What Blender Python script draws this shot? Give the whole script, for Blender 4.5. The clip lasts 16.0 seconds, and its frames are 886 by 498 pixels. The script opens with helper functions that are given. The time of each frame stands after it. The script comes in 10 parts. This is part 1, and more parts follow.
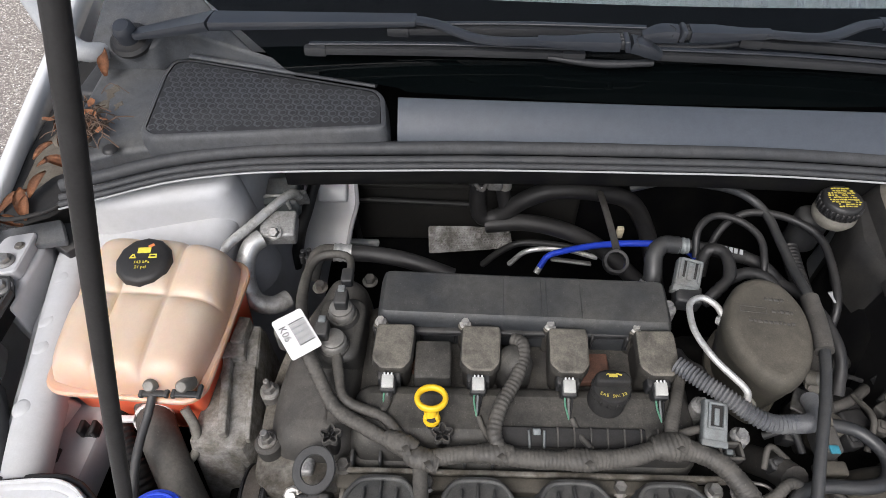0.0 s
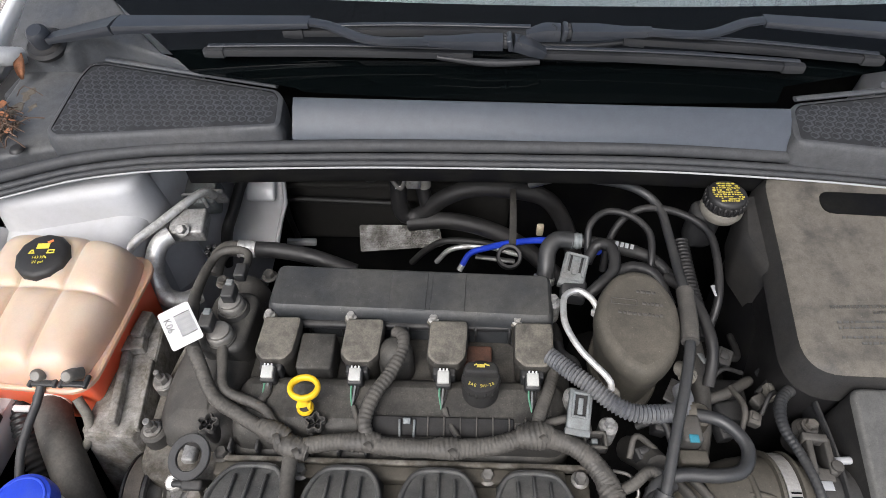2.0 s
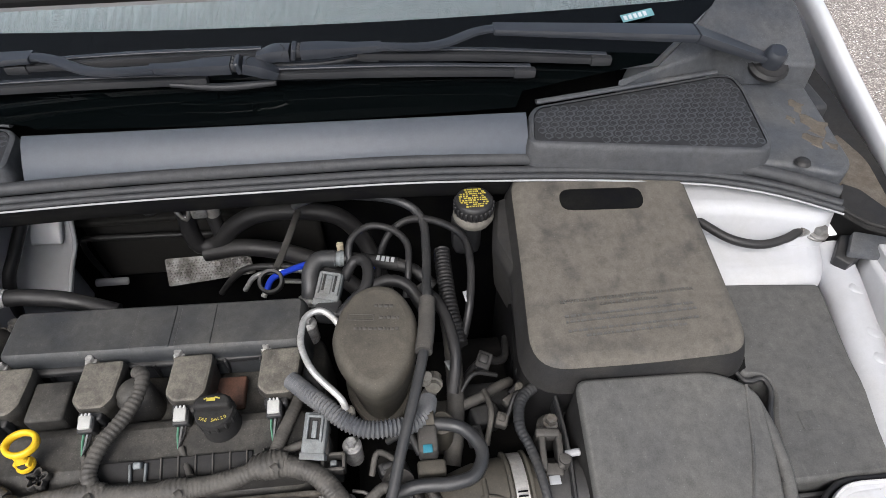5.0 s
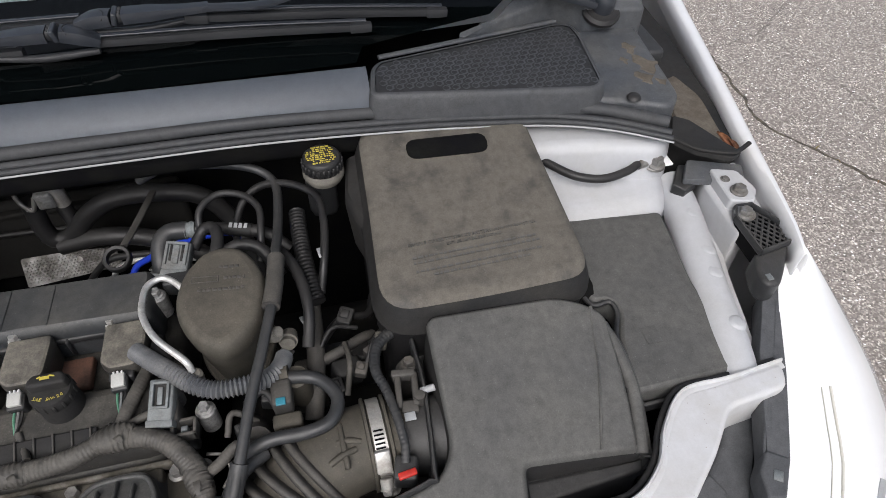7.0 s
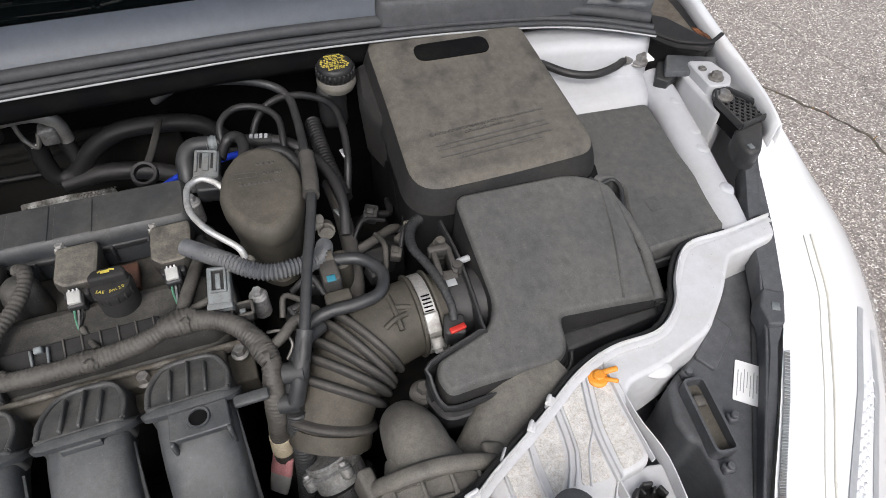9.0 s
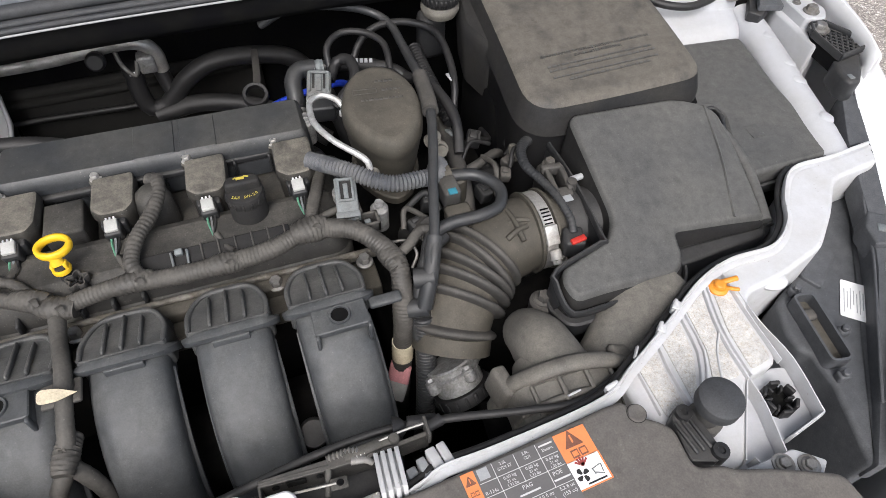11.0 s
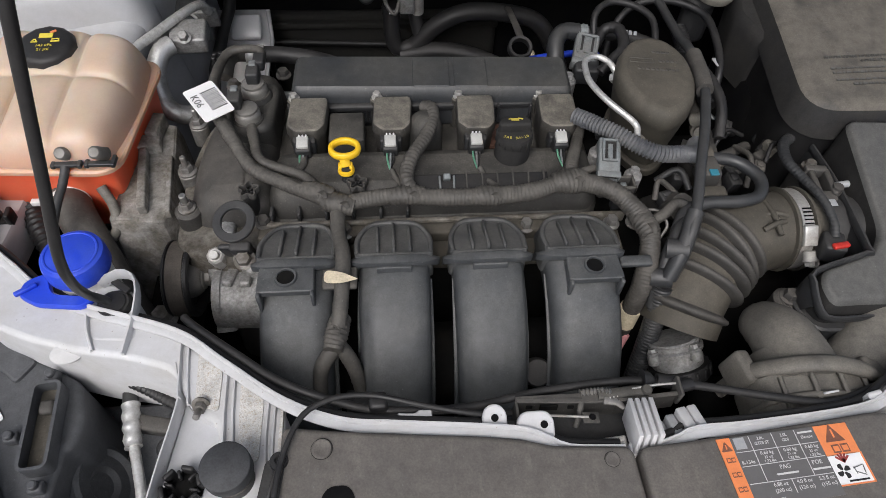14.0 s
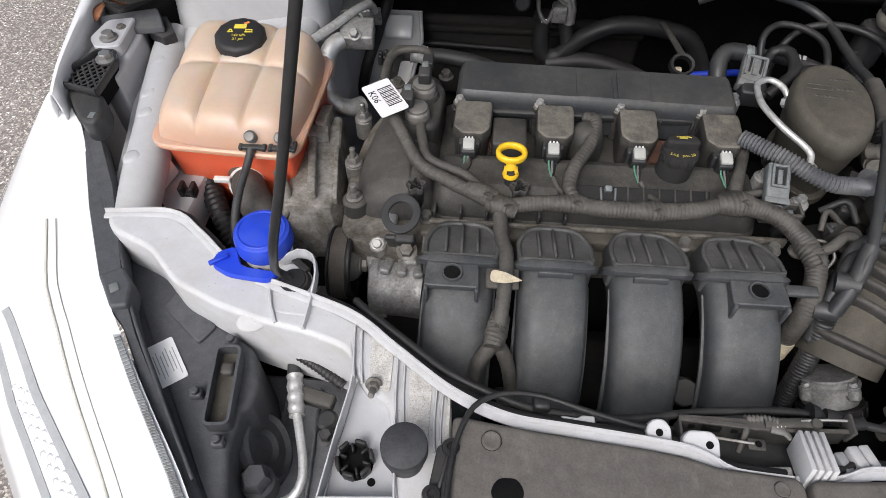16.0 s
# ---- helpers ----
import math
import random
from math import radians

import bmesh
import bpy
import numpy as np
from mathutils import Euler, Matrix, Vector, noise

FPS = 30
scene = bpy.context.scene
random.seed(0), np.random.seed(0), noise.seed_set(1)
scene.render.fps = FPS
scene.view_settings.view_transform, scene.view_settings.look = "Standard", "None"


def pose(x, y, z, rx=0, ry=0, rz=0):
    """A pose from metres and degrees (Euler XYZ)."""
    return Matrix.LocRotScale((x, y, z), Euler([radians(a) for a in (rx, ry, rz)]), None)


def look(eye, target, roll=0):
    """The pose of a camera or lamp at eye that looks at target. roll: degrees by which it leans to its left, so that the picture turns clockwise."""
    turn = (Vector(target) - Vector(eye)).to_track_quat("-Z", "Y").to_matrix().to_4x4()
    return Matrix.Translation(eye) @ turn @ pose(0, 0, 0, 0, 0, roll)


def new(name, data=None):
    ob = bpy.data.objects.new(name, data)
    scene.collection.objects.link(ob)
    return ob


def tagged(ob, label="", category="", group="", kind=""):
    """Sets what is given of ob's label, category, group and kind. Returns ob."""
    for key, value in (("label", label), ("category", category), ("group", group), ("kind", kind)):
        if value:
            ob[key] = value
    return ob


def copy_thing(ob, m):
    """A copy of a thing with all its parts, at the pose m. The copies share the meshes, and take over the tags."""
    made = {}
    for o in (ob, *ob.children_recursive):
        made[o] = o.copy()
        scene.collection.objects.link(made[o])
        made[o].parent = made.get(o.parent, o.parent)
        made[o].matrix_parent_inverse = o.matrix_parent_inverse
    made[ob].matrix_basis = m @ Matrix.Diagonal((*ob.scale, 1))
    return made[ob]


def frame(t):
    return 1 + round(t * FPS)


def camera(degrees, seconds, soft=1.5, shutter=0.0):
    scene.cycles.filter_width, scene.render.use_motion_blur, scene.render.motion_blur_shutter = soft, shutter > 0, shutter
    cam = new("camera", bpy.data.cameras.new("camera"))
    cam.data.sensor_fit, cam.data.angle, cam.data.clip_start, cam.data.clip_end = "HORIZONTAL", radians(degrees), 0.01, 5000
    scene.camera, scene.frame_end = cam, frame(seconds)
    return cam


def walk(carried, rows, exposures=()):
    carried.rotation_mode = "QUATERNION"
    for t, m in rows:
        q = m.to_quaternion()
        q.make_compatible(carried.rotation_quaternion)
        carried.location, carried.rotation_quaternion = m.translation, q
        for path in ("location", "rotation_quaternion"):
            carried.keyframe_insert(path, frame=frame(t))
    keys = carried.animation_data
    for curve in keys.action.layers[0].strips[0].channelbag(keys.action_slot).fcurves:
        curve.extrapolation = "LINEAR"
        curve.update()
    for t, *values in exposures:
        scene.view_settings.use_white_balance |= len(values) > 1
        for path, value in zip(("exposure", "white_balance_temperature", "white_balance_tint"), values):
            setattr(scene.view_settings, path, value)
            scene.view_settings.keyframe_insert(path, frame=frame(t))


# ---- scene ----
cam = camera(69.8, 16.0, 0.5)
METRES, EYE, TILT, LEAN, TURN = 0.93, 1.45, -50.0, 0.0, 1.5
ROWS = [
    (0, 0, 0, 0, -0, 0, -0),
    (0.5, 0.0363, -0.0029, -0.0025, 0.16, -0.14, -0.17),
    (1, 0.0739, -0.0075, -0.0056, 0.43, 0.01, -0.11),
    (1.5, 0.1089, -0.0118, -0.0097, 0.91, 0.25, -0.02),
    (2, 0.1417, -0.0157, -0.0118, 1.19, 0.46, 0.15),
    (2.5, 0.1727, -0.0168, -0.0125, 1.28, 0.71, 0.47),
    (3, 0.2095, -0.0161, -0.0143, 0.82, 1.01, 1.15),
    (3.5, 0.2495, -0.0088, -0.0126, -0.24, 1.14, 2.03),
    (4, 0.2883, -0.0081, -0.0082, -1.51, 1.26, 2.88),
    (4.5, 0.3214, -0.0102, -0.0104, -2.9, 1.37, 4.18),
    (5.33, 0.3785, -0.0149, -0.0233, -5.1981, 1.5904, 6.4204),
    (6.17, 0.4266, -0.0188, -0.0467, -7.5963, 1.5496, 8.5041),
    (7, 0.4323, -0.0244, -0.0849, -10.6, 0.72, 11.1),
    (7.5, 0.4118, -0.0304, -0.1117, -12.42, -0.1, 12.8),
    (8, 0.3824, -0.0397, -0.1356, -13.71, -0.88, 14.21),
    (8.5, 0.3501, -0.0487, -0.1527, -14.83, -1.63, 14.92),
    (9.33, 0.2958, -0.0551, -0.1735, -15.7044, -2.677, 15.8574),
    (10.17, 0.2429, -0.0501, -0.1891, -15.4133, -3.4763, 16.357),
    (11, 0.1875, -0.041, -0.1978, -14.76, -4.19, 14.75),
    (11.5, 0.1553, -0.0363, -0.201, -14.12, -4.5, 12.78),
    (12, 0.1283, -0.0324, -0.205, -12.88, -4.56, 10.73),
    (12.5, 0.1013, -0.0331, -0.2066, -11.48, -4.53, 8.8),
    (13, 0.0751, -0.0334, -0.2108, -9.67, -4.06, 6.82),
    (13.5, 0.0501, -0.0351, -0.2137, -7.45, -3.68, 4.93),
    (14, 0.0256, -0.0373, -0.2156, -5.22, -3.29, 3.09),
    (14.5, 0.0019, -0.0425, -0.2175, -3.45, -3, 1.4),
    (15, -0.0195, -0.0474, -0.2207, -1.86, -3.17, 0.14),
    (15.5, -0.0433, -0.0496, -0.2211, -0.18, -3.26, -1.28),
    (16, -0.0633, -0.0518, -0.2128, 1.49, -3.07, -2.16),
]
walk(cam, [(t, pose(0, 0, EYE, TILT, LEAN, TURN) @ pose(METRES * x, METRES * y, METRES * z, 90 + pitch, roll, yaw)) for t, x, y, z, yaw, pitch, roll in ROWS],
     [(0, 0.59), (2, 0.8), (3, 0.85), (4.5, 0.8), (7, 0.34), (8.5, 0.44), (11, 0.72), (11.5, 0.71), (12, 0.50), (12.5, 0.35), (13, 0.10), (13.5, 0.08), (14, 0.22), (14.5, 0.33), (15, 0.35), (16, 0.38)])

# ---- sky and light ----
world = bpy.data.worlds.new("overcast_sky")
scene.world = world
world.use_nodes = True
wn, wl = world.node_tree.nodes, world.node_tree.links
sky = wn.new("ShaderNodeTexSky")
sky.sky_type = "NISHITA"
sky.sun_disc = False
sky.sun_elevation, sky.sun_rotation = radians(52), radians(200)
sky.air_density, sky.dust_density, sky.ozone_density = 1.0, 4.0, 1.0
grey = wn.new("ShaderNodeRGBToBW")
cloud = wn.new("ShaderNodeMix")
cloud.data_type = "RGBA"
cloud.inputs["Factor"].default_value = 0.5
wl.new(sky.outputs[0], grey.inputs[0])
wl.new(sky.outputs[0], cloud.inputs[6])
wl.new(grey.outputs[0], cloud.inputs[7])
wl.new(cloud.outputs[2], wn["Background"].inputs[0])
wn["Background"].inputs[1].default_value = 0.15
sun_data = bpy.data.lights.new("sun", "SUN")
sun_data.energy, sun_data.angle, sun_data.color = 1.5, radians(35), (0.99, 0.975, 1.0)
sun = new("sun", sun_data)
sun.matrix_world = look((0.2 - 1.2, -2.6, 4.2), (0.2, 0.1, 0.9))
scene.view_settings.exposure = 0.0

# ---- materials ----


def mat(name, col, rough=0.55, metal=0.0, dust=None, cover=0.5, scale=25.0, var=0.16, bump=0.10, fine=750.0, specks=0.0,
        coat=0.0, trans=0.0, spec=0.5, dust_rough=0.9, soft=0.12, sss=0.0, scuff=0.00, top_bias=0.0):
    """A node material: base colour, patches of dust or wear over part of it, fine grain in value and relief."""
    m = bpy.data.materials.new(name)
    m.use_nodes = True
    n, l = m.node_tree.nodes, m.node_tree.links
    b = n["Principled BSDF"]
    b.inputs["Metallic"].default_value = metal
    b.inputs["Specular IOR Level"].default_value = spec
    b.inputs["Coat Weight"].default_value = coat
    b.inputs["Coat Roughness"].default_value = 0.08
    b.inputs["Transmission Weight"].default_value = trans
    b.inputs["Subsurface Weight"].default_value = sss
    if sss:
        b.inputs["Subsurface Radius"].default_value = (0.02, 0.012, 0.006)
        b.inputs["Subsurface Scale"].default_value = 0.9
    tc = n.new("ShaderNodeTexCoord")
    big = n.new("ShaderNodeTexNoise")
    big.inputs["Scale"].default_value, big.inputs["Detail"].default_value, big.inputs["Roughness"].default_value = scale, 6, 0.65
    small = n.new("ShaderNodeTexNoise")
    small.inputs["Scale"].default_value, small.inputs["Detail"].default_value = fine, 3
    mid = n.new("ShaderNodeTexNoise")
    mid.inputs["Scale"].default_value, mid.inputs["Detail"].default_value, mid.inputs["Roughness"].default_value = 95, 6, 0.7
    info = n.new("ShaderNodeObjectInfo")
    shift = n.new("ShaderNodeVectorMath")
    shift.operation = "MULTIPLY_ADD"
    shift.inputs[1].default_value = (1, 1, 1)
    l.new(tc.outputs["Object"], shift.inputs[0])
    l.new(info.outputs["Location"], shift.inputs[2])
    l.new(shift.outputs[0], big.inputs["Vector"])
    l.new(shift.outputs[0], small.inputs["Vector"])
    l.new(shift.outputs[0], mid.inputs["Vector"])
    mask = n.new("ShaderNodeMapRange")
    mask.inputs["From Min"].default_value, mask.inputs["From Max"].default_value = 0.5 + (0.5 - cover) * 0.5 - soft, 0.5 + (0.5 - cover) * 0.5 + soft
    l.new(big.outputs["Fac"], mask.inputs["Value"])
    dusted = mask.outputs["Result"]
    if top_bias:
        # the dust colour is full on upward faces and thinner on upright sides
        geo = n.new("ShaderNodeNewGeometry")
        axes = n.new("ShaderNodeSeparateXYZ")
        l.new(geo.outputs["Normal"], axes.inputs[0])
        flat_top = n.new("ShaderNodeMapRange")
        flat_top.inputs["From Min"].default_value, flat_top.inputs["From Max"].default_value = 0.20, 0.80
        flat_top.inputs["To Min"].default_value = 1 - top_bias
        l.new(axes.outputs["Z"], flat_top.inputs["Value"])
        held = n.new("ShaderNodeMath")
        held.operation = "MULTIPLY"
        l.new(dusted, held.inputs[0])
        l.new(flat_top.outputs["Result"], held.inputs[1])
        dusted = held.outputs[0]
    mix = n.new("ShaderNodeMix")
    mix.data_type = "RGBA"
    mix.inputs[6].default_value = (*col, 1)
    mix.inputs[7].default_value = (*(dust or [c * (1 - var) for c in col]), 1)
    l.new(dusted, mix.inputs["Factor"])
    if specks:
        # pale dried spots
        spot = n.new("ShaderNodeTexVoronoi")
        spot.inputs["Scale"].default_value = 420
        l.new(shift.outputs[0], spot.inputs["Vector"])
        near = n.new("ShaderNodeMapRange")
        near.inputs["From Min"].default_value, near.inputs["From Max"].default_value = 0.16, 0.32
        near.inputs["To Min"].default_value, near.inputs["To Max"].default_value = 1.0, 0.0
        l.new(spot.outputs["Distance"], near.inputs["Value"])
        pick = n.new("ShaderNodeSeparateColor")
        l.new(spot.outputs["Color"], pick.inputs[0])
        some = n.new("ShaderNodeMath")
        some.operation = "GREATER_THAN"
        some.inputs[1].default_value = 1 - specks
        l.new(pick.outputs[0], some.inputs[0])
        near.inputs["To Min"].default_value = 0.55
        amount = n.new("ShaderNodeMath")
        amount.operation = "MULTIPLY"
        l.new(near.outputs["Result"], amount.inputs[0])
        l.new(some.outputs[0], amount.inputs[1])
        spotted = n.new("ShaderNodeMix")
        spotted.data_type = "RGBA"
        spotted.inputs[7].default_value = tuple(min(0.14, 1.5 * v) for v in (dust or col)) + (1,) if max(col) < 0.3 else (0.22, 0.19, 0.15, 1)
        l.new(mix.outputs[2], spotted.inputs[6])
        l.new(amount.outputs[0], spotted.inputs["Factor"])
        mix = spotted
    if scuff:
        # thin pale rub marks
        lay = n.new("ShaderNodeMapping")
        lay.inputs["Scale"].default_value = (4, 1.1, 2.5)
        lay.inputs["Rotation"].default_value = (0.3, 0.2, 0.45)
        l.new(shift.outputs[0], lay.inputs["Vector"])
        rub = n.new("ShaderNodeTexNoise")
        rub.inputs["Scale"].default_value, rub.inputs["Detail"].default_value = 38, 5
        l.new(lay.outputs[0], rub.inputs["Vector"])
        fine_line = n.new("ShaderNodeMapRange")
        fine_line.inputs["From Min"].default_value, fine_line.inputs["From Max"].default_value = 0.60, 0.70
        fine_line.inputs["To Max"].default_value = scuff
        l.new(rub.outputs["Fac"], fine_line.inputs["Value"])
        rubbed = n.new("ShaderNodeMix")
        rubbed.data_type = "RGBA"
        rubbed.inputs[7].default_value = tuple(min(0.8, 1.9 * v + 0.02) for v in (dust or col)) + (1,)
        l.new(mix.outputs[2], rubbed.inputs[6])
        l.new(fine_line.outputs["Result"], rubbed.inputs["Factor"])
        mix = rubbed
    grain = n.new("ShaderNodeMapRange")
    grain.inputs["From Min"].default_value, grain.inputs["From Max"].default_value = 0.3, 0.7
    grain.inputs["To Min"].default_value, grain.inputs["To Max"].default_value = 1 - 2.2 * var, 1 + 2.2 * var
    both = n.new("ShaderNodeMix")
    both.data_type = "FLOAT"
    both.inputs[0].default_value = 0.38
    l.new(mid.outputs["Fac"], both.inputs[2])
    l.new(small.outputs["Fac"], both.inputs[3])
    l.new(both.outputs[0], grain.inputs["Value"])
    mul = n.new("ShaderNodeMix")
    mul.data_type, mul.blend_type = "RGBA", "MULTIPLY"
    mul.inputs["Factor"].default_value = 1.0
    l.new(mix.outputs[2], mul.inputs[6])
    l.new(grain.outputs["Result"], mul.inputs[7])
    l.new(mul.outputs[2], b.inputs["Base Color"])
    rg = n.new("ShaderNodeMapRange")
    rg.inputs["To Min"].default_value, rg.inputs["To Max"].default_value = rough, dust_rough if dust else min(1.0, rough + 0.12)
    l.new(dusted, rg.inputs["Value"])
    l.new(rg.outputs["Result"], b.inputs["Roughness"])
    if bump:
        bp = n.new("ShaderNodeBump")
        bp.inputs["Strength"].default_value, bp.inputs["Distance"].default_value = 0.55 * bump, 0.0015
        l.new(small.outputs["Fac"], bp.inputs["Height"])
        l.new(bp.outputs[0], b.inputs["Normal"])
    return m


M_BLACK = mat("black_plastic", (0.019, 0.020, 0.022), 0.38, dust=(0.060, 0.057, 0.053), cover=0.46, soft=0.25, scale=16, spec=0.5, specks=0.03, scuff=0.07, top_bias=0.8)
M_DUSTY = mat("dusty_black_plastic", (0.034, 0.033, 0.032), 0.55, dust=(0.096, 0.088, 0.077), cover=0.56, soft=0.28, scale=18, specks=0.06, scuff=0.07, top_bias=0.7)
M_COVER = mat("valve_cover_plastic", (0.021, 0.0205, 0.020), 0.48, dust=(0.078, 0.073, 0.063), cover=0.55, scale=26, soft=0.2, specks=0.20, var=0.24, scuff=0.07, top_bias=0.75)
M_SLATE = mat("slate_grey_plastic", (0.040, 0.0435, 0.048), 0.38, dust=(0.102, 0.103, 0.100), cover=0.46, scale=24, soft=0.26, specks=0.04, scuff=0.08, top_bias=0.75)
M_CAP = mat("dusty_port_cap_plastic", (0.046, 0.048, 0.049), 0.42, dust=(0.118, 0.115, 0.108), cover=0.52, scale=26, soft=0.26, specks=0.05, var=0.18, top_bias=0.7)
M_LID = mat("rear_box_plastic", (0.029, 0.032, 0.036), 0.36, dust=(0.076, 0.074, 0.068), cover=0.50, scale=15, soft=0.22, specks=0.05, scuff=0.09, top_bias=0.85, dust_rough=0.7)
M_BROWN = mat("dust_caked_plastic", (0.036, 0.033, 0.026), 0.6, dust=(0.090, 0.080, 0.064), cover=0.62, scale=22, soft=0.3, specks=0.08, scuff=0.05, top_bias=0.55)
M_COIL = mat("dusty_coil_plastic", (0.032, 0.030, 0.027), 0.55, dust=(0.148, 0.136, 0.114), cover=0.68, scale=48, soft=0.16, specks=0.10, var=0.2, scuff=0.07, top_bias=0.9)
M_GUIDE = mat("grey_guide_plastic", (0.34, 0.35, 0.36), 0.5, var=0.06)
M_SIDE = mat("clean_black_side_plastic", (0.022, 0.023, 0.025), 0.45, dust=(0.040, 0.040, 0.040), cover=0.4, scale=14, soft=0.25)
M_PRINT = mat("white_print", (0.58, 0.58, 0.58), 0.5, var=0.05, bump=0)
M_INKB = mat("brown_print", (0.20, 0.085, 0.055), 0.5, bump=0)
M_SHIELD = mat("radiator_cover_plastic", (0.078, 0.073, 0.069), 0.46, dust=(0.142, 0.128, 0.113), cover=0.5, scale=12, soft=0.26, specks=0.05, var=0.15, scuff=0.10)
M_BATT = mat("battery_cover_plastic", (0.050, 0.046, 0.041), 0.55, dust=(0.108, 0.098, 0.083), cover=0.68, scale=34, soft=0.10, specks=0.05, var=0.14, scuff=0.05)
M_BOX = mat("charcoal_box_plastic", (0.062, 0.062, 0.061), 0.42, dust=(0.106, 0.103, 0.095), cover=0.5, scale=11, soft=0.32, bump=0.05, specks=0.05, scuff=0.08, top_bias=0.6)
M_SNORK = mat("dusty_snorkel_plastic", (0.088, 0.083, 0.074), 0.55, dust=(0.160, 0.148, 0.127), cover=0.5, scale=26, soft=0.22, specks=0.05, scuff=0.08, top_bias=0.45)
M_DULLY = mat("dull_yellow_print", (0.50, 0.41, 0.07), 0.6, var=0.15)
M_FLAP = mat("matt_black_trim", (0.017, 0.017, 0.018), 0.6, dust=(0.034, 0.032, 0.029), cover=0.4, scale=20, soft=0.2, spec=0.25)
M_RUBBER = mat("black_rubber", (0.013, 0.013, 0.014), 0.38, dust=(0.036, 0.034, 0.032), cover=0.33, soft=0.3, spec=0.45, top_bias=0.6)
M_SEAL = mat("bulb_seal_rubber", (0.030, 0.033, 0.038), 0.44, dust=(0.062, 0.062, 0.063), cover=0.40, scale=14, soft=0.3, spec=0.4)
M_HOSE = mat("grey_rubber_hose", (0.026, 0.028, 0.031), 0.30, dust=(0.056, 0.053, 0.049), cover=0.36, soft=0.3, top_bias=0.6)
M_TAPE = mat("dusty_loom_tape", (0.044, 0.041, 0.037), 0.5, dust=(0.098, 0.091, 0.080), cover=0.5, scale=45, soft=0.2, bump=0.3, fine=420, specks=0.04, top_bias=0.6)
# satin black plastic with the sky's blue sheen put into its colour
M_COWL = mat("sky_tinted_cowl_plastic", (0.106, 0.126, 0.160), 0.33, dust=(0.130, 0.147, 0.175), cover=0.4, scale=5, soft=0.35, bump=0.02, var=0.05, dust_rough=0.42)
M_DECK = mat("weathered_cowl_plastic", (0.056, 0.061, 0.070), 0.40, dust=(0.096, 0.095, 0.092), cover=0.40, scale=16, soft=0.2, specks=0.06, scuff=0.07, top_bias=0.45)
M_GRILLE = mat("cowl_grille_plastic", (0.046, 0.050, 0.057), 0.42, dust=(0.072, 0.073, 0.075), cover=0.45, scale=14, soft=0.25)
M_MESHDARK = mat("grille_mesh_dark", (0.024, 0.025, 0.028), 0.65, bump=0.3, fine=1500, var=0.15)
M_LATTICE = mat("grille_lattice_plastic", (0.044, 0.048, 0.055), 0.42, dust=(0.064, 0.065, 0.068), cover=0.40, scale=14, soft=0.25)
M_LAMPBLACK = mat("headlamp_housing_plastic", (0.052, 0.055, 0.061), 0.45, dust=(0.086, 0.088, 0.092), cover=0.5, scale=9, soft=0.3, specks=0.02, scuff=0.05, top_bias=0.45)
M_AIRGUIDE = mat("grey_air_guide_plastic", (0.120, 0.126, 0.138), 0.5, dust=(0.15, 0.152, 0.156), cover=0.45, scale=11, soft=0.3)
M_WHITE = mat("white_car_paint", (0.74, 0.75, 0.77), 0.3, dust=(0.68, 0.67, 0.66), cover=0.3, scale=14, var=0.02, bump=0.01, coat=0.6, soft=0.25, dust_rough=0.45)
# white moulding set lower to carry the bonnet's shade in its colour
M_SUPPORT = mat("shade_dulled_white_moulding", (0.53, 0.535, 0.55), 0.45, dust=(0.44, 0.43, 0.415), cover=0.30, scale=30, var=0.03, bump=0.03, soft=0.25, specks=0.02)
M_PRIMER = mat("thin_white_bay_paint", (0.455, 0.465, 0.49), 0.42, dust=(0.40, 0.395, 0.385), cover=0.38, scale=12, var=0.03, bump=0.02, soft=0.25)
M_GRIT = mat("gritty_dirt_on_paint", (0.56, 0.55, 0.53), 0.75, dust=(0.42, 0.37, 0.29), cover=0.34, scale=620, var=0.16, bump=0.8, fine=1100, soft=0.10)
M_ALU = mat("cast_aluminium", (0.38, 0.38, 0.38), 0.42, metal=0.6, dust=(0.25, 0.242, 0.225), cover=0.46, scale=70, soft=0.24, bump=0.5, fine=380, specks=0.05)
M_SATIN = mat("satin_steel", (0.22, 0.215, 0.205), 0.42, metal=0.45, dust=(0.16, 0.148, 0.128), cover=0.45, scale=40, soft=0.25, var=0.08)
M_BRIGHT = mat("dull_aluminium_tube", (0.62, 0.62, 0.61), 0.40, metal=0.7, dust=(0.40, 0.39, 0.37), cover=0.35, scale=60, var=0.08, bump=0.03)
M_STEEL = mat("zinc_steel", (0.30, 0.295, 0.285), 0.42, metal=0.75, var=0.08, bump=0.05, dust=(0.17, 0.155, 0.135), cover=0.45)
M_ZINC = mat("bright_zinc_bolt", (0.50, 0.49, 0.47), 0.4, metal=0.6, var=0.1, dust=(0.34, 0.32, 0.29), cover=0.4)
M_WIREG = mat("green_wire", (0.10, 0.26, 0.17), 0.5)
M_CAST = mat("oxidised_mount_casting", (0.30, 0.288, 0.27), 0.6, metal=0.2, dust=(0.17, 0.155, 0.13), cover=0.5, scale=50, bump=0.7, fine=300, specks=0.12, var=0.2)
M_RAIL = mat("grimy_cast_edge", (0.19, 0.178, 0.158), 0.6, metal=0.2, dust=(0.085, 0.075, 0.06), cover=0.6, scale=60, soft=0.15, bump=0.6, fine=300, var=0.2)
M_FOIL = mat("embossed_foil", (0.40, 0.40, 0.39), 0.48, metal=0.7, dust=(0.20, 0.19, 0.175), cover=0.55, scale=30, var=0.1)
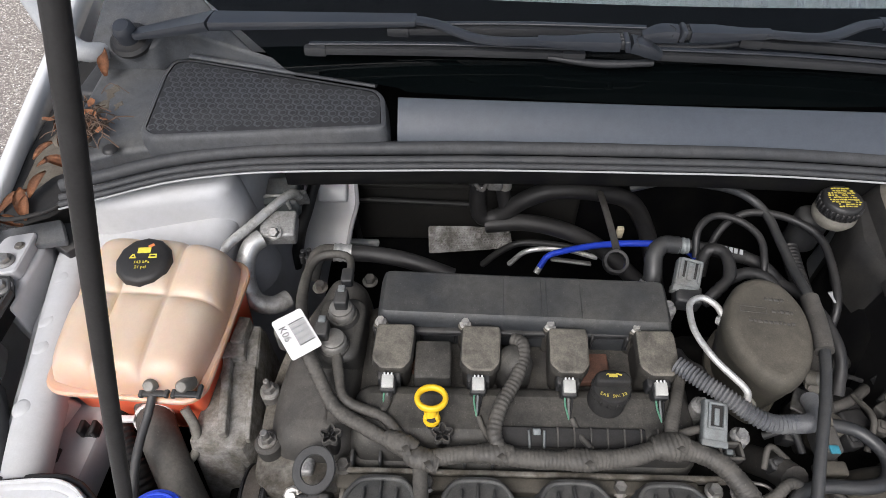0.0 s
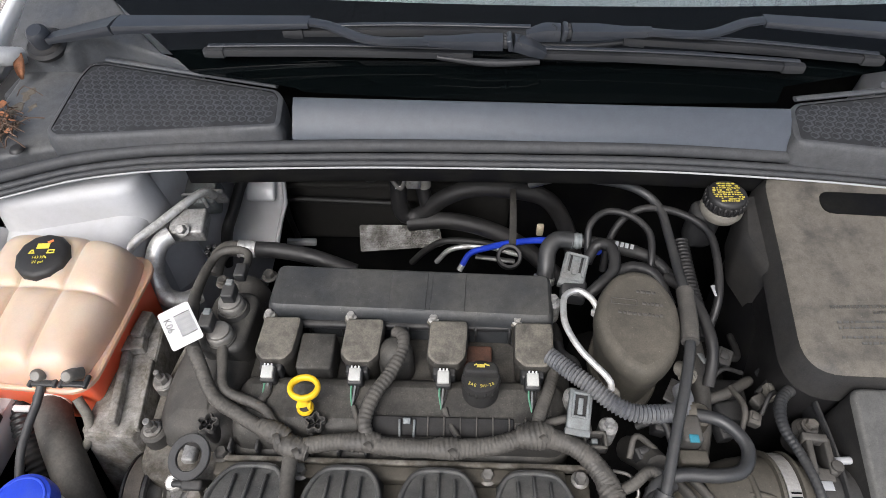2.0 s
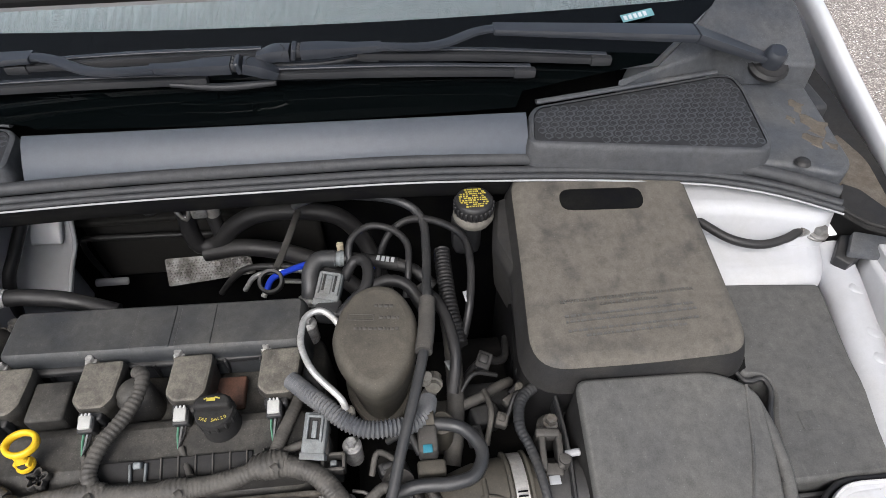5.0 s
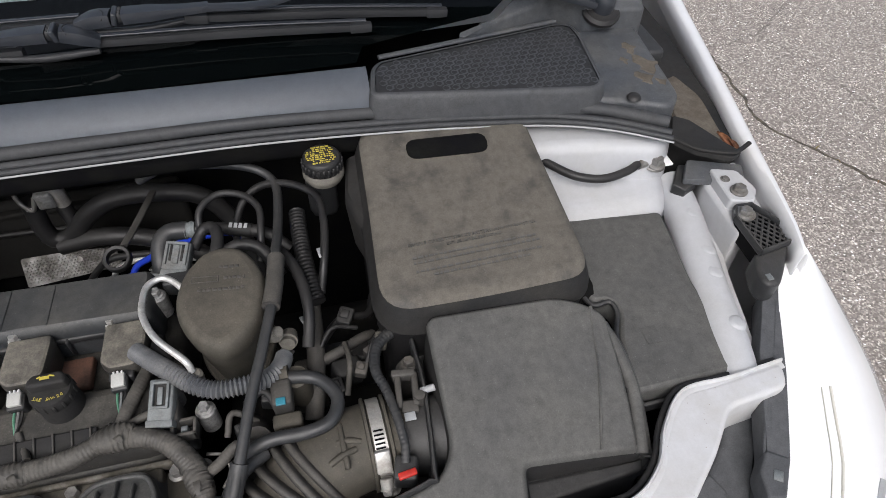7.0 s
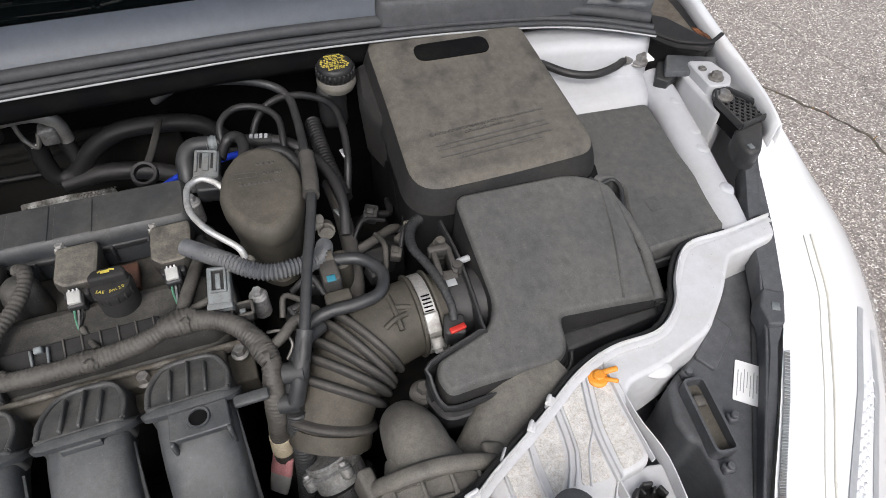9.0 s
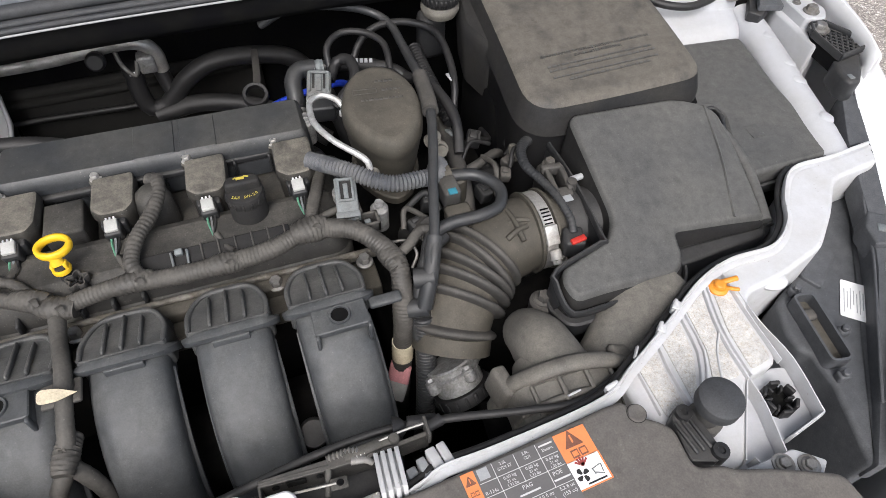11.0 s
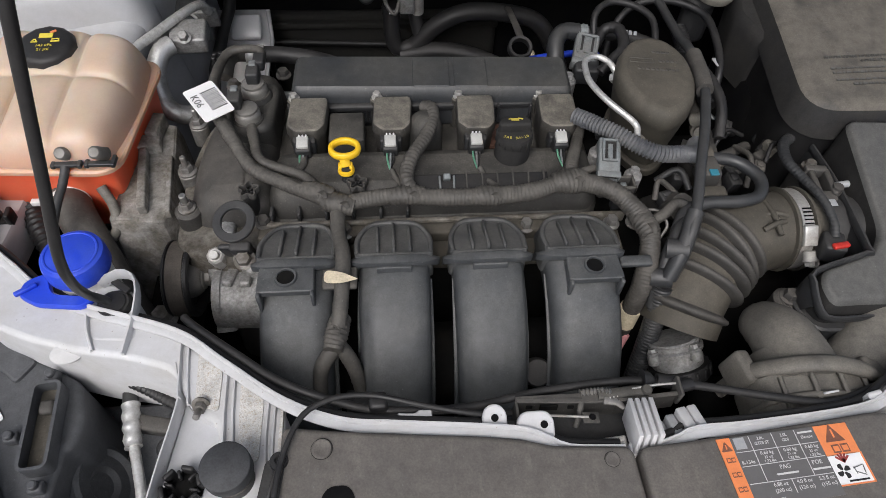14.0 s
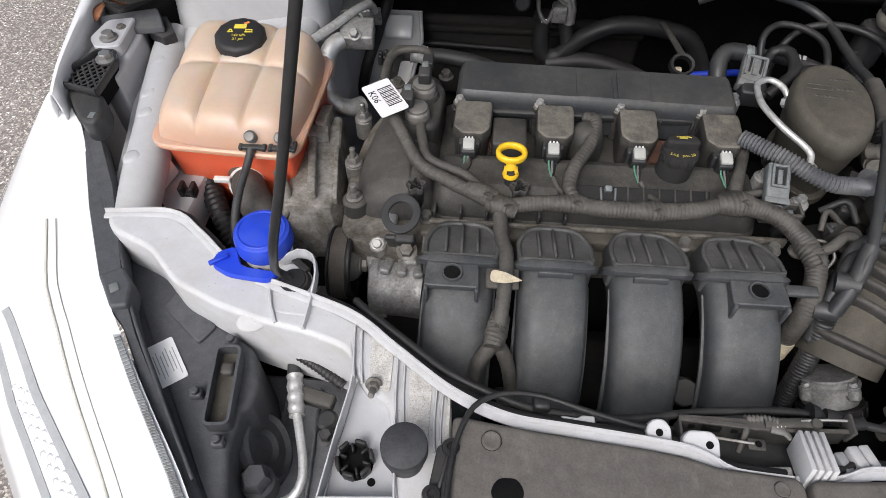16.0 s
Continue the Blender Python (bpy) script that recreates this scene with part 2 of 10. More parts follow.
# grime and the bay's deep shade put together into one near-black
M_DARK = mat("grimy_shaded_engine_parts", (0.007, 0.007, 0.007), 0.85, dust=(0.016, 0.0145, 0.013), cover=0.4, bump=0.3, spec=0.15)
# near-black that paints in deep shade, for bay panels and for openings
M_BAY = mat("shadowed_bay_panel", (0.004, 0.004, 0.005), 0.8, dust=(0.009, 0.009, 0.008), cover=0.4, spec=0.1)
M_YELLOW = mat("yellow_dipstick_plastic", (0.80, 0.50, 0.02), 0.38, var=0.04, dust=(0.62, 0.38, 0.03), cover=0.25)
M_YPRINT = mat("yellow_print", (0.72, 0.60, 0.07), 0.6, var=0.1)
M_BLUE = mat("blue_cap_plastic", (0.014, 0.052, 0.54), 0.38, var=0.05, dust=(0.03, 0.075, 0.50), cover=0.35, scale=40)
M_BLUEHOSE = mat("blue_tube", (0.015, 0.05, 0.5), 0.4, var=0.05)
M_TANK = mat("aged_translucent_tank", (0.53, 0.445, 0.37), 0.36, dust=(0.52, 0.385, 0.27), cover=0.42, scale=7, var=0.03, bump=0.02, soft=0.2, sss=0.7, dust_rough=0.42)
tn, tl = M_TANK.node_tree.nodes, M_TANK.node_tree.links
# coolant has stained the front cells and the seam a deeper amber
at_ = tn.new("ShaderNodeTexCoord")
xyz = tn.new("ShaderNodeSeparateXYZ")
tl.new(at_.outputs["Object"], xyz.inputs[0])
low = tn.new("ShaderNodeMapRange")
low.inputs["From Min"].default_value, low.inputs["From Max"].default_value = 0.146, 0.100
tl.new(xyz.outputs["Z"], low.inputs["Value"])
stain = tn.new("ShaderNodeMix")
stain.data_type = "RGBA"
stain.inputs[7].default_value = (0.66, 0.20, 0.085, 1)
was = tn["Principled BSDF"].inputs["Base Color"].links[0].from_socket
tl.new(was, stain.inputs[6])
half_ = tn.new("ShaderNodeMath")
half_.operation = "MULTIPLY"
half_.inputs[1].default_value = 0.40
tl.new(low.outputs["Result"], half_.inputs[0])
tl.new(half_.outputs[0], stain.inputs["Factor"])
tl.new(stain.outputs[2], tn["Principled BSDF"].inputs["Base Color"])
M_COOLANT = mat("orange_red_coolant_behind_plastic", (0.84, 0.13, 0.055), 0.4, dust=(0.80, 0.19, 0.10), cover=0.4, scale=9, var=0.02, bump=0.02, sss=0.4, dust_rough=0.5)
M_CLEARISH = mat("milky_plastic", (0.66, 0.65, 0.63), 0.4, var=0.04)
M_LABEL = mat("white_label", (0.78, 0.78, 0.78), 0.5, var=0.02, bump=0)
M_INK = mat("black_ink", (0.015, 0.015, 0.015), 0.6, bump=0)
M_ORANGE = mat("orange_label", (0.76, 0.24, 0.085), 0.5, var=0.04, bump=0)
M_GREYLAB = mat("dark_label", (0.118, 0.114, 0.114), 0.5, var=0.04, bump=0)
M_CONN = mat("white_connector", (0.44, 0.44, 0.42), 0.5, var=0.08)
M_GCONN = mat("grey_connector", (0.155, 0.172, 0.176), 0.5, dust=(0.13, 0.13, 0.125), cover=0.5)
M_DARKRED = mat("dark_red_print", (0.30, 0.055, 0.05), 0.5, bump=0)
M_RED = mat("red_clip", (0.50, 0.03, 0.02), 0.45)
M_CYAN = mat("teal_clip", (0.035, 0.20, 0.27), 0.45)
M_AMBER = mat("amber_clip", (0.72, 0.28, 0.03), 0.45, var=0.08)
M_BEIGE = mat("beige_plastic", (0.55, 0.48, 0.35), 0.5)
M_STICK = mat("pale_teal_film", (0.20, 0.42, 0.45), 0.3, var=0.05, bump=0)
M_PINK = mat("red_tape", (0.66, 0.30, 0.31), 0.6, var=0.12)
# clear lens drawn opaque: the sky reflected in it is painted as white
M_LENS = mat("sky_white_polycarbonate", (0.84, 0.85, 0.86), 0.12, var=0.01, bump=0, coat=1.0, dust=(0.80, 0.81, 0.82), cover=0.35, scale=5, dust_rough=0.2)
M_LENSLINE = mat("lens_moulding_grey", (0.60, 0.58, 0.52), 0.25, var=0.03, bump=0)
# grey that paints the shade of the prism facets
M_PRISM = mat("lens_prism_shade", (0.62, 0.63, 0.65), 0.2, var=0.04, bump=0)
M_RESIN = mat("reservoir_resin", (0.16, 0.15, 0.13), 0.45, dust=(0.12, 0.112, 0.095), cover=0.5, scale=30)
M_GLASS = mat("windscreen_glass", (0.003, 0.0045, 0.005), 0.02, var=0.02, bump=0, spec=0.45, dust=(0.004, 0.006, 0.006), cover=0.2, dust_rough=0.05)
M_WIPER = mat("wiper_arm_paint", (0.026, 0.030, 0.038), 0.32, var=0.05, bump=0.02, dust=(0.036, 0.039, 0.046), cover=0.4, dust_rough=0.42)
M_BLADE = mat("wiper_blade_rubber", (0.017, 0.018, 0.021), 0.35, var=0.08, bump=0.02, dust=(0.030, 0.031, 0.033), cover=0.42, soft=0.3, scale=10)
M_HOODIN = mat("hood_liner", (0.02, 0.02, 0.021), 0.8)
M_CONDUIT = mat("grey_ribbed_conduit", (0.085, 0.090, 0.100), 0.26, dust=(0.150, 0.150, 0.148), cover=0.45, soft=0.2, scale=30)
M_LEAF = mat("dry_leaf", (0.36, 0.150, 0.070), 0.75, dust=(0.20, 0.095, 0.055), cover=0.5, scale=60, var=0.2)
M_TWIG = mat("dry_stem", (0.120, 0.080, 0.058), 0.8)
M_INSUL = mat("bulkhead_insulation_mat", (0.009, 0.0088, 0.008), 0.7, dust=(0.018, 0.0168, 0.0145), cover=0.5, scale=14, soft=0.25)
M_SOIL = mat("leaf_mould", (0.085, 0.070, 0.054), 0.95, dust=(0.115, 0.10, 0.08), cover=0.5, scale=40, bump=0.5, var=0.15, fine=500)
M_DASH = mat("grey_dashboard", (0.74, 0.75, 0.77), 0.7, scale=4, var=0.03)
M_CLEAR = mat("clear_screen_glass", (0.88, 0.96, 0.94), 0.0, trans=1.0, bump=0, var=0.01, dust=(0.87, 0.95, 0.93), cover=0.2, dust_rough=0.0)
M_RUST = mat("rust_brown", (0.14, 0.065, 0.042), 0.8, dust=(0.08, 0.048, 0.037))
M_BELT = mat("belt_rubber", (0.085, 0.072, 0.060), 0.7, dust=(0.10, 0.088, 0.074), cover=0.5, scale=40, soft=0.25)


def asphalt():
    m = bpy.data.materials.new("worn_asphalt")
    m.use_nodes = True
    n, l = m.node_tree.nodes, m.node_tree.links
    b = n["Principled BSDF"]
    tc = n.new("ShaderNodeTexCoord")
    vor = n.new("ShaderNodeTexVoronoi")
    vor.inputs["Scale"].default_value = 205
    ramp = n.new("ShaderNodeValToRGB")
    ramp.color_ramp.interpolation = "LINEAR"
    for pos, c in ((0.0, (0.154, 0.137, 0.123)), (0.45, (0.242, 0.214, 0.193)), (0.72, (0.330, 0.293, 0.264)), (0.82, (0.443, 0.400, 0.358)), (0.97, (0.680, 0.630, 0.558))):
        e = ramp.color_ramp.elements.new(pos)
        e.color = (*c, 1)
    big = n.new("ShaderNodeTexNoise")
    big.inputs["Scale"].default_value, big.inputs["Detail"].default_value = 1.3, 5
    mid = n.new("ShaderNodeTexNoise")
    mid.inputs["Scale"].default_value, mid.inputs["Detail"].default_value = 60, 4
    warp = n.new("ShaderNodeTexNoise")
    warp.inputs["Scale"].default_value, warp.inputs["Detail"].default_value = 3.0, 6
    add = n.new("ShaderNodeMix")
    add.data_type, add.blend_type = "RGBA", "ADD"
    add.inputs["Factor"].default_value = 0.14
    crack = n.new("ShaderNodeTexVoronoi")
    crack.feature = "DISTANCE_TO_EDGE"
    crack.inputs["Scale"].default_value = 0.34
    line = n.new("ShaderNodeMapRange")
    line.inputs["From Min"].default_value, line.inputs["From Max"].default_value = 0.0008, 0.0032
    line.inputs["To Min"].default_value = 0.72
    for node in (vor, big, mid, warp):
        l.new(tc.outputs["Object"], node.inputs["Vector"])
    l.new(tc.outputs["Object"], add.inputs[6])
    l.new(warp.outputs["Color"], add.inputs[7])
    l.new(add.outputs[2], crack.inputs["Vector"])
    l.new(crack.outputs["Distance"], line.inputs["Value"])
    sep = n.new("ShaderNodeSeparateColor")
    l.new(vor.outputs["Color"], sep.inputs[0])
    l.new(sep.outputs[0], ramp.inputs[0])
    tone = n.new("ShaderNodeMapRange")
    tone.inputs["To Min"].default_value, tone.inputs["To Max"].default_value = 0.75, 1.2
    l.new(big.outputs["Fac"], tone.inputs["Value"])
    m1 = n.new("ShaderNodeMix")
    m1.data_type, m1.blend_type = "RGBA", "MULTIPLY"
    m1.inputs["Factor"].default_value = 1
    l.new(ramp.outputs[0], m1.inputs[6])
    l.new(tone.outputs["Result"], m1.inputs[7])
    m2 = n.new("ShaderNodeMix")
    m2.data_type, m2.blend_type = "RGBA", "MULTIPLY"
    m2.inputs["Factor"].default_value = 1
    l.new(m1.outputs[2], m2.inputs[6])
    l.new(line.outputs["Result"], m2.inputs[7])
    l.new(m2.outputs[2], b.inputs["Base Color"])
    b.inputs["Roughness"].default_value = 0.9
    bp = n.new("ShaderNodeBump")
    bp.inputs["Strength"].default_value, bp.inputs["Distance"].default_value = 0.35, 0.004
    l.new(vor.outputs["Distance"], bp.inputs["Height"])
    l.new(bp.outputs[0], b.inputs["Normal"])
    return m


M_ASPHALT = asphalt()

# ---- mesh helpers ----
CENTRE = 0.205  # the car's middle, x
# the car stands turned by under two degrees: its passenger side is the driver side reflected in its own middle plane
MIRROR = Matrix(((-1, 0.05, 0, 0.372), (0.06, 1, 0, -0.012), (0, 0, 1, 0), (0, 0, 0, 1)))
SIDE = [False]


def settle(bm):
    """Reflects a mesh while the passenger side is being built."""
    if SIDE[0]:
        bmesh.ops.transform(bm, matrix=MIRROR, verts=bm.verts)
        bmesh.ops.reverse_faces(bm, faces=bm.faces)
    return bm


def smooth(bm, angle=35):
    for f in bm.faces:
        f.smooth = True
    for e in bm.edges:
        if len(e.link_faces) == 2 and e.calc_face_angle(0) > radians(angle):
            e.smooth = False
    return bm


def merge(*bms):
    out = bmesh.new()
    for b in bms:
        me = bpy.data.meshes.new("tmp")
        b.to_mesh(me)
        b.free()
        out.from_mesh(me)
        bpy.data.meshes.remove(me)
    return out


def moved(bm, m):
    bmesh.ops.transform(bm, matrix=m, verts=bm.verts)
    return bm


def box(cx, cy, cz, sx, sy, sz, bevel=0.003, segs=2, rot=(0, 0, 0)):
    """A rounded box about a centre."""
    bm = bmesh.new()
    bmesh.ops.create_cube(bm, size=1)
    bmesh.ops.scale(bm, vec=(sx, sy, sz), verts=bm.verts)
    if bevel:
        bmesh.ops.bevel(bm, geom=bm.edges[:], offset=min(bevel, 0.45 * min(sx, sy, sz)), segments=segs, profile=0.5, affect="EDGES")
    return moved(smooth(bm, 50), pose(cx, cy, cz, *rot))


def lathe(profile, segs=24, m=None):
    """A turned body from (radius, height) pairs about z."""
    bm = bmesh.new()
    rings = []
    for r, z in profile:
        if r <= 1e-6:
            rings.append([bm.verts.new((0, 0, z))])
        else:
            rings.append([bm.verts.new((r * math.cos(2 * math.pi * i / segs), r * math.sin(2 * math.pi * i / segs), z)) for i in range(segs)])
    for a, b in zip(rings, rings[1:]):
        for i in range(segs):
            j = (i + 1) % segs
            if len(a) == 1 and len(b) > 1:
                bm.faces.new((a[0], b[i], b[j]))
            elif len(b) == 1 and len(a) > 1:
                bm.faces.new((a[i], a[j], b[0]))
            elif len(a) > 1:
                bm.faces.new((a[i], a[j], b[j], b[i]))
    bmesh.ops.recalc_face_normals(bm, faces=bm.faces)
    smooth(bm, 40)
    return moved(bm, m) if m else bm


def cyl(x, y, z, r, h, bevel=0.001, segs=20, rot=(0, 0, 0)):
    """A cylinder with softened rims standing on (x, y, z)."""
    return lathe([(0, 0), (r - bevel, 0), (r, bevel), (r, h - bevel), (r - bevel, h), (0, h)], segs, pose(x, y, z, *rot))


def spline(pts, step):
    """A smooth line through control points, sampled about every step."""
    p = [Vector(q) for q in pts]
    if len(p) == 2:
        n = max(1, int((p[1] - p[0]).length / step))
        return [p[0].lerp(p[1], i / n) for i in range(n + 1)]
    p = [2 * p[0] - p[1], *p, 2 * p[-1] - p[-2]]
    out = []
    for a, b, c, d in zip(p, p[1:], p[2:], p[3:]):
        n = max(2, int((c - b).length / step))
        for i in range(n):
            t = i / n
            out.append(0.5 * ((2 * b) + (c - a) * t + (2 * a - 5 * b + 4 * c - d) * t * t + (3 * b - a - 3 * c + d) * t ** 3))
    return out + [p[-2]]


def sweep(pts, r, step=0.006, sides=12, ribs=0.0, amp=0.1, jitter=0.0, flat=1.0, taper=None, caps=True, seed=1, square=2.0, wrap=0.0):
    """A tube along a smooth line. wrap: pitch of tape wound round it in overlapping turns; ribs: pitch of corrugation; jitter: uneven winding; flat: height over width;
    taper: radius factors spread along it; square: 2 is round, larger is boxier."""
    rnd = random.Random(seed)
    line = spline(pts, ribs / 4 if ribs else (wrap / 5 if wrap else step))
    lump = [rnd.uniform(-1, 1) for _ in range(400)]
    bm = bmesh.new()
    up = Vector((0, 0, 1))
    rings = []
    travelled = 0.0
    for i, c in enumerate(line):
        d = (line[min(i + 1, len(line) - 1)] - line[max(i - 1, 0)]).normalized()
        side = d.cross(up)
        if side.length < 0.15:
            side = d.cross(Vector((0, 1, 0))) if not rings else side0 - d * side0.dot(d)
        side.normalize()
        if rings and side.dot(side0) < 0:
            side = -side
        side0 = side
        top = side.cross(d)
        if i:
            travelled += (c - line[i - 1]).length
        f = 1.0
        if ribs:
            f += amp * math.cos(2 * math.pi * i / 4) * (rnd.uniform(0.0, 1.3) if jitter else 1.0)
        if jitter:
            f += jitter * rnd.uniform(-1, 1)
        if taper:
            u = i / max(1, len(line) - 1) * (len(taper) - 1)
            k = min(int(u), len(taper) - 2)
            f *= taper[k] + (taper[k + 1] - taper[k]) * (u - k)
        ring = []
        for s in range(sides):
            a = 2 * math.pi * (s + 0.5) / sides
            ca, sa = math.cos(a), math.sin(a)
            k = (abs(ca) ** square + abs(sa) ** square) ** (-1 / square)
            if wrap:
                turn = travelled / wrap + s / sides + 0.25 * math.sin(travelled * 140 + 3 * ca)
                q = int(travelled / 0.011) % 398
                w = travelled / 0.011 % 1.0
                k *= 1 + amp * ((turn % 1.0) ** 1.6 - 0.4) + 0.5 * amp * (lump[q] * (1 - w) + lump[q + 1] * w) + 0.35 * amp * math.sin(2 * a + travelled * 90)
            ring.append(bm.verts.new(c + side * (ca * k * r * f) + top * (sa * k * r * f * flat)))
        rings.append(ring)
    for a, b in zip(rings, rings[1:]):
        for s in range(sides):
            t = (s + 1) % sides
            bm.faces.new((a[s], a[t], b[t], b[s]))
    if caps:
        bm.faces.new(rings[0])
        bm.faces.new(rings[-1])
    bmesh.ops.recalc_face_normals(bm, faces=bm.faces)
    return smooth(bm, 60 if not ribs else 75)


def rounded(pts, r, n=4):
    """A polygon with its corners rounded; r is one radius or one for each corner."""
    out = []
    count = len(pts)
    for i in range(count):
        a, b, c = Vector(pts[i - 1][:2]), Vector(pts[i][:2]), Vector(pts[(i + 1) % count][:2])
        rr = r[i] if isinstance(r, (list, tuple)) else r
        k = min(rr, 0.45 * (a - b).length, 0.45 * (c - b).length)
        p, q = b + (a - b).normalized() * k, b + (c - b).normalized() * k
        if k < 1e-5:
            out.append(b)
            continue
        for j in range(n + 1):
            t = j / n
            out.append((1 - t) ** 2 * p + 2 * t * (1 - t) * b + t * t * q)
    return out


def inset(pts, d):
    """A polygon moved inwards by d (counter-clockwise points)."""
    out = []
    count = len(pts)
    area = sum(pts[i - 1][0] * pts[i][1] - pts[i][0] * pts[i - 1][1] for i in range(count))
    sign = 1 if area > 0 else -1
    for i in range(count):
        e = (Vector(pts[(i + 1) % count]) - Vector(pts[i - 1]))
        nrm = Vector((-e.y, e.x)).normalized() * sign
        out.append(Vector(pts[i]) + nrm * d)
    # where the outline is too tight for the step inwards, close up the points that crossed over
    for _ in range(6):
        crossed = [i for i in range(count) if (out[(i + 1) % count] - out[i]).dot(Vector(pts[(i + 1) % count]) - Vector(pts[i])) < 0]
        for i in crossed:
            j = (i + 1) % count
            out[i] = out[j] = (out[i] + out[j]) / 2
        if not crossed:
            break
    return out


def shell(pts, levels, slope=(0, 0), about=(0, 0), bottom=True, top=True):
    """A body of stacked outlines: levels are (height, inset) from the bottom up; slope tilts heights by x and y."""
    bm = bmesh.new()
    rings = []
    for z, d in levels:
        ring = inset(pts, d) if d else [Vector(p) for p in pts]
        rings.append([bm.verts.new((p.x, p.y, z + slope[0] * (p.x - about[0]) + slope[1] * (p.y - about[1]))) for p in ring])
    count = len(pts)
    for a, b in zip(rings, rings[1:]):
        for i in range(count):
            j = (i + 1) % count
            bm.faces.new((a[i], a[j], b[j], b[i]))
    if bottom:
        bm.faces.new(list(reversed(rings[0])))
    if top:
        bm.faces.new(rings[-1])
    bmesh.ops.remove_doubles(bm, verts=bm.verts, dist=4e-5)
    bmesh.ops.recalc_face_normals(bm, faces=bm.faces)
    smooth(bm, 40)
    wide = [f for f in bm.faces if len(f.verts) > 4]
    for f in wide:
        f.smooth = False
    for f in bmesh.ops.triangulate(bm, faces=wide, ngon_method="EAR_CLIP")["faces"]:
        f.smooth = False
    return bm


def within(px, py, poly):
    """Whether a point of the plan lies inside an outline."""
    hit = False
    for i in range(len(poly)):
        (x1, y1), (x2, y2) = poly[i - 1][:2], poly[i][:2]
        if (y1 > py) != (y2 > py) and px < (x2 - x1) * (py - y1) / (y2 - y1) + x1:
            hit = not hit
    return hit


def dome(z0, z1, r, n=5, draft=0.0):
    """Levels for shell(): a straight side from z0, then a rounded shoulder of radius r up to z1."""
    out = [(z0, -draft), (z1 - r, 0)]
    for i in range(1, n + 1):
        a = math.pi / 2 * i / n
        out.append((z1 - r + r * math.sin(a), r * (1 - math.cos(a))))
    return out


def thing(name, label, category, at, group="", kind=""):
    """An Empty at the base of a thing that has parts."""
    ob = new(name)
    ob.empty_display_size = 0.02
    ob.location = MIRROR @ Vector(at) if SIDE[0] else at
    bpy.context.view_layer.update()
    return tagged(ob, label, category, group, kind)


def root_of(ob):
    while ob.parent:
        ob = ob.parent
    return ob


def part(name, bm, material, parent, label=""):
    """One mesh under a thing or a part; bm is in world metres."""
    settle(bm)
    moved(bm, Matrix.Translation(-root_of(parent).location))
    me = bpy.data.meshes.new(name)
    bm.to_mesh(me)
    bm.free()
    me.materials.append(material)
    ob = new(name, me)
    ob.parent = parent
    return tagged(ob, label)


def single(name, bm, material, label, category, group="", kind=""):
    """A thing that is one mesh, with its origin at its base."""
    xs = [v.co for v in bm.verts]
    at = Vector((sum(v.x for v in xs) / len(xs), sum(v.y for v in xs) / len(xs), min(v.z for v in xs)))
    moved(bm, Matrix.Translation(-at))
    me = bpy.data.meshes.new(name)
    bm.to_mesh(me)
    bm.free()
    me.materials.append(material)
    ob = new(name, me)
    ob.location = at
    return tagged(ob, label, category, group, kind)


def text(name, body, size, m, material, parent, depth=0.0003, align="CENTER", spacing=1.0):
    """Raised lettering as a mesh under a thing; m places it."""
    cu = bpy.data.curves.new(name, "FONT")
    cu.body, cu.size, cu.extrude, cu.align_x, cu.align_y = body, size, depth, align, "CENTER"
    cu.space_character = spacing
    cu.resolution_u = 2
    tmp = new("tmp_text", cu)
    bpy.context.view_layer.update()
    me = bpy.data.meshes.new_from_object(tmp.evaluated_get(bpy.context.evaluated_depsgraph_get()))
    bpy.data.objects.remove(tmp)
    bpy.data.curves.remove(cu)
    me.transform(Matrix.Translation(-root_of(parent).location) @ m)
    me.materials.clear()
    me.materials.append(material)
    me.name = name
    ob = new(name, me)
    ob.parent = parent
    return ob


def bolt_bm(x, y, z, r=0.006, h=0.006, rot=(0, 0, 0)):
    """A flanged hexagon bolt head standing on (x, y, z)."""
    a = lathe([(0, 0), (r * 1.35, 0), (r * 1.4, h * 0.2), (r * 1.1, h * 0.32), (0, h * 0.33)], 16)
    b = lathe([(0, h * 0.3), (r, h * 0.3), (r, h * 0.85), (r * 0.85, h), (r * 0.3, h), (0, h * 0.9)], 6)
    return moved(merge(a, b), pose(x, y, z, *rot))

# ---- ground and car body ----
bm = bmesh.new()
bmesh.ops.create_grid(bm, x_segments=8, y_segments=8, size=60)
single("ground", bm, M_ASPHALT, "worn grey asphalt with pale aggregate and thin cracks", "asphalt", kind="structure")

CRACK = [(2.05, 2.9), (2.09, 2.45), (2.073, 2.025), (2.055, 1.86), (2.046, 1.694), (2.02, 1.58), (2.031, 1.478), (2.07, 1.40), (2.114, 1.327), (2.15, 1.26), (2.182, 1.203), (2.21, 1.15), (2.234, 1.103), (2.30, 0.95), (2.29, 0.80), (2.36, 0.60)]
rnd = random.Random(3)
run_ = [(x + rnd.uniform(-0.008, 0.008), y, 0.0005) for x, y, _ in spline([(x, y, 0) for x, y in CRACK], 0.03)]
crack_ = thing("ground_crack", "jagged dirt-filled crack in the asphalt", "crack", (2.1, 1.5, 0.0), kind="structure")
M_CRACK = mat("dirt_in_crack", (0.055, 0.047, 0.038), 0.95, dust=(0.11, 0.095, 0.07), cover=0.5, scale=30, var=0.3, bump=0.8, fine=300)
part("dirt_line", sweep(run_, 0.0055, 0.012, 6, flat=0.3, jitter=0.55), M_CRACK, crack_)
M_WEED = mat("dry_weed", (0.16, 0.13, 0.045), 0.8, dust=(0.30, 0.085, 0.05), cover=0.35, scale=40)
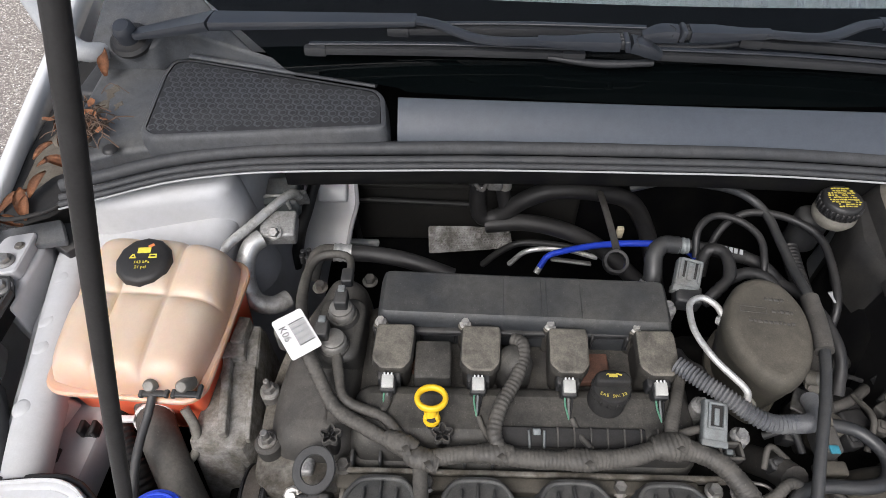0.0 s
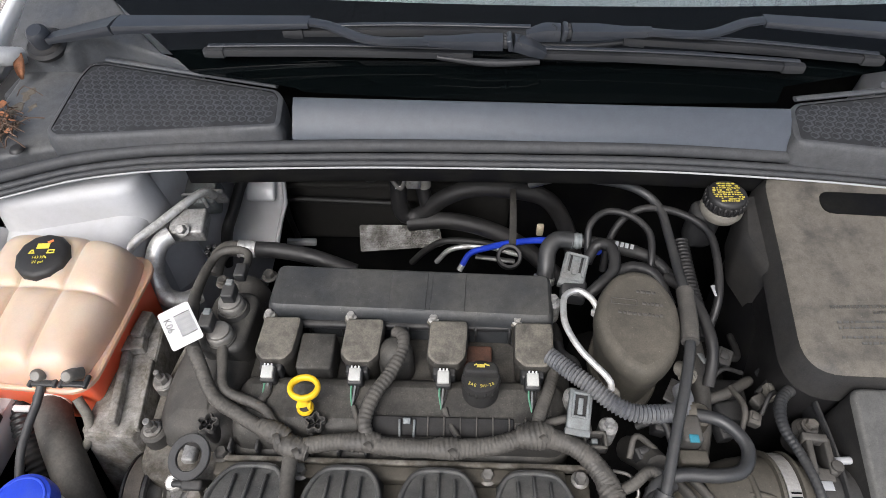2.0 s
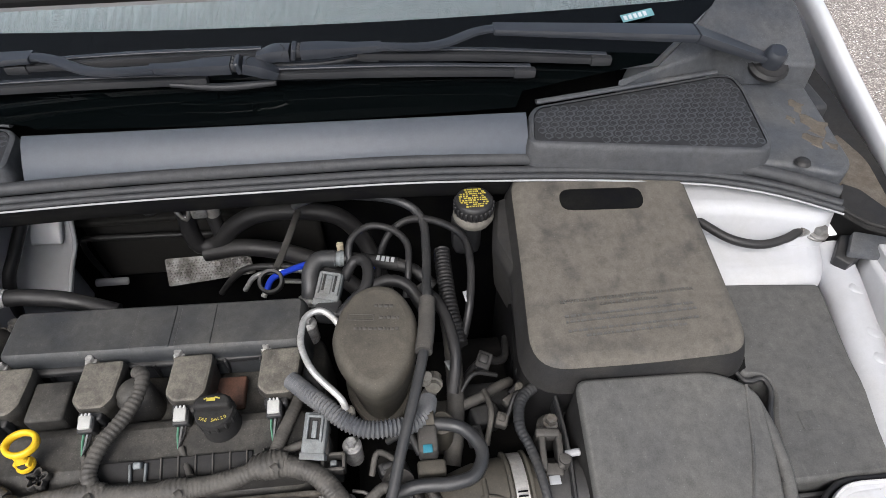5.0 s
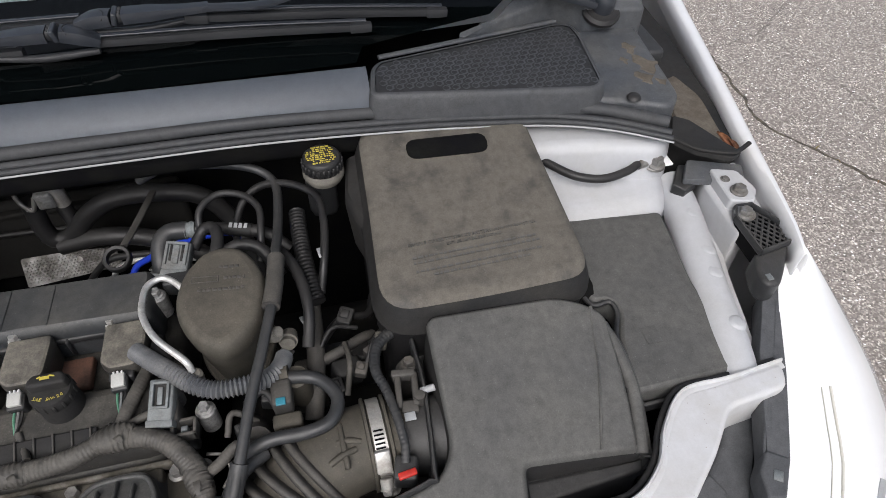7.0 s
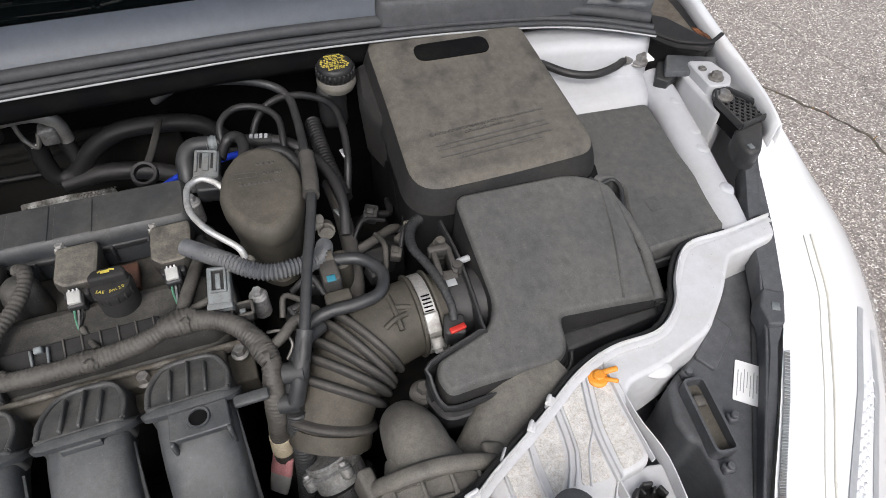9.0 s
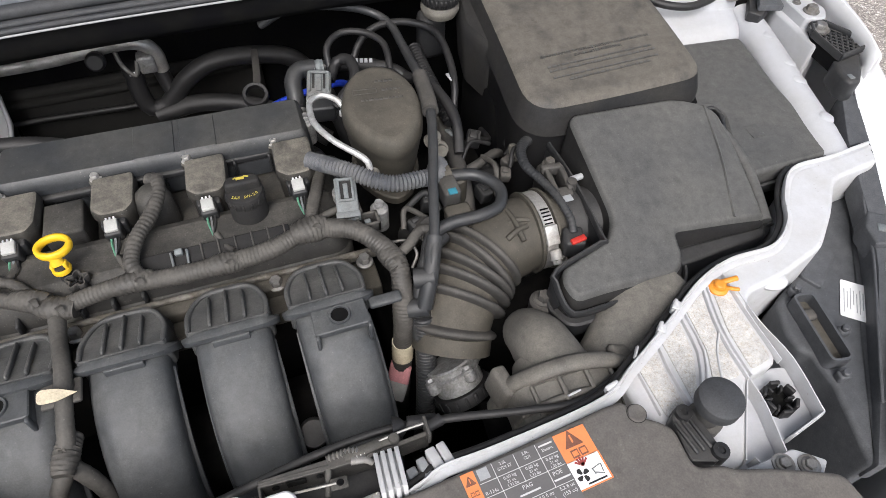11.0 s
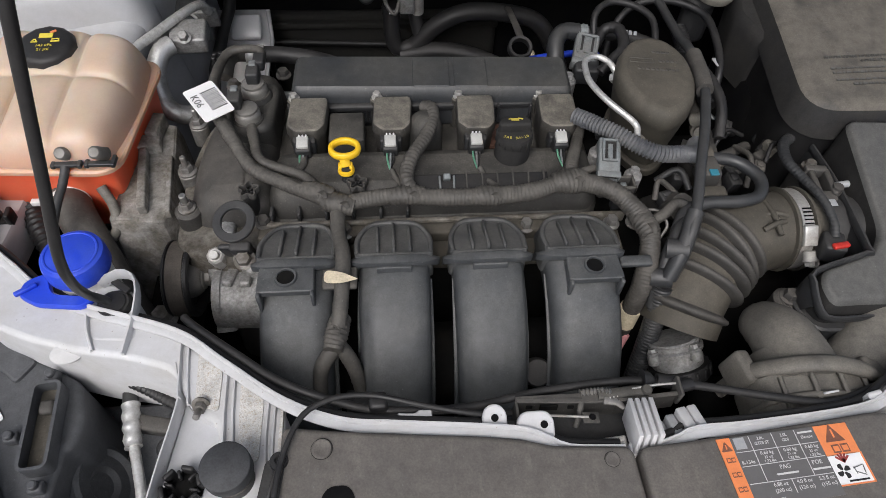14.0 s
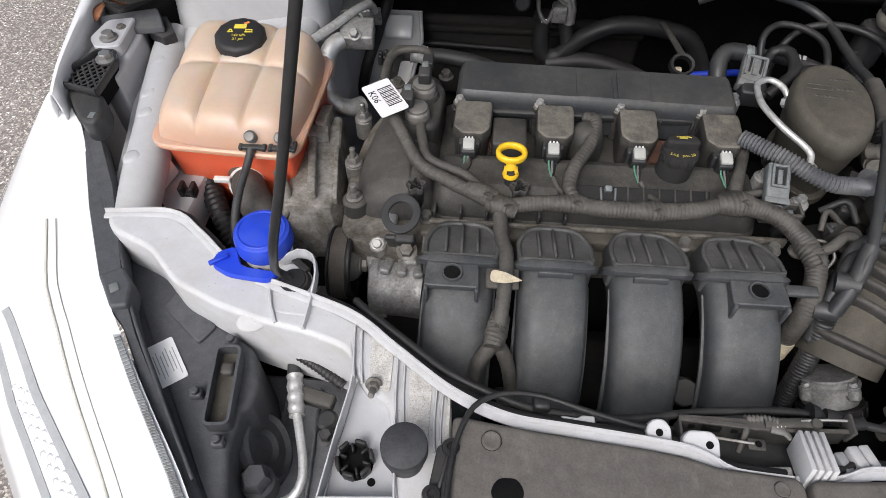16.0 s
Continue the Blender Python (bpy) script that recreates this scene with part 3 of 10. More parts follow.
for k in range(22):
    x, y, z = run_[(k * 7) % len(run_)]
    if 0.9 < y < 1.5:
        a = rnd.uniform(0, 6.28)
        part("weed_blade", sweep([(x, y, 0.0), (x + 0.012 * math.cos(a), y + 0.012 * math.sin(a), 0.010), (x + 0.026 * math.cos(a), y + 0.026 * math.sin(a), 0.006)], 0.0030, 0.006, 5, flat=0.3, taper=(1, 0.8, 0.2)), M_WEED, crack_)

body = thing("car_body", "white painted car body around an open engine bay", "car body", (CENTRE, 0.3, 0.0), kind="structure")


def wing():
    """A front wing with its rolled shoulder and side, as strips along the car."""
    inner = [(0.985, 1.25, 1.03), (0.968, 0.90, 0.995), (0.952, 0.69, 0.957), (0.925, 0.55, 0.949), (0.903, 0.45, 0.945), (0.889, 0.36, 0.941), (0.880, 0.30, 0.936), (0.874, 0.265, 0.928)]
    steps = [(0.0, -0.03), (0.0, 0.0), (0.004, 0.004), (0.012, 0.003), (0.020, -0.004), (0.027, -0.016), (0.032, -0.04), (0.035, -0.08), (0.037, -0.14), (0.04, -0.3), (0.036, -0.45)]
    grid = []
    for u, (dx, dz) in enumerate(steps):
        grid.append([Vector((x + dx * (0.4 + 0.6 * min(1, max(0, (y - 0.25) / 0.18))), y, z + dz)) for x, y, z in inner])
    b = bmesh.new()
    rows = [[b.verts.new(p) for p in spline(line, 0.03)] for line in grid]
    for a, c in zip(rows, rows[1:]):
        for i in range(min(len(a), len(c)) - 1):
            b.faces.new((a[i], a[i + 1], c[i + 1], c[i]))
    bmesh.ops.recalc_face_normals(b, faces=b.faces)
    return smooth(b, 60)


for flip in (False, True):
    SIDE[0] = flip
    f = wing()
    bmesh.ops.solidify(f, geom=f.faces[:], thickness=0.002)
    part("wing_panel", f, M_WHITE, body, "glossy white front wing")
    # inner rail: rounded ridge beside the fuse box, bolting flange behind it, sheet going down
    part("apron_ridge", sweep([(0.768, 0.165, 0.868), (0.776, 0.205, 0.873), (0.788, 0.262, 0.877), (0.806, 0.340, 0.881), (0.820, 0.400, 0.884), (0.826, 0.44, 0.886)], 0.0215, 0.01, 20, taper=(0.92, 1.0, 0.97, 1.0, 0.95, 0.9), square=2.3), M_PRIMER, body, "white painted inner wing ridge")
    for x, y in ((0.783, 0.225), (0.794, 0.288), (0.802, 0.318), (0.812, 0.372)):
        part("pressed_boss", lathe([(0, 0.0012), (0.005, 0.0011), (0.008, 0.0004), (0.010, -0.002)], 18, pose(x + 0.006, y, 0.8965 + 0.045 * (y - 0.25), 0, 14, 0)), M_PRIMER, body)
    part("ridge_flange", sweep([(0.792, 0.175, 0.858), (0.806, 0.225, 0.864), (0.822, 0.300, 0.870), (0.840, 0.370, 0.876)], 0.010, 0.012, 8, flat=0.14, square=4), M_PRIMER, body)
    side = rounded(([(0.838, 0.318), (0.858, 0.325), (0.890, 0.352), (0.902, 0.43), (0.862, 0.44), (0.842, 0.40)]), 0.006)
    part("apron_flange", shell(side, dome(0.60, 0.915, 0.005)), M_PRIMER, body)
    part("apron_panel", shell(rounded(([(0.735, 0.17), (0.80, 0.17), (0.86, 0.34), (0.86, 0.45), (0.735, 0.45)]), 0.01), [(0.80, 0), (0.835, 0), (0.84, 0.003)]), M_PRIMER, body)
    tower = rounded(([(0.655, 0.385), (0.80, 0.385), (0.83, 0.50), (0.83, 0.74), (0.645, 0.74), (0.648, 0.48)]), 0.035, 6)
    part("strut_tower", shell(tower, dome(0.5, 0.905, 0.025, 6, 0.02), slope=(0, 0.22), about=(0.7, 0.41)), M_PRIMER, body, "white painted strut tower")
    # dark gutter behind the cowl end, beside the wing
    pit = rounded(([(0.825, 0.47), (0.872, 0.415), (0.905, 0.435), (0.922, 0.52), (0.945, 0.70), (0.96, 1.0), (0.825, 1.0)]), 0.01)
    part("hinge_gutter", shell(pit, [(0.80, 0), (0.928, 0), (0.931, 0.003)]), M_FLAP, body)
SIDE[0] = False

# bay liners and firewall, near black to stand for the bay's deep shade
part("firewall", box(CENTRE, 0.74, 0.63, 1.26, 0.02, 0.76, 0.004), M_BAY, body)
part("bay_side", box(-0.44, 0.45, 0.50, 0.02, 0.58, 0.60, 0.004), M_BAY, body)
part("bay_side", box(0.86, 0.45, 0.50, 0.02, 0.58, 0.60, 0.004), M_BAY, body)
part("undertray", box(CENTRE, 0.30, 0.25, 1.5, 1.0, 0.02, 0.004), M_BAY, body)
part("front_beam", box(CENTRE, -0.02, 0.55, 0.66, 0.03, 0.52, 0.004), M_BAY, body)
# bumper skin closing the nose
nose = [(-0.50, 0.16), (-0.47, 0.02), (-0.40, -0.10), (-0.2, -0.19), (CENTRE, -0.22), (0.61, -0.19), (0.81, -0.10), (0.88, 0.02), (0.91, 0.16), (0.89, 0.16), (0.86, 0.03), (0.79, -0.08), (0.6, -0.165), (CENTRE, -0.195), (-0.2, -0.165), (-0.38, -0.08), (-0.45, 0.03), (-0.48, 0.16)]
part("bumper_skin", shell(rounded(nose, 0.03), [(0.24, 0.0), (0.5, -0.02), (0.70, 0.0), (0.735, 0.006)]), M_WHITE, body)

# ---- open bonnet above the bay, hinged at the cowl ----
hood_pose = pose(CENTRE, 0.60, 1.15, 0, 0, 0) @ Matrix.Rotation(radians(-60), 4, "X")
hood = thing("bonnet", "white car bonnet propped open over the engine bay", "bonnet", (CENTRE, 0.60, 1.15))
outline = rounded([(-0.72, 0.02), (0.72, 0.02), (0.70, -0.45), (0.62, -0.78), (0.35, -0.93), (-0.35, -0.93), (-0.62, -0.78), (-0.70, -0.45)], 0.06)
part("outer_skin", moved(shell(outline, [(0.012, 0), (0.024, 0.004), (0.03, 0.03)]), hood_pose), M_WHITE, hood)
part("liner", moved(shell(inset(outline, 0.03), [(-0.012, 0.02), (-0.004, 0.0), (0.011, 0.0)]), hood_pose), M_HOODIN, hood, "black underside liner")
rod = thing("bonnet_stay", "slim black bonnet prop rod with a hooked foot", "prop rod", (-0.215, 0.12, 0.895))
part("rod", sweep([(-0.207, 0.121, 0.893), (-0.212, 0.122, 0.899), (-0.2168, 0.119, 0.909), (-0.2145, 0.112, 0.925), (-0.2045, 0.0965, 0.96), (-0.194, 0.088, 1.0), (-0.177, 0.0945, 1.064), (-0.1455, 0.120, 1.20), (-0.1085, 0.156, 1.36), (-0.077, 0.190, 1.50), (-0.027, 0.243, 1.72)], 0.0038, 0.012, 14, taper=(0.95, 1.0, 1.05, 1.08)), M_RUBBER, rod)
part("pivot_collar", lathe([(0, -0.004), (0.010, -0.004), (0.012, 0), (0.010, 0.004), (0.006, 0.005), (0, 0.005)], 20, pose(-0.206, 0.121, 0.892)), M_RUBBER, rod)
part("pivot_ball", lathe([(0, 0.010), (0.005, 0.009), (0.0065, 0.004), (0.005, 0), (0, 0)], 14, pose(-0.237, 0.124, 0.889)), M_RUBBER, rod)

# ---- windscreen, cowl and wipers ----
screen = thing("windscreen", "dark curved windscreen with a black printed border", "windscreen", (CENTRE, 0.62, 1.03), kind="structure")


def screen_sheet(v0, v1, rows_, lift=0.0):
    """A curved band of the windscreen between two heights up its slope; its lower corners are cut back."""
    b = bmesh.new()
    grid = []
    for j in range(rows_ + 1):
        row = []
        for x in [-0.72 + 1.44 * i / 144 for i in range(145)]:
            base = 0.560 - 0.025 * x + 0.19 * x * x
            corner = 0.558 - 0.025 * x + 0.85 * max(0.0, abs(x) - 0.345)
            if abs(x) > 0.264:
                corner = max(corner, 0.5830 + 0.22 * (abs(x) - 0.264))
            lo, hi = base + 0.827 * v0, base + 0.827 * v1
            lo = min(max(lo, corner), hi - 0.001)
            y = lo + (hi - lo) * j / rows_
            row.append(b.verts.new((CENTRE + x, y, 1.030 + lift + 0.488 * (y - base) - 0.05 * x * x)))
        grid.append(row)
    for r0, r1 in zip(grid, grid[1:]):
        for i in range(144):
            b.faces.new((r0[i], r0[i + 1], r1[i + 1], r1[i]))
    bmesh.ops.solidify(b, geom=b.faces[:], thickness=-0.005)
    bmesh.ops.recalc_face_normals(b, faces=b.faces)
    return smooth(b)


part("printed_border", screen_sheet(0.0, 0.1306, 5), M_GLASS, screen, "black printed border")
clear = part("pane", screen_sheet(0.1307, 0.75, 14), M_CLEAR, screen)
clear.visible_shadow = False
part("dashboard_top", screen_sheet(0.10, 0.75, 8, -0.06), M_DASH, screen, "pale grey dashboard seen through the glass")

cowl = thing("cowl_panel", "satin black plastic cowl below the windscreen", "cowl panel", (CENTRE, 0.53, 0.99))
b = bmesh.new()
prof = [(0.002, 0.994), (0.004, 1.001), (0.016, 1.014), (0.028, 1.025), (0.0385, 1.0315), (0.0405, 1.0305), (0.044, 1.020)]
rows = []
for dy, z in prof:
    rows.append([b.verts.new((CENTRE + x, 0.517 + dy - 0.025 * x, z)) for x in [(-0.268 + 0.536 * i / 24) for i in range(25)]])
for r0, r1 in zip(rows, rows[1:]):
    for i in range(24):
        b.faces.new((r0[i], r0[i + 1], r1[i + 1], r1[i]))
bmesh.ops.solidify(b, geom=b.faces[:], thickness=-0.004)
part("centre_panel", smooth(b, 50), M_COWL, cowl, "smooth satin centre panel")
GRILLE = [(0.470, 0.509), (0.479, 0.562), (0.490, 0.577), (0.728, 0.633), (0.748, 0.627), (0.751, 0.600), (0.738, 0.495), (0.722, 0.484)]
GTILT = dict(slope=(-0.045, 0), about=(0.48, 0.5))
for flip in (False, True):
    SIDE[0] = flip
    # side deck that carries the intake grille, wiper pivot and drain
    deck = rounded([(0.472, 0.520), (0.482, 0.572), (0.60, 0.600), (0.76, 0.625), (0.835, 0.625), (0.828, 0.478), (0.808, 0.460), (0.76, 0.480), (0.68, 0.502), (0.58, 0.514)], 0.012)
    part("side_deck", shell(deck, dome(0.955, 0.990, 0.006), slope=(0, 0.06), about=(0.6, 0.47)), M_DECK, cowl)
    corner = rounded([(0.590, 0.606), (0.644, 0.626), (0.690, 0.662), (0.740, 0.711), (0.832, 0.750), (0.842, 0.615), (0.766, 0.622), (0.752, 0.640), (0.728, 0.643)], 0.008)
    part("corner_trim", shell(corner, dome(0.97, 1.006, 0.004), slope=(0, 0.5), about=(0.6, 0.58)), M_DECK, cowl)
    g = rounded((GRILLE), 0.012)
    gr = part("intake_grille", shell(g, [(0.985, -0.003), (1.004, -0.0025), (1.014, -0.0005), (1.0185, 0.0008), (1.020, 0.003), (1.020, 0.006)], top=False, **GTILT), M_GRILLE, cowl, "raised cowl intake grille with fine honeycomb mesh")
    inner = inset(g, 0.0062)
    part("rear_flange", sweep([(x, y, 1.0205 - 0.045 * (x - 0.48)) for x, y in ((0.492, 0.5825), (0.57, 0.600), (0.66, 0.6205), (0.728, 0.636))], 0.0038, 0.02, 8, flat=0.6, square=4), M_DECK, gr)
    part("mesh_bed", shell(inner, [(1.010, 0), (1.0192, 0.0005)], **GTILT), M_MESHDARK, gr)
    # honeycomb: bars of a hexagon lattice lying in the bed
    lattice = bmesh.new()
    R = 0.0060
    clip = inset(g, 0.011)
    for row in range(46):
        for col in range(40):
            cx = 0.455 + col * R * 1.85 + (row % 2) * R * 0.925
            cy = 0.455 + row * R * 1.6
            if not within(cx, cy, clip):
                continue
            ro = [lattice.verts.new((cx + R * 1.0 * math.sin(k * math.pi / 3), cy + R * 1.0 * math.cos(k * math.pi / 3), 1.01925 - 0.045 * (cx - 0.48))) for k in range(6)]
            ri = [lattice.verts.new((cx + R * 0.58 * math.sin(k * math.pi / 3), cy + R * 0.58 * math.cos(k * math.pi / 3), 1.01940 - 0.045 * (cx - 0.48))) for k in range(6)]
            for k in range(6):
                lattice.faces.new((ro[k], ro[(k + 1) % 6], ri[(k + 1) % 6], ri[k]))
    bmesh.ops.recalc_face_normals(lattice, faces=lattice.faces)
    tagged(part("honeycomb", lattice, M_LATTICE, gr), kind="stuff")
    # drain lip that runs out to the wing
    lip = rounded(([(0.803, 0.434), (0.822, 0.412), (0.862, 0.395), (0.878, 0.403), (0.865, 0.421), (0.840, 0.463), (0.822, 0.473)]), 0.005)
    part("end_flap", shell(lip, dome(0.955, 0.9610, 0.002), slope=(-0.05, 0.1), about=(0.83, 0.43)), M_FLAP, cowl)
    part("end_rim", sweep([(0.803, 0.436, 0.9640), (0.822, 0.413, 0.9630), (0.848, 0.401, 0.9620), (0.866, 0.399, 0.9615), (0.888, 0.409, 0.9620)], 0.0028, 0.006, 8, flat=0.7), M_FLAP, cowl)
    ledge = rounded(([(0.815, 0.405), (0.888, 0.390), (0.895, 0.412), (0.83, 0.43)]), 0.004)
    part("end_ledge", shell(ledge, [(0.918, 0), (0.924, 0), (0.9255, 0.001)], slope=(0, 0.3), about=(0.85, 0.41)), M_DECK, cowl)
SIDE[0] = False

SEAL = [(-0.415, 0.470, 0.980), (-0.369, 0.487, 0.982), (-0.315, 0.506, 0.985), (-0.252, 0.515, 0.990), (-0.188, 0.518, 0.994), (-0.064, 0.520, 0.997), (0.047, 0.522, 0.998), (CENTRE, 0.522, 0.998),
        (0.35, 0.520, 0.998), (0.514, 0.513, 0.993), (0.613, 0.505, 0.988), (0.68, 0.497, 0.984), (0.743, 0.477, 0.981), (0.800, 0.445, 0.979)]
seal = thing("bonnet_seal", "long black rubber weather seal along the cowl edge", "weather seal", (CENTRE, 0.49, 0.97))
part("bulb", sweep(SEAL, 0.0072, 0.02, 14), M_SEAL, seal)
part("lip", sweep([(x, y - 0.0105, z - 0.0065) for x, y, z in SEAL], 0.0044, 0.02, 10, flat=0.8), M_SEAL, seal)
part("carrier", sweep([(x, y - 0.0165, z - 0.0105) for x, y, z in SEAL], 0.0034, 0.02, 10, flat=0.9), M_SEAL, seal, "dusty seal carrier")
part("edge_trim", sweep([(x, y - 0.0205, z - 0.0135) for x, y, z in SEAL], 0.0012, 0.02, 8), M_GUIDE, seal, "pale sheet metal edge")
# near-black sheet standing for the shade under the cowl
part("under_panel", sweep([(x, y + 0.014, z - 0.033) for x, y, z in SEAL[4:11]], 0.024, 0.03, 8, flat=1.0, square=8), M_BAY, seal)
for flip in (False, True):
    SIDE[0] = flip
    part("tower_wall", shell(rounded([(0.648 if flip else 0.585, 0.468), (0.700, 0.455), (0.795, 0.430), (0.825, 0.46), (0.80, 0.50), (0.648 if flip else 0.585, 0.520)], 0.022, 5), dome(0.78, 0.954, 0.014, 6, 0.02)), M_PRIMER, body, "white painted panel behind the strut tower")
SIDE[0] = False


def wiper(name, pivot, knee, elbow, tip, joint, blades, label):
    w = thing(name, label, "wiper", pivot)
    p, k, e, t = (Vector(q) for q in (pivot, knee, elbow, tip))
    part("arm", sweep([p + (k - p) * 0.12, p.lerp(k, 0.5), k], 0.0128, 0.01, 12, flat=0.42, taper=(0.75, 1.0, 1.15), square=7), M_WIPER, w)
    part("channel", sweep([k, k.lerp(e, 0.5), e], 0.0122, 0.02, 12, flat=0.38, taper=(1.15, 0.95, 0.75), square=8), M_WIPER, w)
    d = (t - e)
    part("flat_strip", sweep([e - d * 0.02, e + d * 0.15, e + d * 0.52 + Vector((0, -0.012, -0.002)), t], 0.0065, 0.01, 8, flat=0.5, square=4), M_WIPER, w)
    s_ = 1 if t.x > p.x else -1
    hd = (t - e).normalized()
    end = t + Vector((0.078 * s_, 0.0, 0.0))
    part("head", sweep([t - hd * 0.006, t.lerp(end, 0.22), t.lerp(end, 0.50), end], 0.0092, 0.006, 12, flat=0.62, taper=(0.62, 0.72, 1.0, 1.04), square=9), M_WIPER, w)
    clamp = part("clamp", box(end.x + 0.0075 * s_, end.y, end.z + 0.0005, 0.0055, 0.020, 0.013, 0.0015, 2, (0, -12 * s_, 0)), M_WIPER, w)
    for q in range(3):
        part("clamp_tooth", box(end.x + 0.0028 * s_, end.y - 0.0062 + 0.0062 * q, end.z + 0.001, 0.0070, 0.0030, 0.0095, 0.0008, 1, (0, 20 * s_, 0)), M_BLADE, clamp)
    wedge_end = Vector(joint)
    a0 = end + Vector((0.0115 * s_, 0.0005, -0.001))
    part("blade_adaptor", sweep([a0, a0.lerp(wedge_end, 0.45) + Vector((0, 0, 0.0018)), wedge_end], 0.0098, 0.004, 12, flat=0.72, taper=(0.95, 1.0, 0.66), square=6), M_WIPER, w)
    part("adaptor_seam", sweep([a0 + Vector((0.008 * s_, -0.0095, 0.002)), a0 + Vector((0.0045 * s_, -0.004, 0.0076)), a0 + Vector((0.009 * s_, 0.003, 0.0078))], 0.0006, 0.003, 6), M_BLADE, w)
    part("bridge", sweep([wedge_end - Vector((0.115 * s_, -0.004, 0.008)), wedge_end - Vector((0.06 * s_, 0.0, 0.012)), wedge_end - Vector((0.004 * s_, 0.0, 0.010))], 0.0040, 0.008, 10, flat=0.9, taper=(0.6, 1.0, 0.8), square=5), M_BLADE, w)
    part("pivot_cap", lathe([(0, 0.019), (0.009, 0.018), (0.0125, 0.014), (0.0135, 0.007), (0.0135, -0.005), (0, -0.005)], 20, pose(p.x, p.y, p.z, 20)), M_WIPER, w)
    part("pivot_ring", lathe([(0.013, -0.014), (0.0235, -0.014), (0.025, -0.008), (0.0215, -0.004), (0.020, -0.0045), (0.013, -0.003)], 24, pose(p.x, p.y, p.z, 20)), M_RUBBER, w)
    for a, c in blades:
        a, c = Vector(a), Vector(c)
        mid = a.lerp(c, 0.5) + Vector((0, 0.001, 0.0015))
        bl = part("blade", sweep([a, mid, c], 0.0042, 0.02, 12, flat=1.0, taper=(0.92, 1.08, 0.92), square=7), M_BLADE, w)
        # spoiler strip, lighter than the blade to paint in its top highlight
        part("blade_spoiler", sweep([a + Vector((0, 0.0036, 0.0060)), mid + Vector((0, 0.0036, 0.0064)), c + Vector((0, 0.0036, 0.0060))], 0.0030, 0.02, 10, flat=0.40, square=6), M_WIPER, bl)
        for q, sg in ((a, 1), (c, -1)):
            if (q - wedge_end).length > 0.06:
                u = (c - a).normalized() * sg
                part("end_cap", sweep([q - u * 0.005, q, q + u * 0.018], 0.0054, 0.004, 12, flat=1.0, taper=(0.85, 1.0, 1.0), square=5), M_BLADE, bl)



wiper("wiper_arm", (-0.388, 0.662, 1.040), (-0.272, 0.637, 1.075), (-0.045, 0.623, 1.087), (0.088, 0.587, 1.086), (0.211, 0.588, 1.072),
      [((-0.161, 0.606, 1.060), (0.130, 0.595, 1.065)), ((0.209, 0.589, 1.070), (0.482, 0.585, 1.058))], "matte black wiper arm with a long flat blade on the screen")
wiper("wiper_arm", (0.785, 0.623, 1.030), (0.677, 0.622, 1.072), (0.445, 0.624, 1.090), (0.316, 0.597, 1.092), (0.192, 0.600, 1.086),
      [((-0.071, 0.622, 1.075), (0.196, 0.604, 1.086)), ((0.300, 0.603, 1.079), (0.572, 0.603, 1.056))], "matte black wiper arm crossing over the other blade")

# ---- radiator support panel ----
sup = thing("radiator_support", "white painted moulded radiator support with ribs and gritty dirt", "support panel", (CENTRE, 0.05, 0.85), kind="structure")
ARM_L = [(-0.405, 0.188), (-0.379, 0.193), (-0.340, 0.191), (-0.303, 0.167), (-0.268, 0.137), (-0.228, 0.118), (-0.181, 0.103), (-0.150, 0.090), (-0.108, 0.060), (-0.060, 0.025),
         (-0.056, -0.04), (-0.066, -0.062), (-0.094, -0.064), (-0.102, -0.020), (-0.110, 0.016), (-0.128, 0.024), (-0.138, 0.040), (-0.150, 0.060), (-0.186, 0.072), (-0.226, 0.080), (-0.269, 0.093), (-0.314, 0.114), (-0.35, 0.150), (-0.393, 0.168)]
ARM_R = [(0.81, 0.176), (0.748, 0.170), (0.697, 0.168), (0.664, 0.137), (0.642, 0.105), (0.610, 0.084), (0.55, 0.083), (0.517, 0.069), (0.468, 0.044), (0.404, 0.012),
         (0.404, -0.05), (0.412, -0.080), (0.462, -0.082), (0.505, -0.022), (0.540, -0.018), (0.546, 0.036), (0.560, 0.050), (0.60, 0.055), (0.66, 0.072), (0.70, 0.106), (0.735, 0.143), (0.80, 0.150)]
for arm in (ARM_L, ARM_R):
    part("support_arm", shell(rounded(arm, 0.010, 3), dome(0.80, 0.890, 0.005)), M_SUPPORT, sup)
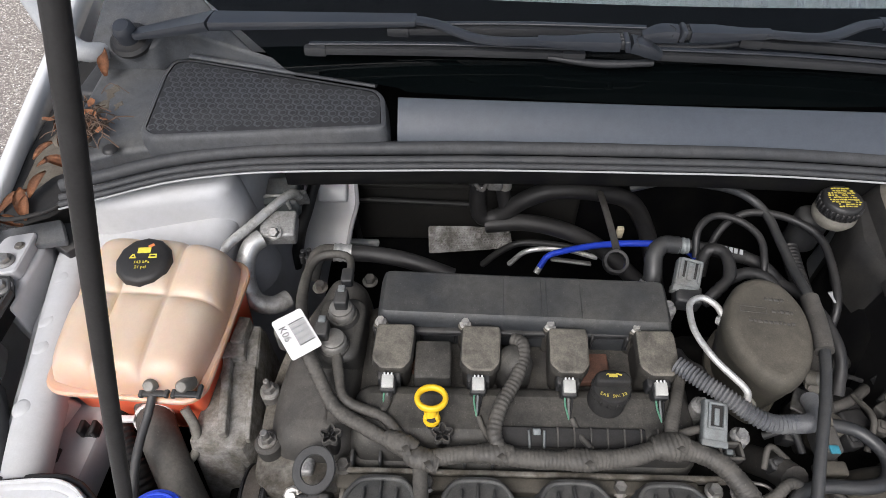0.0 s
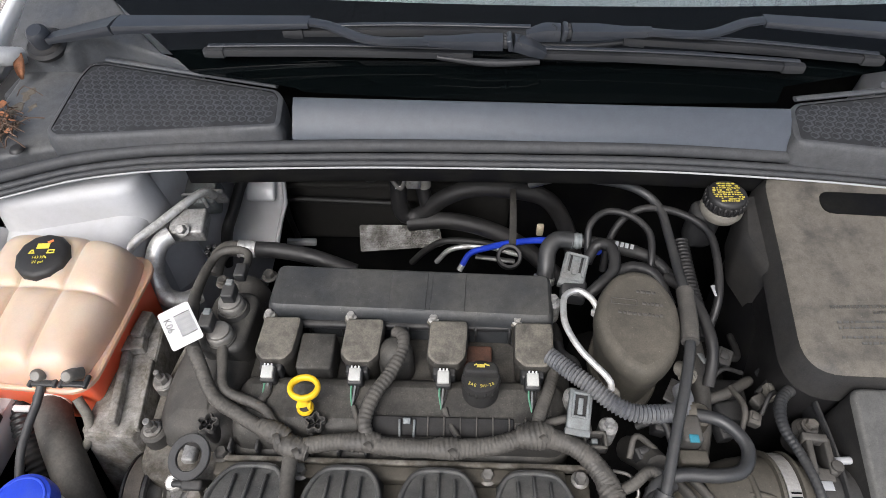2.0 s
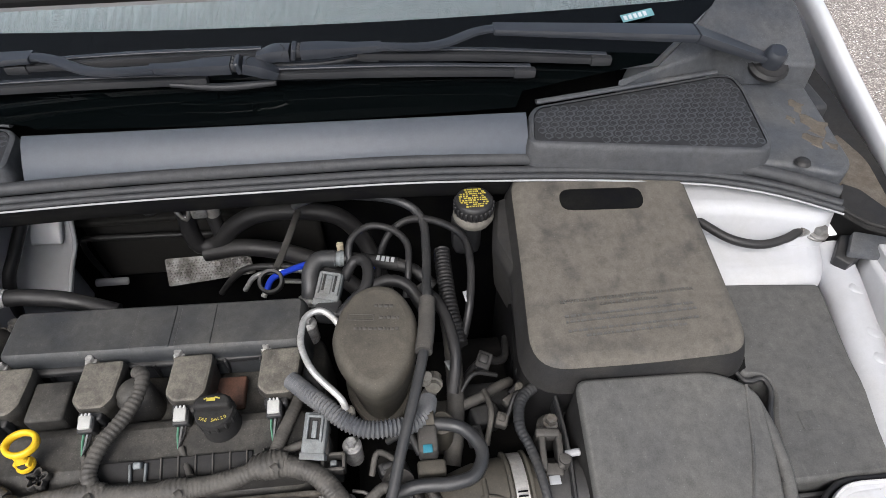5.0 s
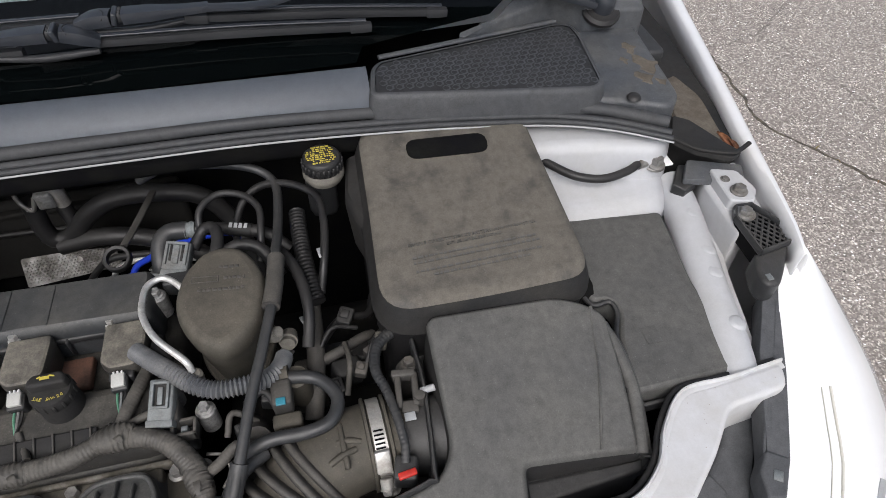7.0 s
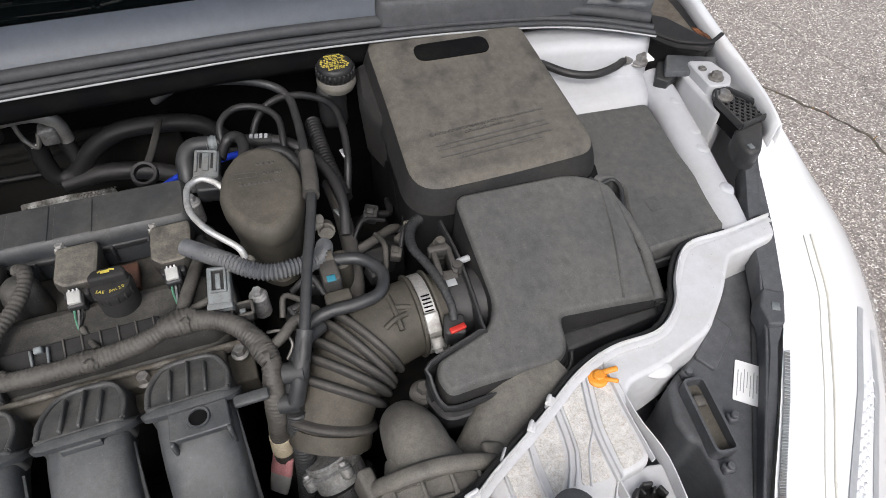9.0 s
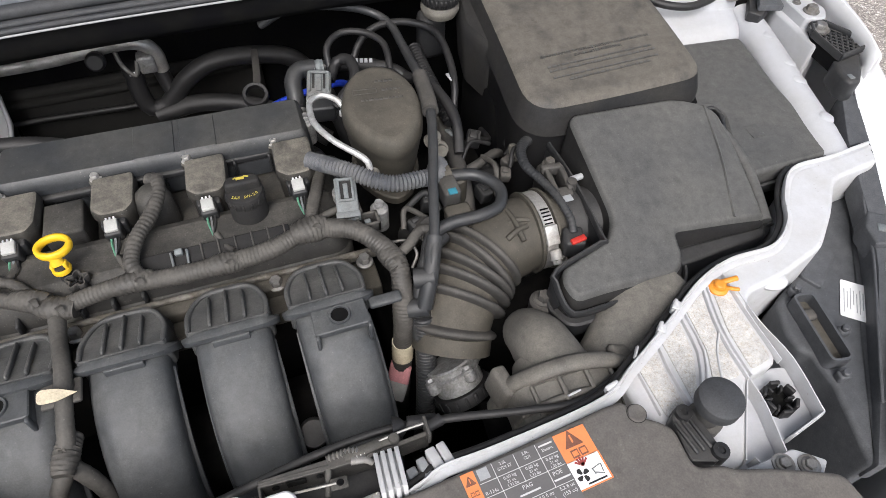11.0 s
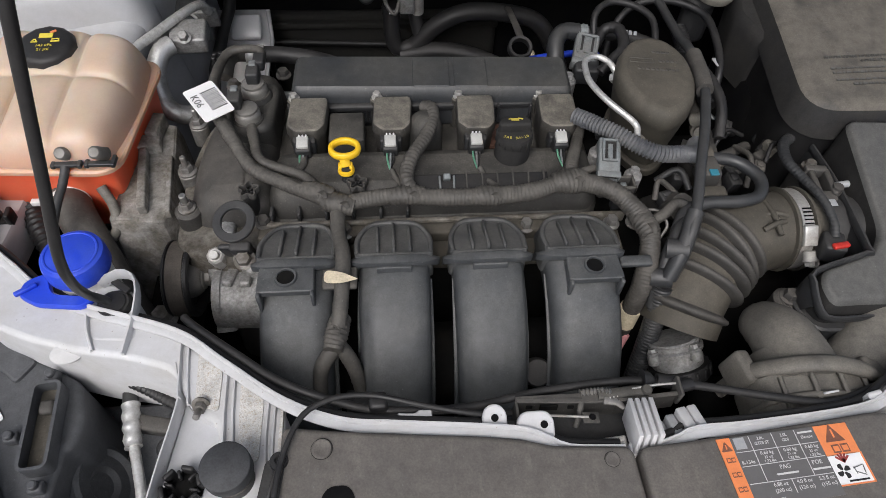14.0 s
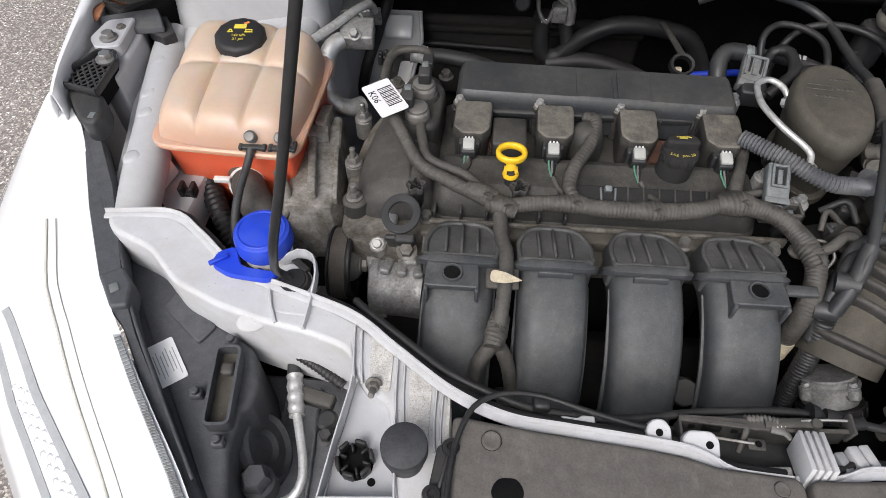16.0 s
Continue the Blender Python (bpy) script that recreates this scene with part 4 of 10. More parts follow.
for line in ([(-0.405, 0.190, 0.890), (-0.340, 0.193, 0.891), (-0.303, 0.169, 0.892), (-0.268, 0.139, 0.893), (-0.228, 0.120, 0.894), (-0.150, 0.092, 0.895), (-0.108, 0.062, 0.896), (-0.060, 0.027, 0.898), (-0.017, 0.008, 0.900), (0.025, 0.002, 0.902), (0.086, -0.0045, 0.903), (0.117, -0.0090, 0.903), (0.134, -0.0165, 0.902), (0.147, -0.0225, 0.901), (0.186, -0.0255, 0.901)],
             [(0.213, -0.0245, 0.902), (0.228, -0.0200, 0.903), (0.242, -0.0155, 0.904), (0.288, -0.014, 0.904), (0.376, -0.005, 0.902), (0.414, 0.014, 0.899), (0.468, 0.043, 0.896), (0.517, 0.071, 0.895), (0.56, 0.084, 0.894), (0.61, 0.086, 0.893), (0.644, 0.108, 0.892), (0.665, 0.139, 0.891), (0.699, 0.169, 0.890), (0.75, 0.172, 0.889), (0.81, 0.178, 0.888)]):
    part("raised_lip", sweep(line, 0.0016, 0.008, 8, flat=2.6, square=4), M_SUPPORT, sup)
    part("lip_flange", sweep([(x, y - 0.0042, z - 0.0012) for x, y, z in line], 0.0036, 0.008, 8, flat=0.4, square=4), M_SUPPORT, sup)
    part("rubber_edge", sweep([(x, y + 0.006, z - 0.007) for x, y, z in line], 0.0030, 0.012, 8), M_RUBBER, sup)
# corners: ribs with sand between them, and a sunken tray with walls that holds the lamp adjuster
CORNERS = [
    dict(ribs=(([(0.546, 0.084), (0.541, 0.030), (0.540, -0.018)], 3.0), ([(0.521, 0.073), (0.507, 0.022), (0.504, -0.024)], 2.4), ([(0.527, 0.075), (0.512, 0.022), (0.509, -0.022)], 1.6), ([(0.484, 0.054), (0.478, 0.010), (0.464, -0.016)], 2.4), ([(0.490, 0.057), (0.484, 0.010), (0.470, -0.016)], 1.6), ([(0.451, 0.036), (0.446, 0.004), (0.446, -0.030)], 2.4), ([(0.507, 0.022), (0.494, 0.006), (0.482, -0.020)], 1.6), ([(0.421, 0.020), (0.419, -0.028)], 2.2)),
         grit=([(0.422, 0.018), (0.448, 0.032), (0.443, 0.0), (0.443, -0.034), (0.422, -0.034)], [(0.454, 0.035), (0.482, 0.050), (0.475, 0.010), (0.461, -0.016), (0.449, -0.034)], [(0.492, 0.056), (0.519, 0.070), (0.505, 0.022), (0.502, -0.020), (0.474, -0.018), (0.486, 0.010)], [(0.530, 0.075), (0.543, 0.080), (0.538, 0.030), (0.536, -0.014), (0.512, -0.018), (0.515, 0.022)]),
         floor=[(0.505, -0.020), (0.541, -0.016), (0.553, -0.019), (0.546, -0.066), (0.508, -0.074), (0.496, -0.090), (0.456, -0.090), (0.462, -0.080)],
         walls=([(0.550, 0.060), (0.5485, 0.020), (0.553, -0.019), (0.546, -0.067)], [(0.546, -0.067), (0.510, -0.075)], [(0.506, -0.020), (0.505, -0.046), (0.495, -0.088)], [(0.462, -0.080), (0.505, -0.022)], [(0.470, -0.080), (0.474, -0.092)]), cup=(0.525, -0.044)),
    dict(ribs=(([(-0.146, 0.088), (-0.142, 0.052), (-0.140, 0.036)], 3.0), ([(-0.140, 0.086), (-0.136, 0.052), (-0.132, 0.030)], 1.6), ([(-0.106, 0.058), (-0.104, 0.020), (-0.100, -0.022), (-0.096, -0.060)], 2.6), ([(-0.100, 0.054), (-0.098, 0.020), (-0.094, -0.014)], 1.6), ([(-0.072, 0.032), (-0.072, 0.0), (-0.070, -0.022)], 2.4), ([(-0.067, 0.029), (-0.067, 0.0), (-0.066, -0.020)], 1.6)),
         grit=([(-0.132, 0.078), (-0.109, 0.058), (-0.108, 0.022), (-0.128, 0.029)], [(-0.096, 0.048), (-0.075, 0.032), (-0.075, -0.018), (-0.092, -0.016)], [(-0.064, 0.026), (-0.060, 0.023), (-0.059, -0.022), (-0.064, -0.020)]),
         floor=[(-0.139, 0.040), (-0.128, 0.026), (-0.109, 0.018), (-0.101, -0.020), (-0.093, -0.066), (-0.100, -0.090), (-0.152, -0.090), (-0.147, -0.030)],
         walls=([(-0.148, 0.066), (-0.141, 0.037), (-0.147, -0.015), (-0.152, -0.062), (-0.156, -0.090)], [(-0.101, -0.020), (-0.0935, -0.064)], [(-0.152, -0.060), (-0.096, -0.056)], [(-0.137, -0.060), (-0.138, -0.088)], [(-0.112, -0.058), (-0.112, -0.088)]), cup=(-0.130, -0.028)),
]
for corner_ in CORNERS:
    for run, tall in corner_["ribs"]:
        part("rib", sweep([(x, y, 0.8905) for x, y in run], 0.0011, 0.012, 8, flat=tall * 1.25, square=8), M_SUPPORT, sup)
    for poly in corner_["grit"]:
        part("grit_patch", shell(rounded(poly, 0.006), [(0.884, 0), (0.8912, 0.001)]), M_GRIT, sup, "sandy dirt lying in the moulding")
    # greyer paint than the ribs, to carry the shade of the sunken floor
    part("tray_floor", shell(rounded(corner_["floor"], 0.003), [(0.85, 0), (0.8735, 0), (0.8745, 0.001)]), M_PRIMER, sup, "sunken tray with shade put into its bluish grey")
    for run in corner_["walls"]:
        part("tray_wall", sweep([(x, y, 0.881) for x, y in run], 0.0013, 0.008, 8, flat=7.6, square=6), M_SUPPORT, sup)
    cx, cy = corner_["cup"]
    part("adjuster_cup", lathe([(0, 0.874), (0.0140, 0.874), (0.0140, 0.8755), (0, 0.8758)], 32, pose(cx, cy, 0)), M_BAY, sup, "black adjuster opening")
    for k in range(6):
        a = math.pi * k / 3 + 0.3
        part("adjuster_tooth", merge(box(cx + 0.0128 * math.cos(a), cy + 0.0128 * math.sin(a), 0.8800, 0.0034, 0.0088, 0.012, 0.0012, 2, (0, 0, math.degrees(a))), box(cx + 0.0095 * math.cos(a + 0.52), cy + 0.0095 * math.sin(a + 0.52), 0.8785, 0.0062, 0.0022, 0.009, 0.0006, 1, (0, 0, math.degrees(a) + 30))), M_RUBBER, sup)
part("blanking_cap", lathe([(0, 0.003), (0.0105, 0.0022), (0.012, 0.001), (0.012, -0.004), (0, -0.004)], 28, pose(-0.2365, 0.0835, 0.8830, 30, 0, 20) @ Matrix.Diagonal((1.1, 0.72, 0.8, 1))), M_SUPPORT, sup)
part("blanking_cap", lathe([(0, 0.003), (0.0105, 0.0022), (0.012, 0.001), (0.012, -0.004), (0, -0.004)], 28, pose(0.592, 0.0555, 0.884, 24, 0, -20) @ Matrix.Diagonal((1.15, 0.7, 1, 1))), M_SUPPORT, sup)
part("stay_socket", shell(rounded([(-0.222, 0.088), (-0.234, 0.128), (-0.220, 0.146), (-0.198, 0.140), (-0.185, 0.118), (-0.180, 0.085)], 0.012, 5), dome(0.86, 0.8905, 0.004)), M_SUPPORT, sup, "white boss that holds the stay")
part("boss_flange", sweep([(-0.189, 0.075, 0.889), (-0.187, 0.105, 0.892), (-0.187, 0.128, 0.897), (-0.193, 0.143, 0.899), (-0.206, 0.147, 0.899), (-0.220, 0.139, 0.896)], 0.0018, 0.006, 8, flat=4.0), M_SUPPORT, sup)
part("boss_flange", sweep([(-0.214, 0.080, 0.888), (-0.222, 0.098, 0.890), (-0.226, 0.114, 0.890)], 0.0018, 0.006, 8, flat=2.5), M_SUPPORT, sup)
part("socket_grommet", lathe([(0.006, 0.004), (0.0125, 0.0035), (0.015, 0.0), (0.015, -0.006), (0, -0.006)], 24, pose(-0.206, 0.121, 0.891)), M_RUBBER, sup)
part("stud", merge(bolt_bm(-0.1225, 0.030, 0.8905, 0.0050, 0.007, (62, 0, 0)), cyl(-0.1225, 0.030, 0.8905, 0.0026, 0.016, 0.0006, 12, (62, 0, 0))), M_STEEL, sup)

for cx, cy, top_z in ((-0.091, -0.028, 0.921), (0.4465, -0.043, 0.936)):
    bmp = thing("bonnet_bumper", "round black rubber bonnet bump stop on the support panel", "bump stop", (cx, cy, 0.889), "bonnet bump stops")
    part("buffer", lathe([(0, top_z), (0.0158, top_z), (0.0168, top_z - 0.0008), (0.0170, top_z - 0.002), (0.0170, top_z - 0.012), (0.014, top_z - 0.016), (0, top_z - 0.016)], 32, pose(cx, cy, 0)), M_SEAL, bmp)
    part("stem", lathe([(0.010, top_z - 0.016), (0.010, 0.902), (0.014, 0.899), (0.014, 0.889), (0, 0.889)], 20, pose(cx, cy, 0)), M_DUSTY, bmp)

# ---- sight shield over the radiator ----
shield = thing("radiator_cover", "dusty black plastic cover over the radiator top", "radiator cover", (CENTRE, -0.1, 0.89))
SH = [(-0.058, 0.002), (-0.02, -0.003), (0.023, -0.0075), (0.084, -0.0130), (0.116, -0.0180), (0.133, -0.0230), (0.186, -0.0265), (0.1905, -0.031), (0.1945, -0.18), (-0.058, -0.18)]
part("cover_half", shell(rounded(SH, 0.007, 3), dome(0.892, 0.9085, 0.004)), M_SHIELD, shield)
SH2 = [(0.1935, -0.029), (0.243, -0.0255), (0.29, -0.0215), (0.375, -0.013), (0.388, -0.014), (0.394, -0.029), (0.405, -0.036), (0.4135, -0.045), (0.412, -0.076), (0.432, -0.080), (0.44, -0.086), (0.469, -0.095), (0.512, -0.114), (0.52, -0.18), (0.1975, -0.18)]
part("cover_half", shell(rounded(SH2, 0.007, 3), dome(0.892, 0.911, 0.004)), M_SHIELD, shield)
for px, py, pz, ps in ((-0.029, -0.0165, 0.909, 0.85), (0.173, -0.036, 0.9085, 0.62), (0.392, -0.0265, 0.911, 0.85)):
    pin_m = pose(px, py, pz) @ Matrix.Scale(ps, 4)
    pin = part("push_pin", lathe([(0, 0.0016), (0.005, 0.0018), (0.0062, 0.0024), (0.0078, 0.0022), (0.0085, 0.0006), (0, 0.0)], 24, pin_m), M_SHIELD, shield)
    part("pin_gap", lathe([(0.0084, 0.0002), (0.0085, 0.0005), (0.0090, 0.0005), (0.0091, 0.0002)], 24, pin_m), M_FLAP, pin)
part("opening", shell(rounded([(-0.024, -0.0425), (-0.010, -0.0420), (-0.0045, -0.052), (-0.010, -0.0615), (-0.024, -0.0620), (-0.0295, -0.052)], 0.008, 5), [(0.905, 0), (0.9091, 0)]), M_BAY, shield)

# ---- refrigerant label on the cover ----
lab = thing("refrigerant_label", "orange, grey and white refrigerant label stuck on the cover", "label", (0.30, -0.045, 0.9105))
LP = pose(0.3005, -0.046, 0.9117, 0, 0, 4.0)


def flat(cx, cy, sx, sy, z=0.0, h=0.0006):
    return moved(box(cx, cy, z + h / 2, sx, sy, h, 0), LP)


part("orange_field", flat(-0.045, 0, 0.010, 0.043), M_ORANGE, lab)
part("orange_field", flat(0.037, 0.0105, 0.026, 0.022), M_ORANGE, lab)
part("grey_field", flat(-0.008, -0.0025, 0.064, 0.048), M_GREYLAB, lab)
part("white_field", flat(0.037, -0.0105, 0.026, 0.021), M_LABEL, lab)
part("code_patch", flat(-0.034, 0.0165, 0.008, 0.008, 0.0006), M_GUIDE, lab)
for y in (0.0105, 0.0005, -0.0115):
    part("rule", flat(-0.008, y, 0.062, 0.0004, 0.0006, 0.0003), M_PRINT, lab)
for x, y, h in ((-0.026, 0.005, 0.032), (-0.0085, 0.0105, 0.021), (0.009, 0.005, 0.032), (-0.0085, -0.0165, 0.009)):
    part("rule", flat(x, y, 0.0004, h, 0.0006, 0.0003), M_PRINT, lab)
for body_, x, y, size in (("2.0L", -0.018, 0.0185, 0.0030), ("GTDI ST", -0.018, 0.0150, 0.0030), ("2.0L", 0.0, 0.0185, 0.0030), ("GDI", 0.0, 0.0150, 0.0030),
                          ("Electric", 0.0165, 0.0150, 0.0030), ("0.60 kg", -0.0175, 0.0080, 0.0034), ("21 oz", -0.0175, 0.0050, 0.0028), ("1.32 lbs", -0.0175, 0.0022, 0.0028),
                          ("0.60 kg", 0.0, 0.0080, 0.0034), ("21 oz", 0.0, 0.0050, 0.0028), ("1.32 lbs", 0.0, 0.0022, 0.0028), ("0.60 kg", 0.0165, 0.0080, 0.0034), ("21 oz", 0.0165, 0.0050, 0.0028), ("1.32 lbs", 0.0165, 0.0022, 0.0028),
                          ("R-134a", -0.0335, 0.0030, 0.0034), ("PAG", -0.009, -0.0030, 0.0042), ("POE", 0.0150, -0.0030, 0.0042), ("6.8fl oz", -0.0175, -0.0140, 0.0036), ("(200 cc)", -0.0175, -0.0180, 0.0036),
                          ("4.0 fl oz", 0.0, -0.0140, 0.0036), ("(120 cc)", 0.0, -0.0180, 0.0036), ("5.2 fl oz", 0.0165, -0.0140, 0.0036), ("(155 cc)", 0.0165, -0.0180, 0.0036)):
    text("lettering", body_, size, LP @ pose(x, y, 0.0008), M_PRINT, lab, 0.0001)
for x, y, w in ((0.0165, 0.0185, 0.011), (-0.0335, -0.0225, 0.012), (-0.009, -0.0075, 0.016), (0.0165, -0.0075, 0.013), (0.039, -0.0185, 0.015)):
    part("print_bar", flat(x, y, w, 0.0012, 0.0006, 0.0003), M_PRINT if x < 0.03 else M_INK, lab)
for x, y in ((-0.045, 0.0155), (0.036, 0.0150)):
    s = 0.0042 if x < 0 else 0.0075
    tri = [(x - s, y - s * 0.8), (x + s, y - s * 0.8), (x, y + s * 0.9)]
    part("warning_triangle", moved(shell(rounded(tri, 0.001), [(0.0006, 0), (0.0009, 0)]), LP), M_INKB, lab)
    part("warning_mark", flat(x, y - 0.0002, s * 0.16, s * 0.8, 0.0009, 0.0003), M_ORANGE, lab)
for x, y in ((-0.045, 0.006), (-0.045, -0.004), (-0.045, -0.014), (0.037, 0.0040)):
    s = 0.5 if x < 0 else 1.0
    for dx in (-0.0034, 0.0034):
        part("pictogram", flat(x + dx * s, y, 0.0058 * s, 0.0052 * s + 0.0008, 0.0006, 0.0003), M_INKB, lab)
        part("pictogram_page", flat(x + dx * s, y, 0.0040 * s, 0.0036 * s, 0.0009, 0.0003), M_ORANGE, lab)
for k in range(4):
    a = k * math.pi / 2 + 0.5
    blade_ = shell(rounded([(0.0008, -0.0006), (0.0048, -0.0022), (0.0056, 0.0004), (0.0040, 0.0018), (0.0010, 0.0008)], 0.0006, 3), [(0.0006, 0), (0.0009, 0)])
    part("fan_blade", moved(blade_, LP @ pose(0.0310, -0.0115, 0, 0, 0, math.degrees(a))), M_INK, lab)
for k in range(5):
    part("red_finger", moved(box(0, 0.0030, 0, 0.0014, 0.0065, 0.0003, 0), LP @ pose(0.0345, -0.0055, 0.0008, 0, 0, 50 - 25 * k)), M_DARKRED, lab)
part("glove_outline", moved(merge(box(0.0425, -0.0095, 0.0008, 0.0080, 0.0007, 0.0003, 0, 1, (0, 0, 12)), box(0.0430, -0.0145, 0.0008, 0.0065, 0.0007, 0.0003, 0, 1, (0, 0, -25)), box(0.0395, -0.0120, 0.0008, 0.0007, 0.0050, 0.0003, 0, 1, (0, 0, 8)), box(0.0462, -0.0118, 0.0008, 0.0007, 0.0055, 0.0003, 0, 1, (0, 0, -8))), LP), M_GCONN, lab)
for x, y, sx, sy in ((0.0497, -0.0105, 0.0012, 0.021), (0.037, -0.0208, 0.026, 0.0010)):
    part("white_field_edge", flat(x, y, sx, sy, 0.0006, 0.0003), M_ORANGE, lab)
text("lettering", "SAE J639", 0.0030, LP @ pose(-0.0235, -0.0236, 0.0008), M_PRINT, lab, 0.0001)

# ---- engine ----
eng = thing("engine", "transverse four cylinder engine with a dusty black cover", "engine", (0.05, 0.25, 0.45))
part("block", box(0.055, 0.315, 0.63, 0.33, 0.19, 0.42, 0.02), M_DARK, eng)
part("head_flange", box(0.062, 0.209, 0.862, 0.330, 0.014, 0.016, 0.003), M_BROWN, eng)
part("port_rail", box(0.080, 0.2185, 0.866, 0.352, 0.005, 0.012, 0.0015), M_RAIL, eng, "grimy cast edge behind the manifold")
part("port_rail", box(-0.0965, 0.200, 0.862, 0.005, 0.040, 0.012, 0.0015), M_RAIL, eng)
part("port_face", box(0.078, 0.2005, 0.846, 0.345, 0.034, 0.02, 0.002), M_BROWN, eng)
VC = rounded([(-0.098, 0.224), (0.232, 0.224), (0.240, 0.30), (0.236, 0.40), (-0.10, 0.41), (-0.104, 0.30)], 0.03, 6)
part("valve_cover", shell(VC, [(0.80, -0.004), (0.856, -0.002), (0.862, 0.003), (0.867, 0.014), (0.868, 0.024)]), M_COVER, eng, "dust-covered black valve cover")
deck = rounded([(-0.085, 0.242), (0.222, 0.242), (0.224, 0.292), (-0.085, 0.292)], 0.010)
part("front_deck", shell(deck, [(0.862, -0.012), (0.880, -0.008), (0.888, -0.003), (0.8920, 0.001), (0.894, 0.008)]), M_COVER, eng)
part("rear_ledge", box(0.068, 0.3535, 0.897, 0.296, 0.007, 0.008, 0.002), M_BLACK, eng)
part("rear_wall", box(0.068, 0.360, 0.880, 0.300, 0.006, 0.036, 0.002), M_BLACK, eng)
# dark panel laid on the deck to stand for a shaded recess
part("fin_recess", box(0.108, 0.2445, 0.8928, 0.142, 0.018, 0.004, 0.0012, 2, (24, 0, 0)), M_FLAP, eng)
for k in range(7):
    part("cover_fin", box(0.0985 + 0.0152 * k, 0.2440, 0.8945, 0.0017, 0.019, 0.005, 0.0005, 1, (24, 0, 0)), M_DUSTY, eng)
part("clip_post", box(0.0790, 0.2470, 0.8985, 0.0070, 0.0060, 0.0090, 0.0012, 2, (24, 0, 0)), M_GCONN, eng)
for dx in (-0.0068, 0.0068):
    part("clip_leg", box(0.0790 + dx, 0.2410, 0.8960, 0.0022, 0.0160, 0.0040, 0.0006, 1, (24, 0, -300 * dx)), M_GCONN, eng)
for k in range(6):
    x = -0.09 + 0.026 * k
    part("cover_fin", box(x, 0.229, 0.872, 0.003, 0.012, 0.014, 0.0008, 1), M_BLACK, eng)
# timing end: slate housing that curves down to the belt side
end = rounded([(-0.177, 0.234), (-0.090, 0.226), (-0.090, 0.425), (-0.135, 0.44), (-0.168, 0.36), (-0.180, 0.30)], [0.03, 0.03, 0.03, 0.03, 0.03, 0.03], 5)
part("timing_housing", shell(end, [(0.60, -0.004), (0.845, -0.001), (0.868, 0.002), (0.881, 0.007), (0.888, 0.014), (0.8915, 0.022), (0.8925, 0.030)], slope=(0.18, 0.05), about=(-0.10, 0.3)), M_DUSTY, eng, "dusty dark grey timing cover")
part("solenoid_tower", shell(rounded([(-0.140, 0.312), (-0.092, 0.312), (-0.088, 0.388), (-0.138, 0.388)], 0.018, 5), dome(0.87, 0.908, 0.008)), M_COVER, eng)
for x, y, z in ((-0.174, 0.245, 0.868), (-0.098, 0.222, 0.868), (-0.092, 0.424, 0.885), (-0.150, 0.425, 0.87)):
    part("cover_bolt", bolt_bm(x, y, z, 0.0062, 0.009), M_STEEL if x < -0.12 else M_DUSTY, eng)
part("bolt_boss", cyl(-0.174, 0.245, 0.83, 0.013, 0.038, 0.003), M_DUSTY, eng)
part("bolt_stud", cyl(-0.174, 0.245, 0.874, 0.0035, 0.013, 0.0006, 12), M_STEEL, eng)
part("timing_flange", shell(rounded([(-0.186, 0.206), (-0.100, 0.198), (-0.090, 0.224), (-0.090, 0.42), (-0.13, 0.45), (-0.178, 0.36), (-0.190, 0.29)], 0.02, 4), [(0.82, 0), (0.858, 0), (0.8600, 0.0018)], slope=(0.12, 0.05), about=(-0.10, 0.3)), M_RAIL, eng, "brown-grey cast flange under the timing cover")
for x, y, z in ((-0.109, 0.240, 0.897), (-0.007, 0.243, 0.899)):
    sp_ = part("star_plug", lathe([(0.0072, -0.032), (0.0072, -0.006), (0.0078, -0.0045), (0, -0.0045)], 24, pose(x, y, z)), M_RUBBER, eng)
    lobes = [(x + r_ * math.cos(a_), y + r_ * math.sin(a_), z - 0.0015) for a_, r_ in [(2 * math.pi * k / 40 + 0.35, 0.0078 + 0.0018 * math.cos(5 * 2 * math.pi * k / 40)) for k in range(41)]]
    part("star_wall", sweep(lobes, 0.0012, 0.0015, 8, flat=3.2, square=5), M_DUSTY, sp_)
    for k in range(5):
        part("star_web", moved(box(0.0044, 0, -0.003, 0.0062, 0.0011, 0.004, 0.0003, 1), pose(x, y, z, 0, 0, 72 * k + 56)), M_RUBBER, sp_)
for k, x in enumerate((-0.018, 0.062)):
    part("well_cap", lathe([(0, 0.916), (0.009, 0.915), (0.015, 0.909), (0.018, 0.90), (0.0185, 0.866), (0, 0.866)], 20, pose(x, 0.318, 0)), M_COVER, eng) if k else \
        part("well_block", box(x, 0.318, 0.884, 0.036, 0.042, 0.040, 0.003), M_COVER, eng)
part("rust_plate", box(0.140, 0.326, 0.874, 0.040, 0.034, 0.010, 0.002), M_RUST, eng)
for x in (-0.035, 0.130):
    part("cover_stud", bolt_bm(x, 0.325, 0.869, 0.0055, 0.012), M_RUST, eng)

rear = thing("rear_heat_cover", "long black plastic box along the back of the engine", "engine cover", (0.07, 0.385, 0.88))
RB = pose(0.0735, 0.3855, 0.0, 0, 0, -1.6)
ro = rounded([(-0.150, -0.031), (0.150, -0.031), (0.150, 0.031), (-0.150, 0.031)], 0.012)
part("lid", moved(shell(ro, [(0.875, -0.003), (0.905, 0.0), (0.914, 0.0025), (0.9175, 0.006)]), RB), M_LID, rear)
